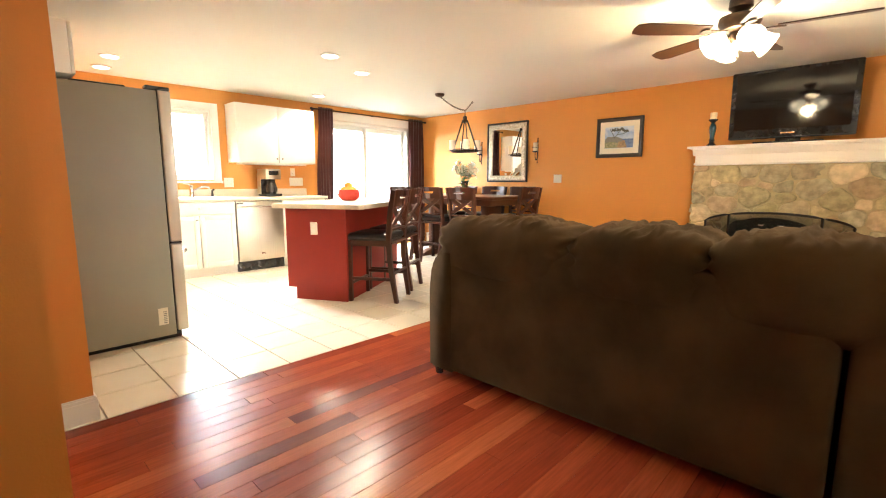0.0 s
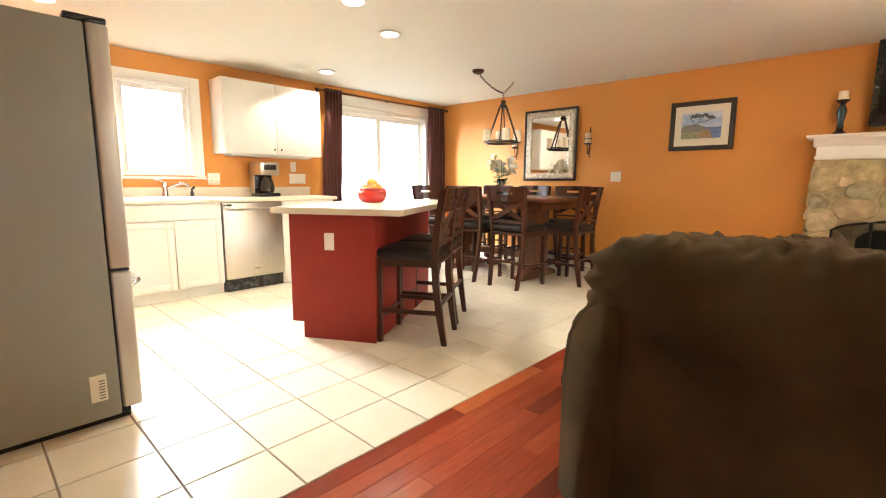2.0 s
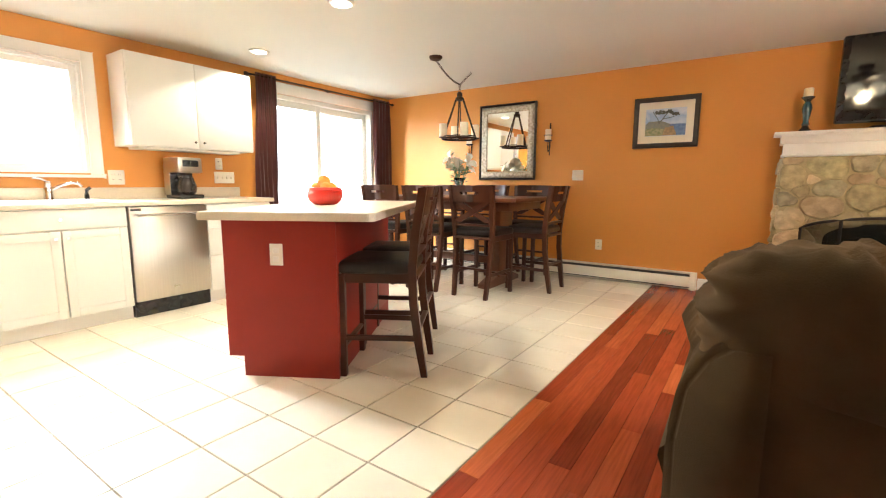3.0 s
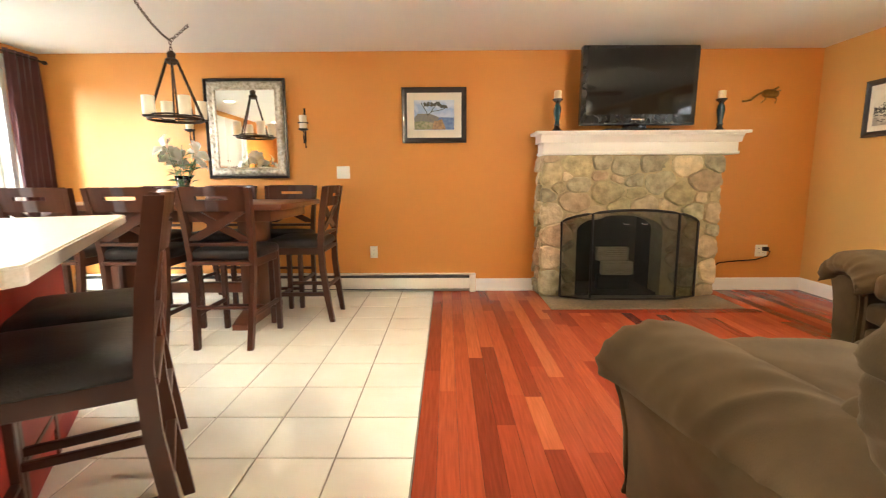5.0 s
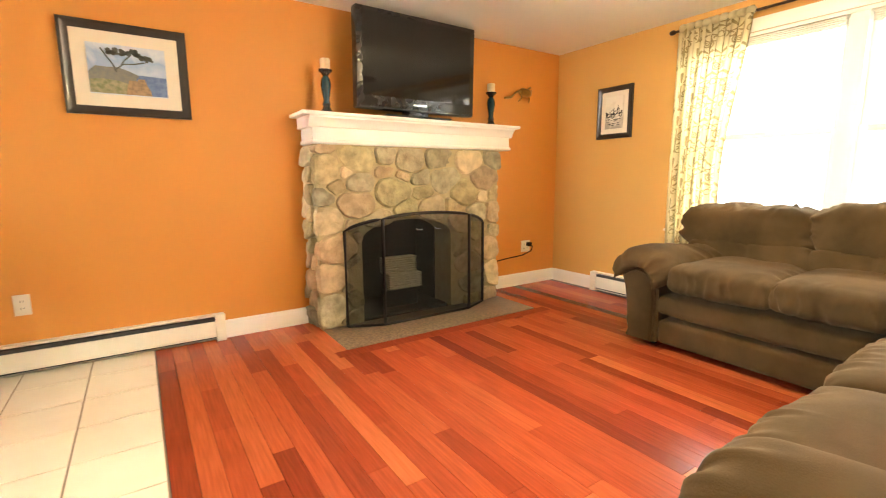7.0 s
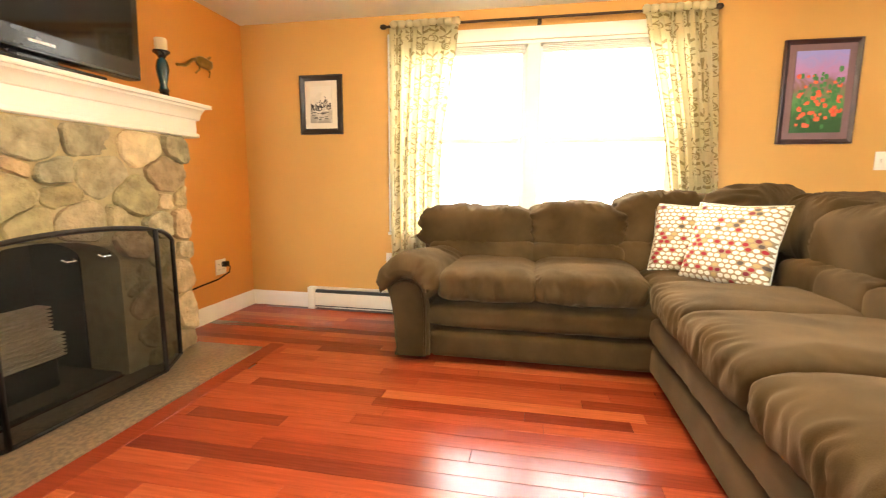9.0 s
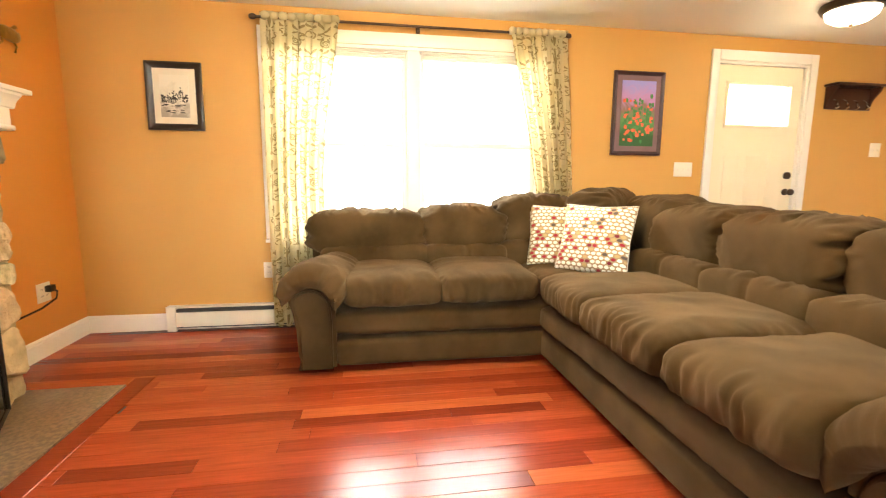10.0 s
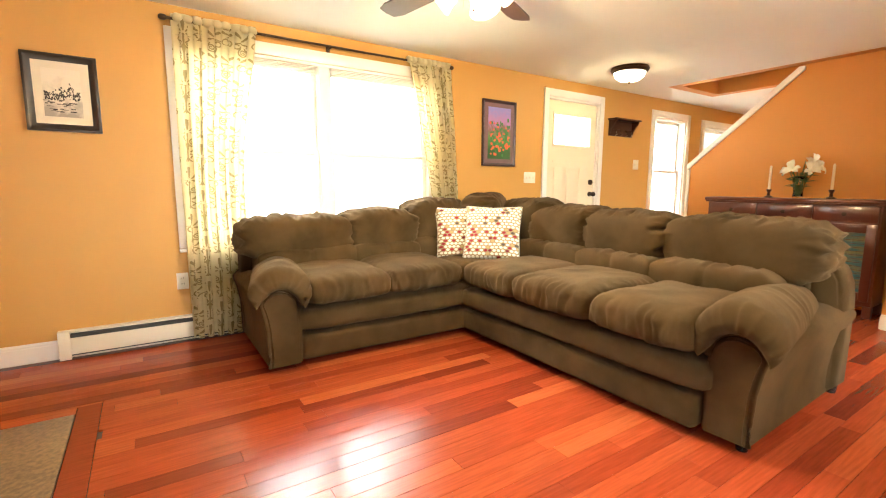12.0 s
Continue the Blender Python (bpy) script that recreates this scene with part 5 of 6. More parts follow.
# refrigerator
champagne = mat("champagne_steel", (0.60, 0.555, 0.47), 0.38, metal=0.35, tint=(0.54, 0.50, 0.42), scale=3, stretch=(60, 60, 1), bump=0.03, bump_scale=3)
T = thing("refrigerator", "grey sided stainless refrigerator with a bottom freezer", "refrigerator", at=(-4.22, 0.33, 0))
bm = B()
box(bm, 0.0, 0.0, 0.03, 0.86, 0.66, 1.70, 0.006)
part("body", bm, M["fridge_side"], T)
for a, b, h0, h1 in ((0.05, 0.675, 0.40, 0.62), (0.69, 1.705, 0.78, 1.45)):
    bm = B()
    box(bm, 0.003, 0.668, a, 0.857, 0.745, b, 0.012, 3)
    d = part("door", bm, champagne, T)
    bm = B()
    if a < 0.5:
        tube(bm, [(0.10, 0.745, 0.60), (0.12, 0.79, 0.61), (0.43, 0.80, 0.612), (0.74, 0.79, 0.61), (0.80, 0.745, 0.60)], 0.014, 10)
    else:
        tube(bm, [(0.06, 0.745, h0), (0.065, 0.785, h0 + 0.04), (0.07, 0.79, (h0 + h1) / 2), (0.065, 0.785, h1 - 0.04), (0.06, 0.745, h1)], 0.014, 10)
    part("handle", bm, M["chrome"], d)
bm = B()
box(bm, 0.01, 0.661, 0.055, 0.852, 0.668, 1.70)
part("door_gasket", bm, M["black_plastic"], T)
for z in (0.678, 1.705):
    bm = B()
    box(bm, 0.79, 0.60, z, 0.855, 0.74, z + 0.012 + (0.012 if z > 1 else 0), 0.004)
    part("hinge", bm, M["black_plastic"], T)
bm = B()
box(bm, 0.02, 0.05, 0.0, 0.84, 0.70, 0.05, 0.01)
part("base_grille", bm, M["black_plastic"], T)
bm = B()
box(bm, 0.8600, 0.555, 0.115, 0.8612, 0.615, 0.235)
st = part("energy_label", bm, M["plate"], T)
bm = B()
for k in range(7):
    box(bm, 0.8612, 0.585 + 0.002 * (k % 2), 0.125 + 0.013 * k, 0.8618, 0.607, 0.131 + 0.013 * k)
part("print_bars", bm, mat("grey_print", (0.18, 0.18, 0.17), 0.7, tint=(0.25, 0.25, 0.24), scale=40), st)
T = thing("serving_tray", "dark flat tray lying on top of the refrigerator", "tray", at=(-3.67, 0.72, 1.705))
bm = B()
box(bm, -0.25, -0.17, 0.0, 0.22, 0.12, 0.02, 0.008)
part("plate", bm, M["black_plastic"], T)
T = thing("wall_cabinet", "white cabinet mounted above the refrigerator", "cabinet", at=(-4.22, SK + 0.003, 1.735))
bm = B()
box(bm, 0.0, 0.0, 0.0, 0.86, 0.375, 0.30, 0.003)
part("body", bm, M["cab"], T)
for a in (0.004, 0.434):
    bm = B()
    box(bm, a, 0.376, 0.004, a + 0.422, 0.396, 0.296, 0.004)
    part("door", bm, M["cab"], T)

# ---- island ----
T = thing("kitchen_island", "barn red kitchen island with a cream laminate top", "kitchen island", at=(-3.00, 2.36, 0), rz=29.5)
bm = B()
prism(bm, [(-0.88, 0.0), (-0.03, 0.0), (0.0, 0.03), (0.0, 1.57), (-0.03, 1.60), (-0.88, 1.60)], "z", 0.870, 0.910)
bmesh.ops.bevel(bm, geom=[e for e in bm.edges], offset=0.005, segments=2, affect="EDGES")
part("top", bm, M["counter"], T)
bm = B()
box(bm, -0.78, 0.205, 0.0, -0.255, 1.50, 0.115)
part("plinth", bm, M["red"], T)
bm = B()
box(bm, -0.865, 0.20, 0.112, -0.25, 1.51, 0.869, 0.003)
part("body", bm, M["red"], T)
bm = B()
prism(bm, [(-0.78, 0.0), (-0.25, 0.0), (-0.25, 0.869), (-0.865, 0.869), (-0.865, 0.112), (-0.78, 0.112)], "y", 0.187, 0.198)
part("end_panel", bm, M["red"], T)
for k in range(3):
    bm = B()
    box(bm, -0.885, 0.22 + 0.43 * k, 0.13, -0.867, 0.64 + 0.43 * k, 0.85, 0.004)
    d = part("door", bm, M["cab"], T, "cream door on the kitchen side")
bm = B()
box(bm, -0.605, 0.179, 0.62, -0.535, 0.1865, 0.735, 0.003)
o = part("outlet_plate", bm, M["plate"], T, "ivory outlet plate on the end panel")
for dz in (0.655, 0.70):
    bm = B()
    box(bm, -0.586, 0.1772, dz - 0.014, -0.554, 0.1795, dz + 0.014, 0.003)
    part("socket", bm, M["white"], o)

T = thing("fruit_bowl", "glazed red bowl full of oranges on the island", "bowl", at=(-3.86, 2.82, 0.910))
bm = B()
lathe(bm, [(0.06, 0.0), (0.082, 0.006), (0.105, 0.03), (0.114, 0.055), (0.111, 0.08), (0.102, 0.096), (0.107, 0.104), (0.111, 0.112), (0.102, 0.114), (0.096, 0.095), (0.07, 0.05), (0.03, 0.03)], 32)
part("bowl", bm, M["red_bowl"], T)
bm = B()
tube(bm, [(0.106, 0.03, 0.090), (0.128, 0.03, 0.094), (0.133, 0.0, 0.092), (0.128, -0.03, 0.094), (0.106, -0.03, 0.090)], 0.007, 8)
part("handle", bm, M["red_bowl"], T)
for k, (x, y, z) in enumerate(((-0.044, -0.026, 0.106), (0.044, -0.026, 0.108), (0.0, 0.050, 0.106), (-0.002, -0.002, 0.150))):
    tt = thing("orange", "ripe orange lying in the red bowl", "fruit", at=(-3.86 + x, 2.82 + y, 0.910 + z), group="oranges in the bowl")
    bm = B()
    pillow(bm, (0, 0, 0), (0.084, 0.084, 0.078), (1, 1), 0.001, 30, k, 20, 12)
    part("fruit", bm, M["orange_fruit"], tt, smooth=True)
    bm = B()
    cyl(bm, 0.004, 0.003, (0, 0, 0.032), (0, 0, 0.037), 8)
    part("stem", bm, M["leaf"], tt)


# ---- dining chairs and stools ----
def beam(bm, a, b, w, d, bev=0.004):
    """A square bar from a to b."""
    a, b = Vector(a), Vector(b)
    q = (b - a).to_track_quat("Z", "Y").to_matrix().to_4x4()
    t = B()
    box(t, -w / 2, -d / 2, 0, w / 2, d / 2, (b - a).length, bev, 1)
    t.transform(Matrix.Translation(a) @ q)
    me = bpy.data.meshes.new("beam")
    t.to_mesh(me)
    t.free()
    bm.from_mesh(me)
    bpy.data.meshes.remove(me)
    return bm


def dining_chair(name, label, group):
    """Counter-height chair, front towards +y: X back, padded seat, stretchers."""
    T = thing(name, label, "chair" if name == "dining_chair" else "stool", group=group)
    D = M["dark_wood"]
    for s in (-1, 1):
        bm = B()
        prof = [(-0.255, 0.0), (-0.225, 0.20), (-0.20, 0.42), (-0.195, 0.60), (-0.215, 0.80), (-0.255, 1.03)]
        pts = [(s * (0.172 + 0.045 * z), y, z) for y, z in prof]
        rings = []
        for x, y, z in pts:
            w, d = 0.017, 0.022 if z > 0.05 else 0.017
            rings.append([bm.verts.new((x + a * w, y + b * d, z)) for a, b in ((-1, -1), (1, -1), (1, 1), (-1, 1))])
        for p, q in zip(rings, rings[1:]):
            for k in range(4):
                bm.faces.new((p[k], p[(k + 1) % 4], q[(k + 1) % 4], q[k]))
        bm.faces.new(list(reversed(rings[0])))
        bm.faces.new(rings[-1])
        part("back_leg", bm, D, T, smooth=False)
        part("front_leg", beam(B(), (s * 0.195, 0.185, 0.0), (s * 0.195, 0.185, 0.575), 0.036, 0.036), D, T)
        part("side_stretcher", beam(B(), (s * 0.185, -0.225, 0.22), (s * 0.195, 0.185, 0.22), 0.02, 0.03), D, T)
        part("seat_rail", beam(B(), (s * 0.196, -0.19, 0.555), (s * 0.196, 0.185, 0.555), 0.022, 0.06), D, T)
    part("front_stretcher", beam(B(), (-0.195, 0.185, 0.17), (0.195, 0.185, 0.17), 0.03, 0.022), D, T)
    part("back_stretcher", beam(B(), (-0.18, -0.222, 0.27), (0.18, -0.222, 0.27), 0.03, 0.02), D, T)
    part("front_rail", beam(B(), (-0.195, 0.19, 0.555), (0.195, 0.19, 0.555), 0.06, 0.022), D, T)
    part("back_rail", beam(B(), (-0.195, -0.195, 0.555), (0.195, -0.195, 0.555), 0.06, 0.022), D, T)
    bm = B()
    pillow(bm, (0, 0.005, 0.605), (0.445, 0.43, 0.085), (0.5, 0.22), 0.003, 9, 2.0, 40, 14)
    part("seat", bm, M["leather"], T, "black leatherette seat pad", smooth=True)
    bm = B()
    for k in range(8):
        x0, x1 = -0.20 + 0.05 * k, -0.15 + 0.05 * k
        c0, c1 = -0.03 * (1 - (x0 / 0.2) ** 2), -0.03 * (1 - (x1 / 0.2) ** 2)
        slot = 2 <= k <= 5
        for z0, z1 in (((0.885, 0.955), (0.978, 1.035)) if slot else ((0.885, 1.035),)):
            y0 = -0.215 - 0.17 * (z0 - 0.80)
            y1 = -0.215 - 0.17 * (z1 - 0.80)
            v = [bm.verts.new(p) for p in ((x0, y0 + c0 - 0.011, z0), (x1, y0 + c1 - 0.011, z0), (x1, y1 + c1 - 0.011, z1), (x0, y1 + c0 - 0.011, z1),
                                          (x0, y0 + c0 + 0.011, z0), (x1, y0 + c1 + 0.011, z0), (x1, y1 + c1 + 0.011, z1), (x0, y1 + c0 + 0.011, z1))]
            for f in ((0, 1, 2, 3), (5, 4, 7, 6), (4, 5, 1, 0), (3, 2, 6, 7), (4, 0, 3, 7), (1, 5, 6, 2)):
                bm.faces.new([v[i] for i in f])
    bmesh.ops.remove_doubles(bm, verts=bm.verts[:], dist=1e-4)
    part("top_rail", bm, D, T)
    part("lower_rail", beam(B(), (-0.195, -0.203, 0.675), (0.195, -0.203, 0.675), 0.045, 0.02), D, T)
    for s, off in ((1, 0.0), (-1, 0.012)):
        bm = B()
        pr = [(-0.185 * s, 0.70), (-0.125 * s, 0.70), (0.02 * s, 0.775), (0.185 * s, 0.875), (0.185 * s, 0.90), (0.13 * s, 0.90), (-0.02 * s, 0.81), (-0.185 * s, 0.72)]
        prism(bm, pr, "y", -0.008, 0.008)
        bm.transform(pose(0, -0.215 + off, 0, 0, 0, 0) @ Matrix.Rotation(radians(0), 4, "X"))
        for v in bm.verts:
            v.co.y -= 0.12 * (v.co.z - 0.72)
        part("cross_brace", bm, D, T)
    return T


chair = dining_chair("dining_chair", "dark espresso wooden chair with a cross back at the table", "chairs round the dining table")
spots = [(-4.22, 4.59, 0), (-4.79, 4.60, 2), (-3.365, 5.095, 90), (-3.66, 5.50, 180), (-4.23, 5.52, 178), (-4.80, 5.50, 181)]
for x, y, rz in spots:
    copy_thing(chair, pose(x, y, 0, 0, 0, rz))
chair.matrix_world = pose(-3.655, 4.585, 0, 0, 0, -1)
stool = dining_chair("bar_stool", "dark espresso wooden counter stool pulled up to the island", "stools at the island")
copy_thing(stool, pose(-3.522, 3.126, 0, 0, 0, 120))
stool.matrix_world = pose(-3.262, 2.711, 0, 0, 0, 120)

T = thing("dining_table", "dark brown counter-height trestle dining table", "table", at=(-4.25, 5.07, 0))
bm = B()
box(bm, -0.91, -0.47, 0.875, 0.91, 0.47, 0.915, 0.008)
part("tabletop", bm, M["table_wood"], T)
bm = B()
box(bm, -0.80, -0.38, 0.79, 0.80, 0.38, 0.875, 0.004)
part("apron", bm, M["table_wood"], T)
for s in (-1, 1):
    bm = B()
    box(bm, s * 0.52 - 0.07, -0.14, 0.09, s * 0.52 + 0.07, 0.14, 0.79, 0.008)
    part("pedestal", bm, M["table_wood"], T)
    bm = B()
    prism(bm, [(-0.36, 0.0), (0.36, 0.0), (0.36, 0.04), (0.18, 0.10), (-0.18, 0.10), (-0.36, 0.04)], "x", s * 0.52 - 0.055, s * 0.52 + 0.055)
    part("foot", bm, M["table_wood"], T)
bm = B()
box(bm, -0.50, -0.03, 0.20, 0.50, 0.03, 0.28, 0.006)
part("stretcher", bm, M["table_wood"], T)


def lilies(name, at, seed, scale=1.0):
    T = thing(name, "clear glass vase of white lilies with green leaves", "flower vase", at=at)
    bm = B()
    lathe(bm, [(0.04, 0), (0.042, 0.01), (0.038, 0.06), (0.046, 0.14), (0.062, 0.20), (0.058, 0.20), (0.042, 0.14), (0.034, 0.06), (0.03, 0.015)], 20)
    part("vase", bm, M["glass"], T, "clear flared glass vase", smooth=True)
    bm = B()
    lathe(bm, [(0.03, 0.016), (0.033, 0.06), (0.039, 0.12), (0.02, 0.121)], 16)
    part("water_and_stems", bm, mat("green_water", (0.10, 0.16, 0.06), 0.2, tint=(0.05, 0.09, 0.03), scale=30), T, smooth=True)
    rng = random.Random(seed)
    leaves = B()
    for k in range(9):
        a, r = 2 * math.pi * k / 9 + rng.uniform(-0.3, 0.3), rng.uniform(0.07, 0.16) * scale
        h = rng.uniform(0.28, 0.42) * scale
        tip = Vector((math.cos(a) * r, math.sin(a) * r, h))
        bm = B()
        tube(bm, [(0.01 * math.cos(a), 0.01 * math.sin(a), 0.05), tip * 0.5 + Vector((0, 0, 0.04)), tip], 0.004, 6)
        part("stem", bm, M["leaf"], T, smooth=True)
        for j in range(5):
            b, q = rng.uniform(0, 6.28), rng.uniform(0.35, 0.85)
            base = tip * q
            d = Vector((math.cos(b), math.sin(b), rng.uniform(0.0, 0.7))).normalized() * rng.uniform(0.07, 0.12)
            side = d.cross(Vector((0, 0, 1))).normalized() * 0.014
            v = [leaves.verts.new(p) for p in (base, base + d * 0.45 + side + Vector((0, 0, 0.006)), base + d + Vector((0, 0, -0.02)), base + d * 0.45 - side + Vector((0, 0, 0.006)), base + d * 0.5 - Vector((0, 0, 0.004)))]
            for f in ((0, 1, 4), (1, 2, 4), (2, 3, 4), (3, 0, 4)):
                leaves.faces.new([v[i] for i in f])
        if k < 7:
            bm = B()
            out = Vector((math.cos(a), math.sin(a), 0.5)).normalized()
            qm = out.to_track_quat("Z", "Y").to_matrix()
            for p in range(6):
                ang = 2 * math.pi * p / 6 + (0.5 if p % 2 else 0)
                e = Vector((math.cos(ang), math.sin(ang), 0))
                s = Vector((-math.sin(ang), math.cos(ang), 0))
                L, Wd = 0.092 * scale, 0.026 * scale
                ctr = [(0, 0.0, 0.3), (0.3, 0.022, 0.8), (0.62, 0.040, 1.0), (0.88, 0.040, 0.6), (1.0, 0.030, 0.05)]
                prev = None
                for u, z, wd in ctr:
                    row = [bm.verts.new(tip + qm @ (e * (L * u) + s * (Wd * wd * f) + Vector((0, 0, z + (0.005 if f else 0))))) for f in (-1, 0, 1)]
                    if prev:
                        for i in range(2):
                            bm.faces.new((prev[i], prev[i + 1], row[i + 1], row[i]))
                    prev = row
            part("blossom", bm, M["petal"], T, smooth=True)
    part("leaves", leaves, M["leaf"], T)
    return T


lilies("vase_of_lilies", (-4.30, 5.15, 0.915), 3, 1.05)

# ---- chandelier and wall lights ----
T = thing("chandelier", "oil rubbed bronze ring chandelier with cream candle shades", "chandelier", at=(-4.32, 5.17, 0))
bm = B()
ring = [(0.19 * math.cos(2 * math.pi * k / 32), 0.19 * math.sin(2 * math.pi * k / 32), 1.545) for k in range(33)]
tube(bm, ring, 0.011, 8)
tube(bm, [(x * 0.96, y * 0.96, z + 0.022) for x, y, z in ring], 0.007, 6)
part("ring", bm, M["bronze"], T, smooth=True)
for k in range(4):
    a = math.pi / 2 * k + 0.45
    c, s = math.cos(a), math.sin(a)
    bm = B()
    beam(bm, (0.185 * c, 0.185 * s, 1.545), (0.035 * c, 0.035 * s, 1.98), 0.012, 0.020)
    part("arm", bm, M["bronze"], T)
    b = a + 0.4
    bm = B()
    lathe(bm, [(0.045, 1.55), (0.05, 1.56), (0.02, 1.563)], 16, (0.185 * math.cos(b), 0.185 * math.sin(b), 0))
    cup = part("cup", bm, M["bronze"], T)
    bm = B()
    lathe(bm, [(0.043, 1.564), (0.043, 1.70), (0.038, 1.702), (0.036, 1.60)], 20, (0.185 * math.cos(b), 0.185 * math.sin(b), 0))
    part("shade", bm, M["cream_glass"], cup, "cream glass candle shade")
bm = B()
lathe(bm, [(0.02, 1.95), (0.045, 1.965), (0.045, 1.985), (0.028, 2.0), (0.032, 2.03), (0.015, 2.05)], 18)
part("hub", bm, M["bronze"], T)


def chain(bm, pts, link=0.030):
    pts = [Vector(p) for p in pts]
    length = sum((b - a).length for a, b in zip(pts, pts[1:]))
    n = int(length / (link * 0.8))
    for k in range(n):
        d, i = length * (k + 0.5) / n, 0
        while d > (pts[i + 1] - pts[i]).length and i < len(pts) - 2:
            d -= (pts[i + 1] - pts[i]).length
            i += 1
        e = (pts[i + 1] - pts[i]).normalized()
        c = pts[i] + e * d
        q = e.to_track_quat("Z", "Y").to_matrix() @ Matrix.Rotation(radians(90 * (k % 2)), 3, "Z")
        tube(bm, [c + q @ Vector((0.010 * math.sin(t * math.pi / 4), 0, link / 2 * math.cos(t * math.pi / 4))) for t in range(9)], 0.0028, 5)
    return bm


part("chain", chain(B(), [(0, 0, 2.05), (0.0, 0.0, 2.12), (0.14, 0.0, 2.225)]), M["bronze"], T)
sw = [(0.178 * t, -0.707 * t, 2.125 + 0.085 * t - 0.14 * t * (1 - t)) for t in (0, 0.25, 0.5, 0.75, 1.0)]
part("swag_chain", chain(B(), sw), M["bronze"], T)
bm = B()
lathe(bm, [(0.012, 2.195), (0.05, 2.208), (0.062, 2.225), (0.062, CEIL - 0.001)], 24, (0.178, -0.707, 0))
part("canopy", bm, M["bronze"], T)
bm = B()
tube(bm, [(0.14, 0.0, CEIL), (0.14, 0.0, 2.228), (0.15, 0.0, 2.218)], 0.004, 6)
part("ceiling_hook", bm, M["bronze"], T)

for x in (-3.55, -4.60):
    T = thing("wall_sconce", "dark iron candle sconce with an ivory candle", "sconce", at=(x, N, 1.38), group="sconces beside the mirror")
    bm = B()
    tube(bm, [(0, -0.012, 0.0), (0, -0.02, 0.05), (0, -0.012, 0.12), (0, -0.010, 0.36)], 0.008, 6)
    tube(bm, [(0, -0.015, 0.06), (0.0, -0.06, 0.04), (0.0, -0.075, 0.10), (0, -0.07, 0.15)], 0.006, 6)
    part("bracket", bm, M["black_iron"], T, smooth=True)
    bm = B()
    lathe(bm, [(0.02, 0.15), (0.045, 0.16), (0.046, 0.168), (0.02, 0.169)], 16, (0, -0.07, 0))
    part("cup", bm, M["black_iron"], T)
    bm = B()
    lathe(bm, [(0.034, 0.169), (0.034, 0.285), (0.030, 0.288), (0.01, 0.284)], 16, (0, -0.07, 0))
    part("candle", bm, M["wax"], T)
    bm = B()
    tube(bm, [(0.046 * math.cos(2 * math.pi * k / 16), -0.07 + 0.046 * math.sin(2 * math.pi * k / 16), 0.22) for k in range(17)], 0.004, 5)
    part("ring", bm, M["black_iron"], T)


# ---- mirror and pictures ----
def hung_frame(name, label, cat, m, w, h, fw, deep, fm, inner):
    """A framed thing on a wall, local x along the wall, its front towards -y. inner: list of (name, material, inset, lift)."""
    T = thing(name, label, cat)
    T.matrix_world = m
    bm = B()
    for s in (-1, 1):
        for horizontal in (True, False):
            a, b = (w / 2, h / 2) if horizontal else (h / 2, w / 2)
            pr = [(0, 0), (0, -deep), (fw * 0.3, -deep * 1.15), (fw * 0.75, -deep * 0.7), (fw, -deep * 0.55), (fw, 0)]
            ringp = []
            for d, y in pr:
                e1 = (-(a - d), y, s * (b - d))
                e2 = ((a - d), y, s * (b - d))
                if not horizontal:
                    e1, e2 = (e1[2], y, e1[0]), (e2[2], y, e2[0])
                ringp.append((bm.verts.new(e1), bm.verts.new(e2)))
            for p, q in zip(ringp, ringp[1:]):
                bm.faces.new((p[0], p[1], q[1], q[0]))
    bmesh.ops.remove_doubles(bm, verts=bm.verts[:], dist=1e-5)
    bmesh.ops.recalc_face_normals(bm, faces=bm.faces[:])
    part("frame", bm, fm, T, smooth=30)
    for n, mm, inset, lift in inner:
        bm = B()
        box(bm, -w / 2 + inset, -lift, -h / 2 + inset, w / 2 - inset, -lift + 0.004, h / 2 - inset)
        part(n, bm, mm, T)
    return T


def art_mat(name, stops, scale, dist=1.5, vertical=0.6):
    """Painted art: broad washes by height, broken by brushy noise."""
    m = mat(name, (0.5, 0.5, 0.5), 0.5)
    nt, ln = m.node_tree, m.node_tree.links
    co, n = nt.nodes.new("ShaderNodeTexCoord"), nt.nodes.new("ShaderNodeTexNoise")
    n.inputs["Scale"].default_value, n.inputs["Detail"].default_value, n.inputs["Distortion"].default_value = scale, 5, dist
    ln.new(co.outputs["Object"], n.inputs["Vector"])
    sx = nt.nodes.new("ShaderNodeSeparateXYZ")
    ln.new(co.outputs["Generated"], sx.inputs[0])
    mx = nt.nodes.new("ShaderNodeMix")
    mx.inputs[0].default_value = vertical
    ln.new(n.outputs[0], mx.inputs[2])
    ln.new(sx.outputs[2], mx.inputs[3])
    rp = nt.nodes.new("ShaderNodeValToRGB")
    while len(rp.color_ramp.elements) < len(stops):
        rp.color_ramp.elements.new(0.5)
    for e, (p, c) in zip(rp.color_ramp.elements, stops):
        e.position, e.color = p, (*c, 1)
    ln.new(mx.outputs[0], rp.inputs[0])
    ln.new(rp.outputs[0], nt.nodes["Principled BSDF"].inputs["Base Color"])
    return m


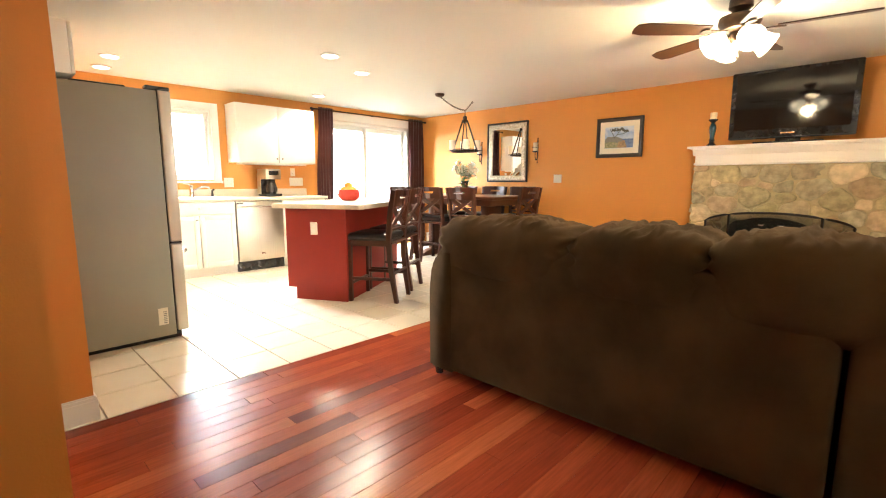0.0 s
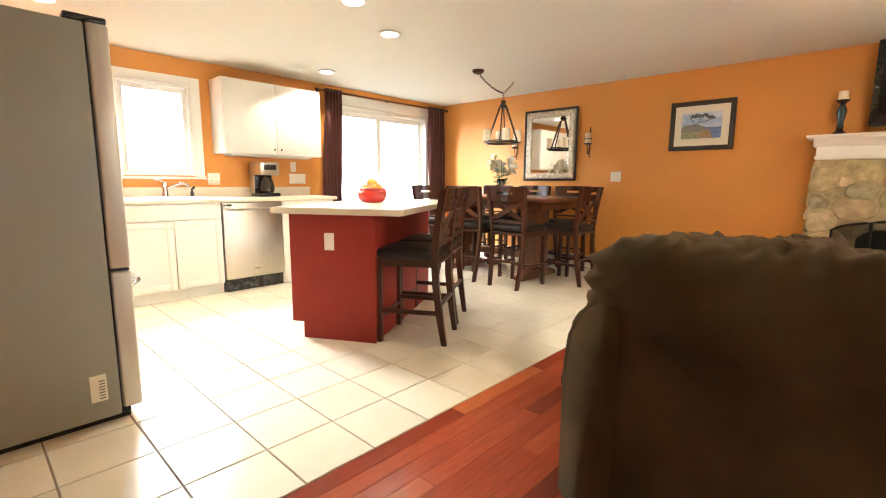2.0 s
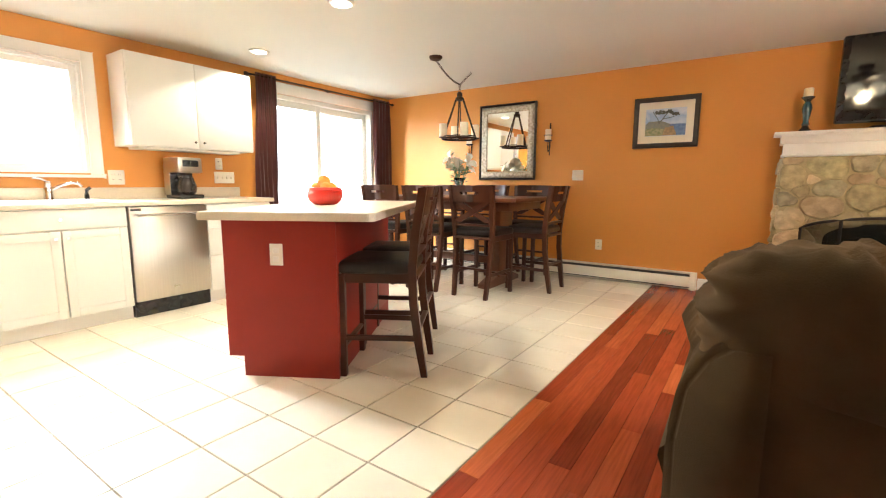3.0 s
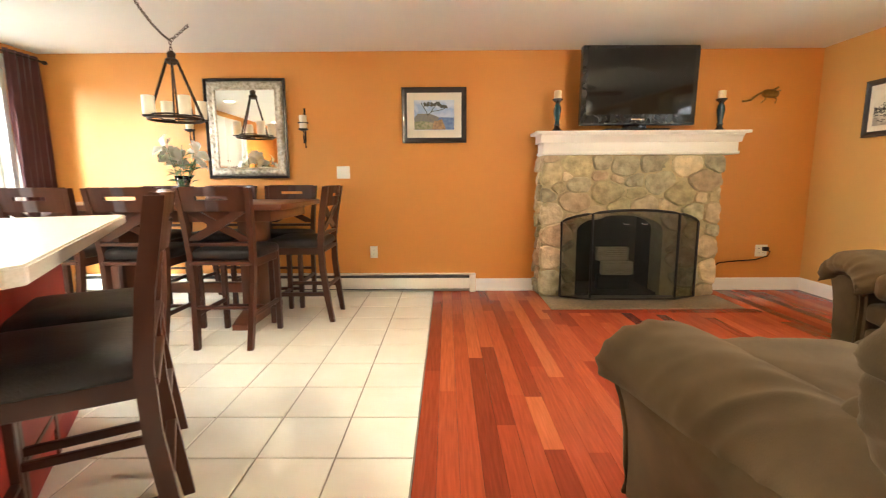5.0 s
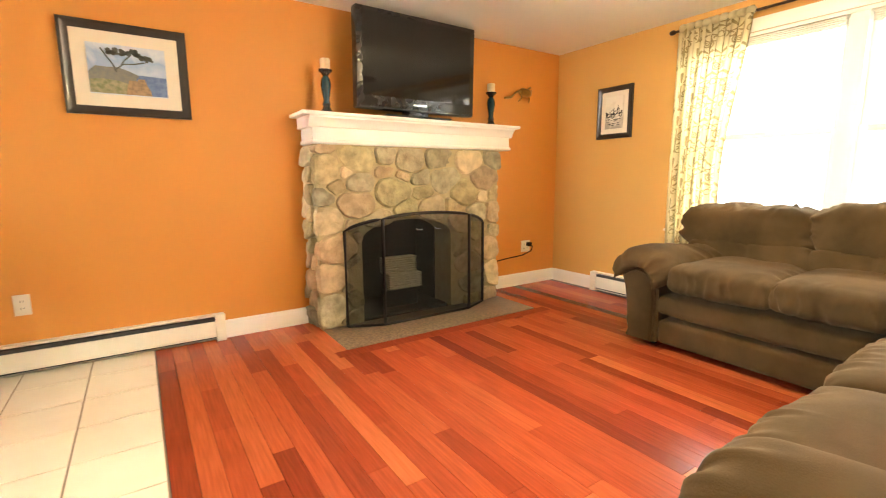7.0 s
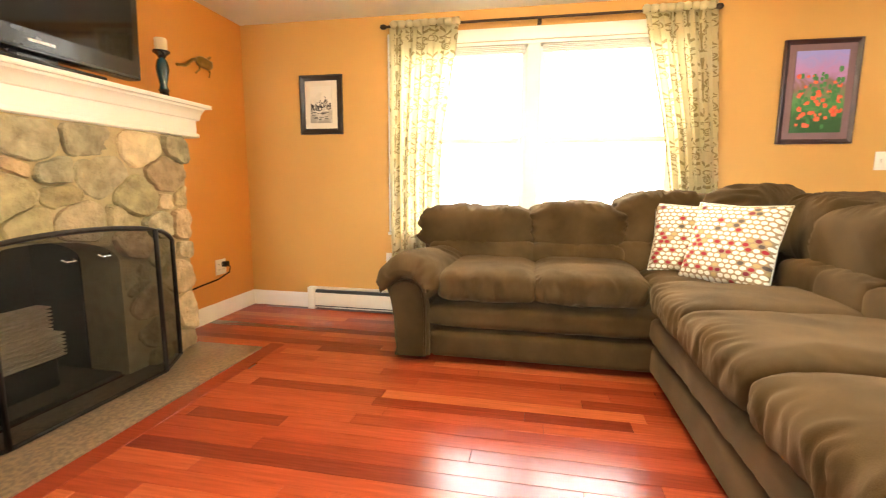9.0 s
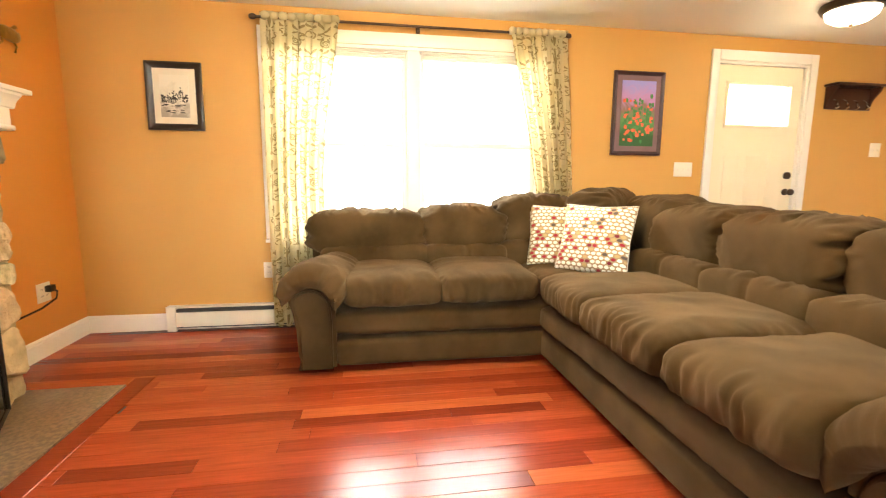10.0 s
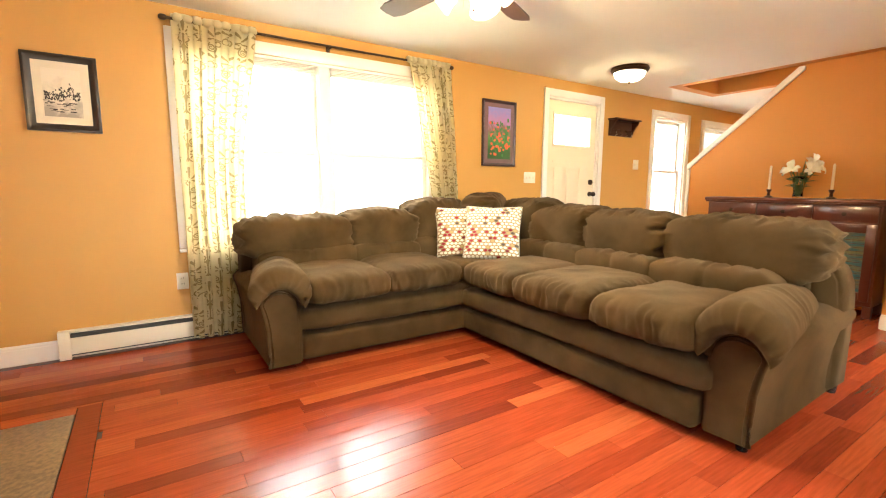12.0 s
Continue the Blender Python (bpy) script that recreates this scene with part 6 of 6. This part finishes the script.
black_frame = mat("black_wood_frame", (0.018, 0.013, 0.011), 0.3, tint=(0.035, 0.022, 0.016), scale=20, coat=0.3)
T = hung_frame("wall_mirror", "rectangular mirror in a carved silver leaf frame", "mirror", pose(-4.095, N - 0.002, 1.552), 0.75, 0.905, 0.024, 0.035, black_frame, [("mirror_glass", M["mirror"], 0.10, 0.016)])
bm = B()
for s in (-1, 1):
    for horizontal in (True, False):
        a, b = (0.351, 0.4285) if horizontal else (0.4285, 0.351)
        n = int(a * 2 / 0.012)
        prev = None
        for i in range(n + 1):
            u = -1 + 2 * i / n
            row = []
            for d, y in ((0.0, -0.020), (0.012, -0.034), (0.035, -0.038), (0.055, -0.030), (0.062, -0.034), (0.072, -0.034), (0.078, -0.018)):
                ln_ = a - d
                bumpy = 0.0045 * math.sin(u * a * 85) * math.sin((d + 0.004) * 110) if 0.01 < d < 0.06 else 0.0
                p = (u * ln_, y - bumpy, s * (b - d))
                row.append(bm.verts.new(p if horizontal else (p[2], p[1], p[0])))
            if prev:
                for k in range(6):
                    bm.faces.new((prev[k], prev[k + 1], row[k + 1], row[k]))
            prev = row
bmesh.ops.recalc_face_normals(bm, faces=bm.faces[:])
part("carved_border", bm, M["silver_frame"], T, "carved antique silver border", smooth=40)

T = hung_frame("framed_picture", "black framed seaside print with a cream mat", "picture", pose(-2.345, N - 0.002, 1.668), 0.60, 0.50, 0.048, 0.022, black_frame,
               [("mat_board", M["mat_board"], 0.045, 0.012),
                ("print", art_mat("pale_sky_wash", ((0.30, (0.62, 0.68, 0.74)), (0.45, (0.46, 0.55, 0.68)), (0.58, (0.30, 0.42, 0.62)), (0.70, (0.60, 0.66, 0.72)), (0.85, (0.36, 0.47, 0.66))), 6, 1.0, 0.45), 0.115, 0.016)])


def daub(name, outline, y, c, d, kind=""):
    """A flat patch of paint on the print: its outline in the picture's plane, lifted to y."""
    bm = B()
    prism(bm, outline, "y", y, y + 0.0004)
    p = part(name, bm, mat(name, c, 0.6, tint=d, scale=45, amount=0.9), T)
    return tagged(p, kind=kind) if kind else p


daub("painted_sea", [(-0.02, -0.130), (0.184, -0.130), (0.184, -0.022), (0.05, -0.018)], -0.0166, (0.09, 0.15, 0.32), (0.16, 0.24, 0.42))
daub("painted_hill", [(-0.184, -0.02), (-0.15, 0.014), (-0.10, 0.012), (-0.05, 0.016), (0.0, 0.0), (0.05, -0.022), (0.02, -0.07), (-0.184, -0.085)], -0.0170, (0.17, 0.18, 0.17), (0.23, 0.22, 0.17))
daub("painted_shore", [(-0.184, -0.06), (-0.12, -0.052), (-0.05, -0.058), (0.01, -0.075), (0.03, -0.130), (-0.184, -0.130)], -0.0174, (0.16, 0.19, 0.08), (0.36, 0.33, 0.20))
daub("painted_town", [(-0.02, -0.130), (-0.01, -0.085), (0.0, -0.05), (0.035, -0.052), (0.045, -0.04), (0.075, -0.038), (0.085, -0.07), (0.10, -0.10), (0.105, -0.130)], -0.0178, (0.40, 0.26, 0.13), (0.20, 0.14, 0.08))
tree_m = mat("painted_tree", (0.055, 0.06, 0.045), 0.6, tint=(0.15, 0.16, 0.14), scale=60)
rng = random.Random(5)
bm = B()
for k in range(40):
    a, r = rng.uniform(-0.09, 0.12), rng.uniform(0.006, 0.015)
    z = 0.112 - 0.25 * max(0, a - 0.06) - rng.uniform(0, 0.025) - (0.03 * rng.random() if a > 0.06 else 0)
    cyl(bm, r, r * 0.8, (a, -0.0184, min(z, 0.117)), (a, -0.0190, min(z, 0.117)), 9)
for q in ([(-0.055, -0.01), (-0.07, 0.03), (-0.095, 0.07), (-0.12, 0.11)], [(-0.06, 0.0), (-0.02, 0.035), (0.03, 0.04), (0.085, 0.055)], [(-0.03, 0.03), (-0.01, 0.06), (0.02, 0.09)]):
    tube(bm, [(x, -0.0180, z) for x, z in q], 0.0035, 5)
tagged(part("painted_tree", bm, tree_m, T), kind="stuff")

ink = mat("ink", (0.02, 0.018, 0.016), 0.7, tint=(0.06, 0.05, 0.04), scale=50)
T = hung_frame("framed_picture", "black framed ink print of an old town", "picture", pose(E_ - 0.002, 5.247, 1.618, 0, 0, -90), 0.350, 0.444, 0.043, 0.022, black_frame,
               [("mat_board", M["mat_board"], 0.04, 0.012), ("print", art_mat("ink_town", ((0.30, (0.34, 0.31, 0.25)), (0.42, (0.60, 0.55, 0.44)), (0.50, (0.70, 0.65, 0.52)), (0.6, (0.76, 0.71, 0.58))), 16, 0.6, 0.35), 0.085, 0.016)])
bm = B()
rng = random.Random(14)
for k in range(190):
    x = rng.uniform(-0.082, 0.082)
    tall = 0.085 * math.exp(-((x - 0.045) / 0.018) ** 2) + 0.04 * math.exp(-((x - 0.02) / 0.03) ** 2) + 0.02
    z0 = rng.uniform(-0.045, -0.01 + tall * rng.random())
    w, h = rng.uniform(0.003, 0.008), rng.uniform(0.004, 0.012)
    box(bm, x - w / 2, -0.0170 - 0.0006 * rng.random(), z0, x + w / 2, -0.0155, min(z0 + h, 0.12))
for k in range(26):
    x, z = rng.uniform(-0.08, 0.075), rng.uniform(-0.115, -0.045)
    w = rng.uniform(0.01, 0.04)
    box(bm, x - w / 2, -0.0170 - 0.0006 * rng.random(), z, x + w / 2, -0.0155, z + rng.uniform(0.002, 0.007))
tagged(part("ink_drawing", bm, ink, T), kind="stuff")

T = hung_frame("framed_picture", "dark framed painting of red tulips on green", "picture", pose(E_ - 0.002, 1.868, 1.608, 0, 0, -90), 0.428, 0.64, 0.03, 0.022, mat("plum_frame", (0.035, 0.015, 0.02), 0.3, tint=(0.06, 0.03, 0.03), scale=12),
               [("mat_board", mat("mauve_mat", (0.20, 0.12, 0.13), 0.8, tint=(0.16, 0.09, 0.10), scale=10), 0.028, 0.012),
                ("canvas", art_mat("garden_wash", ((0.25, (0.02, 0.09, 0.02)), (0.42, (0.08, 0.26, 0.07)), (0.56, (0.22, 0.12, 0.10)), (0.66, (0.42, 0.22, 0.48)), (0.85, (0.26, 0.26, 0.62))), 9, 2.0, 0.72), 0.07, 0.016)])
rng = random.Random(8)
for name, mm, n, r0 in (("painted_bloom", mat("painted_red", (0.72, 0.07, 0.035), 0.6, tint=(0.85, 0.28, 0.10), scale=60), 44, 0.017), ("painted_foliage", mat("painted_green", (0.05, 0.22, 0.06), 0.6, tint=(0.03, 0.12, 0.03), scale=60), 60, 0.012)):
    bm = B()
    for k in range(n):
        x, z, r = rng.uniform(-0.125, 0.125), rng.triangular(-0.235, 0.15, -0.06), rng.uniform(0.6, 1.25) * r0
        pillow(bm, (x, -0.0175, z), (r * 1.8, 0.003, r * (1.7 if r0 > 0.015 else 2.8)), (0.9, 0.9), nu=10, nv=6)
    tagged(part(name, bm, mm, T), kind="stuff")

# ---- ceiling fan and lamps ----
T = thing("ceiling_fan", "bronze ceiling fan with dark blades and lit glass shades", "ceiling fan", at=(-0.60, 3.55, CEIL - 0.03))
bm = B()
lathe(bm, [(0.065, 0.0295), (0.068, -0.02), (0.035, -0.045), (0.018, -0.05)], 24)
part("canopy", bm, M["bronze"], T)
bm = B()
lathe(bm, [(0.018, -0.045), (0.06, -0.055), (0.115, -0.075), (0.12, -0.11), (0.10, -0.15), (0.05, -0.165)], 28)
part("motor_housing", bm, M["bronze"], T)
blade_m = mat("dark_blade", (0.045, 0.022, 0.013), 0.35, tint=(0.075, 0.036, 0.02), scale=4, stretch=(1, 8, 8), coat=0.2)
for k in range(5):
    a = 10 + 72 * k
    bm = B()
    prism(bm, [(0.20, -0.055), (0.60, -0.068), (0.665, -0.05), (0.675, 0.0), (0.665, 0.05), (0.60, 0.068), (0.20, 0.055)], "z", -0.004, 0.004)
    bm.transform(pose(0, 0, -0.155, 0, 0, a) @ pose(0, 0, 0, 11, 0, 0))
    bl = part("blade", bm, blade_m, T)
    bm = B()
    box(bm, 0.08, -0.016, -0.005, 0.22, 0.016, 0.003, 0.002)
    cyl(bm, 0.03, 0.03, (0.215, 0, -0.008), (0.215, 0, 0.0), 14)
    bm.transform(pose(0, 0, -0.162, 0, 0, a) @ pose(0, 0, 0, 11, 0, 0))
    part("blade_iron", bm, M["bronze"], bl)
bm = B()
lathe(bm, [(0.05, -0.165), (0.055, -0.19), (0.045, -0.225), (0.02, -0.24)], 20)
part("light_fitter", bm, M["bronze"], T)
for k in range(4):
    a = math.pi / 2 * k + 0.6
    d = Vector((math.cos(a), math.sin(a), 0))
    bm = B()
    tube(bm, [Vector((0, 0, -0.20)) + d * 0.04, Vector((0, 0, -0.195)) + d * 0.070, Vector((0, 0, -0.190)) + d * 0.090], 0.012, 8)
    ar = part("lamp_arm", bm, M["bronze"], T)
    bm = B()
    lathe(bm, [(0.024, 0.0), (0.042, -0.02), (0.058, -0.055), (0.064, -0.09), (0.078, -0.118), (0.074, -0.118), (0.060, -0.09), (0.037, -0.02)], 20)
    bm.transform(Matrix.Translation(Vector((0, 0, -0.188)) + d * 0.080) @ Matrix.Rotation(1.0, 4, Vector((d.y, -d.x, 0))))
    sh = part("glass_shade", bm, M["glow"], ar, "lit frosted glass tulip shade", smooth=True)
    sh.visible_shadow = False
bm = B()
tube(bm, [(0, 0, -0.24), (0, 0, -0.30)], 0.003, 5)
pillow(bm, (0, 0, -0.31), (0.02, 0.02, 0.03), (0.9, 0.9), nu=10, nv=8)
tube(bm, [(0.05, 0.02, -0.2), (0.055, 0.02, -0.29)], 0.002, 5)
part("pull_chain", bm, M["chrome"], T)

T = thing("flush_lamp", "lit flush ceiling lamp with a bronze rim and glass bowl", "ceiling lamp", at=(0.48, 0.82, CEIL))
bm = B()
lathe(bm, [(0.175, -0.0005), (0.18, -0.02), (0.165, -0.045), (0.15, -0.05), (0.15, -0.02)], 32)
part("rim", bm, M["bronze"], T)
bm = B()
lathe(bm, [(0.148, -0.045), (0.135, -0.085), (0.09, -0.118), (0.03, -0.13), (0.005, -0.131)], 32)
part("glass_bowl", bm, M["glow"], T, "glowing frosted glass bowl", smooth=True).visible_shadow = False
bm = B()
lathe(bm, [(0.012, -0.13), (0.014, -0.14), (0.005, -0.152)], 12)
part("finial", bm, M["bronze"], T)

for lx, ly in ((-5.04, 1.085), (-3.58, 2.47), (-3.917, 3.063), (-5.385, 3.43), (-5.586, 1.11)):
    T = thing("recessed_light", "white recessed ceiling downlight, lit", "downlight", at=(lx, ly, CEIL), group="recessed kitchen lights")
    bm = B()
    lathe(bm, [(0.065, -0.012), (0.085, -0.012), (0.09, -0.004), (0.09, -0.0005), (0.066, -0.0005)], 28)
    part("trim_ring", bm, M["white"], T)
    bm = B()
    lathe(bm, [(0.0660, -0.0122), (0.064, -0.0140), (0.02, -0.0155)], 24)
    part("lens", bm, M["can_glow"], T).visible_shadow = False

# ---- hall: coat rack and sideboard ----
T = thing("coat_rack", "dark wood wall shelf with coat hooks", "coat rack", at=(E_, -0.075, 1.70), rz=-90)
bm = B()
box(bm, -0.245, -0.13, 0.18, 0.245, -0.001, 0.20, 0.005)
part("shelf", bm, M["dark_wood"], T)
bm = B()
box(bm, -0.225, -0.02, 0.0, 0.225, -0.001, 0.18, 0.003)
part("back_board", bm, M["dark_wood"], T)
for x in (-0.215, 0.215):
    bm = B()
    prism(bm, [(-0.02, 0.18), (-0.11, 0.18), (-0.10, 0.15), (-0.04, 0.08), (-0.02, 0.02)], "x", x - 0.01, x + 0.01)
    part("bracket", bm, M["dark_wood"], T)
for x in (-0.15, -0.05, 0.05, 0.15):
    bm = B()
    tube(bm, [(x, -0.02, 0.08), (x, -0.05, 0.06), (x, -0.06, 0.03), (x, -0.05, 0.0), (x, -0.075, 0.015)], 0.006, 6)
    part("hook", bm, M["chrome"], T)

mahog = mat("mahogany", (0.085, 0.020, 0.011), 0.3, tint=(0.14, 0.034, 0.016), scale=3, bump=0.06, bump_scale=30, stretch=(0.3, 1, 1), coat=0.25)
weave = mat("teal_woven_panel", (0.05, 0.16, 0.19), 0.8, tint=(0.22, 0.20, 0.10), scale=14, amount=1.0, bump=0.5, bump_scale=60, stretch=(0.6, 1, 3))
T = thing("sideboard", "dark mahogany sideboard with drawers and teal woven panels", "sideboard", at=(-0.60, -0.418, 0))
bm = B()
box(bm, -0.68, 0.0, 0.09, 0.69, 0.305, 0.95, 0.004)
part("body", bm, mahog, T)
bm = B()
box(bm, -0.71, -0.005, 0.955, 0.72, 0.340, 0.99, 0.010)
part("top", bm, mahog, T)
bm = B()
box(bm, -0.70, 0.0, 0.94, 0.71, 0.330, 0.956, 0.003)
part("top_moulding", bm, mahog, T)
for x in (-0.69, 0.64):
    for y in (0.01, 0.275):
        bm = B()
        box(bm, x, y, 0.0, x + 0.06, y + 0.05, 0.10, 0.006)
        part("leg", bm, mahog, T)
bm = B()
prism(bm, [(-0.63, 0.10), (-0.55, 0.05), (-0.2, 0.03), (0.2, 0.03), (0.55, 0.05), (0.64, 0.10)], "y", 0.295, 0.310)
part("scalloped_apron", bm, mahog, T)
for k in range(3):
    a = -0.66 + 0.447 * k
    bm = B()
    box(bm, a, 0.305, 0.80, a + 0.43, 0.323, 0.935, 0.004)
    d = part("drawer", bm, mahog, T)
    bm = B()
    cyl(bm, 0.009, 0.017, (a + 0.215, 0.323, 0.868), (a + 0.215, 0.348, 0.868), 12)
    part("knob", bm, M["bronze"], d)
    bm = B()
    for q in ((a, a + 0.065), (a + 0.365, a + 0.43)):
        box(bm, q[0], 0.305, 0.14, q[1], 0.327, 0.785, 0.004)
    box(bm, a + 0.065, 0.305, 0.14, a + 0.365, 0.327, 0.21, 0.004)
    box(bm, a + 0.065, 0.305, 0.715, a + 0.365, 0.327, 0.785, 0.004)
    d = part("cabinet_door", bm, mahog, T)
    bm = B()
    for r in range(16):
        for c in range(7):
            x0, z0 = a + 0.066 + 0.0426 * c, 0.211 + 0.0315 * r
            o = 0.004 if (r + c) % 2 else 0.0
            box(bm, x0 + 0.001, 0.305, z0 + 0.002, x0 + 0.0416, 0.311 + o, z0 + 0.0295)
    part("woven_panel", bm, weave, d, "teal woven panel")
lilies("vase_of_lilies", (-0.64, -0.25, 0.99), 9, 0.85)
for x in (-0.40, -0.89):
    T = thing("candle_holder", "dark wooden taper holder with a tall ivory candle", "candle holder", at=(x, -0.25, 0.99), group="tapers on the sideboard")
    bm = B()
    lathe(bm, [(0.035, 0), (0.037, 0.01), (0.015, 0.02), (0.012, 0.05), (0.02, 0.065), (0.024, 0.08), (0.012, 0.082)], 18)
    part("holder", bm, M["dark_wood"], T)
    bm = B()
    lathe(bm, [(0.0115, 0.08), (0.010, 0.30), (0.004, 0.31)], 12)
    part("taper", bm, M["wax"], T)

# ---- floor pieces ----
floor_t = tagged(new("floor_tiles"), "cream ceramic floor tiles in the kitchen and dining area", "floor", kind="structure")
P, G = 0.3085, 0.007
shared = {}
edges_x = [-2.363, -2.669]
while edges_x[-1] - P > W:
    edges_x.append(edges_x[-1] - P)
edges_x.append(W)
edges_y = [SK]
y = 1.33 - P * 4
while y < N - 0.03:
    if y > SK + 0.04:
        edges_y.append(y)
    y += P
edges_y.append(N)
for xa, xb in zip(edges_x, edges_x[1:]):
    for ya, yb in zip(edges_y, edges_y[1:]):
        w, d = round(xa - xb - G, 4), round(yb - ya - G, 4)
        if w < 0.02 or d < 0.02:
            continue
        if (w, d) not in shared:
            bm = B()
            prism(bm, [(-w / 2, -d / 2), (w / 2, -d / 2), (w / 2, d / 2), (-w / 2, d / 2)], "z", -0.007, -0.0015)
            top = [f for f in bm.faces if all(v.co.z > -0.002 for v in f.verts)]
            r = bmesh.ops.inset_region(bm, faces=top, thickness=0.004)
            for f in top:
                for v in f.verts:
                    v.co.z = 0.0
            bmesh.ops.recalc_face_normals(bm, faces=bm.faces[:])
            shared[w, d] = mesh_of("tile", bm, M["tile"])
        ob = new("tile", shared[w, d])
        ob.location = ((xa + xb) / 2, (ya + yb) / 2, random.uniform(-0.0006, 0.0004))
        ob.parent = floor_t

floor_w = tagged(new("floor_boards"), "glossy red cherry hardwood floor boards", "floor", kind="structure")
PW = 0.085
rng = random.Random(21)
rest, count, lengths = B(), 0, {}


def board_bm(w, L):
    bm = B()
    prism(bm, [(-w / 2, -L / 2), (w / 2, -L / 2), (w / 2, L / 2), (-w / 2, L / 2)], "z", -0.009, -0.0007)
    top = [f for f in bm.faces if all(v.co.z > -0.002 for v in f.verts)]
    bmesh.ops.inset_region(bm, faces=top, thickness=0.0012)
    for f in top:
        for v in f.verts:
            v.co.z = 0.0
    bmesh.ops.recalc_face_normals(bm, faces=bm.faces[:])
    return bm


k = 0
x = -2.358
sizes = (0.45, 0.70, 0.95, 1.20, 1.50, 1.85)
vs, fs = [], []
while x < E_ - 0.01:
    w = min(PW, E_ - x)
    y = S - rng.uniform(0.0, 0.9)
    while y < N:
        L = rng.choice(sizes)
        a, b = max(y, S if x + w / 2 > -1.5 else SK - 0.1), min(y + L, N)
        y += L
        if b - a < 0.02:
            continue
        near = b > 1.2 and count < 300
        blocked = -1.45 < x + w / 2 < 0.34 and b > 5.135
        if blocked:
            b = min(b, 5.133)
            if b - a < 0.03:
                continue
        key = (round(w - 0.0012, 4), round(b - a - 0.0012, 3))
        if near:
            if key not in lengths:
                lengths[key] = mesh_of("plank", board_bm(*key), M["boards"])
            ob = new("plank", lengths[key])
            ob.location = (x + w / 2, (a + b) / 2, rng.uniform(-0.0002, 0.0001))
            ob.parent = floor_w
            count += 1
        else:
            base = len(vs)
            hw, hl = key[0] / 2, key[1] / 2
            cx, cy = x + w / 2, (a + b) / 2
            for z, e in ((-0.009, 0.0), (-0.0007, 0.0), (0.0, 0.0012)):
                vs += [(cx + sx * (hw - e), cy + sy * (hl - e), z) for sx, sy in ((-1, -1), (1, -1), (1, 1), (-1, 1))]
            for lvl in (0, 4):
                fs += [(base + lvl + i, base + lvl + (i + 1) % 4, base + lvl + 4 + (i + 1) % 4, base + lvl + 4 + i) for i in range(4)]
            fs.append((base + 8, base + 9, base + 10, base + 11))
    x += PW
me = bpy.data.meshes.new("far_planks")
me.from_pydata(vs, [], fs)
me.materials.append(M["boards"])
ob = tagged(new("far_planks", me), kind="stuff")
ob.parent = floor_w
for xa, xb, ya, yb, zt in ((-1.448, 0.338, 5.135, 5.232, 0.0004), (-1.448, -1.362, 5.234, N, 0.0004), (0.252, 0.338, 5.234, N, 0.0004), (-1.545, -1.4495, 5.135, N, -0.0012), (0.3395, 0.435, 5.135, N, -0.0012)):
    bm = B()
    box(bm, xa, ya, -0.009, xb, yb, zt, 0.0015, 1)
    ob = new("plank", mesh_of("plank", bm, M["boards"]))
    ob.parent = floor_w
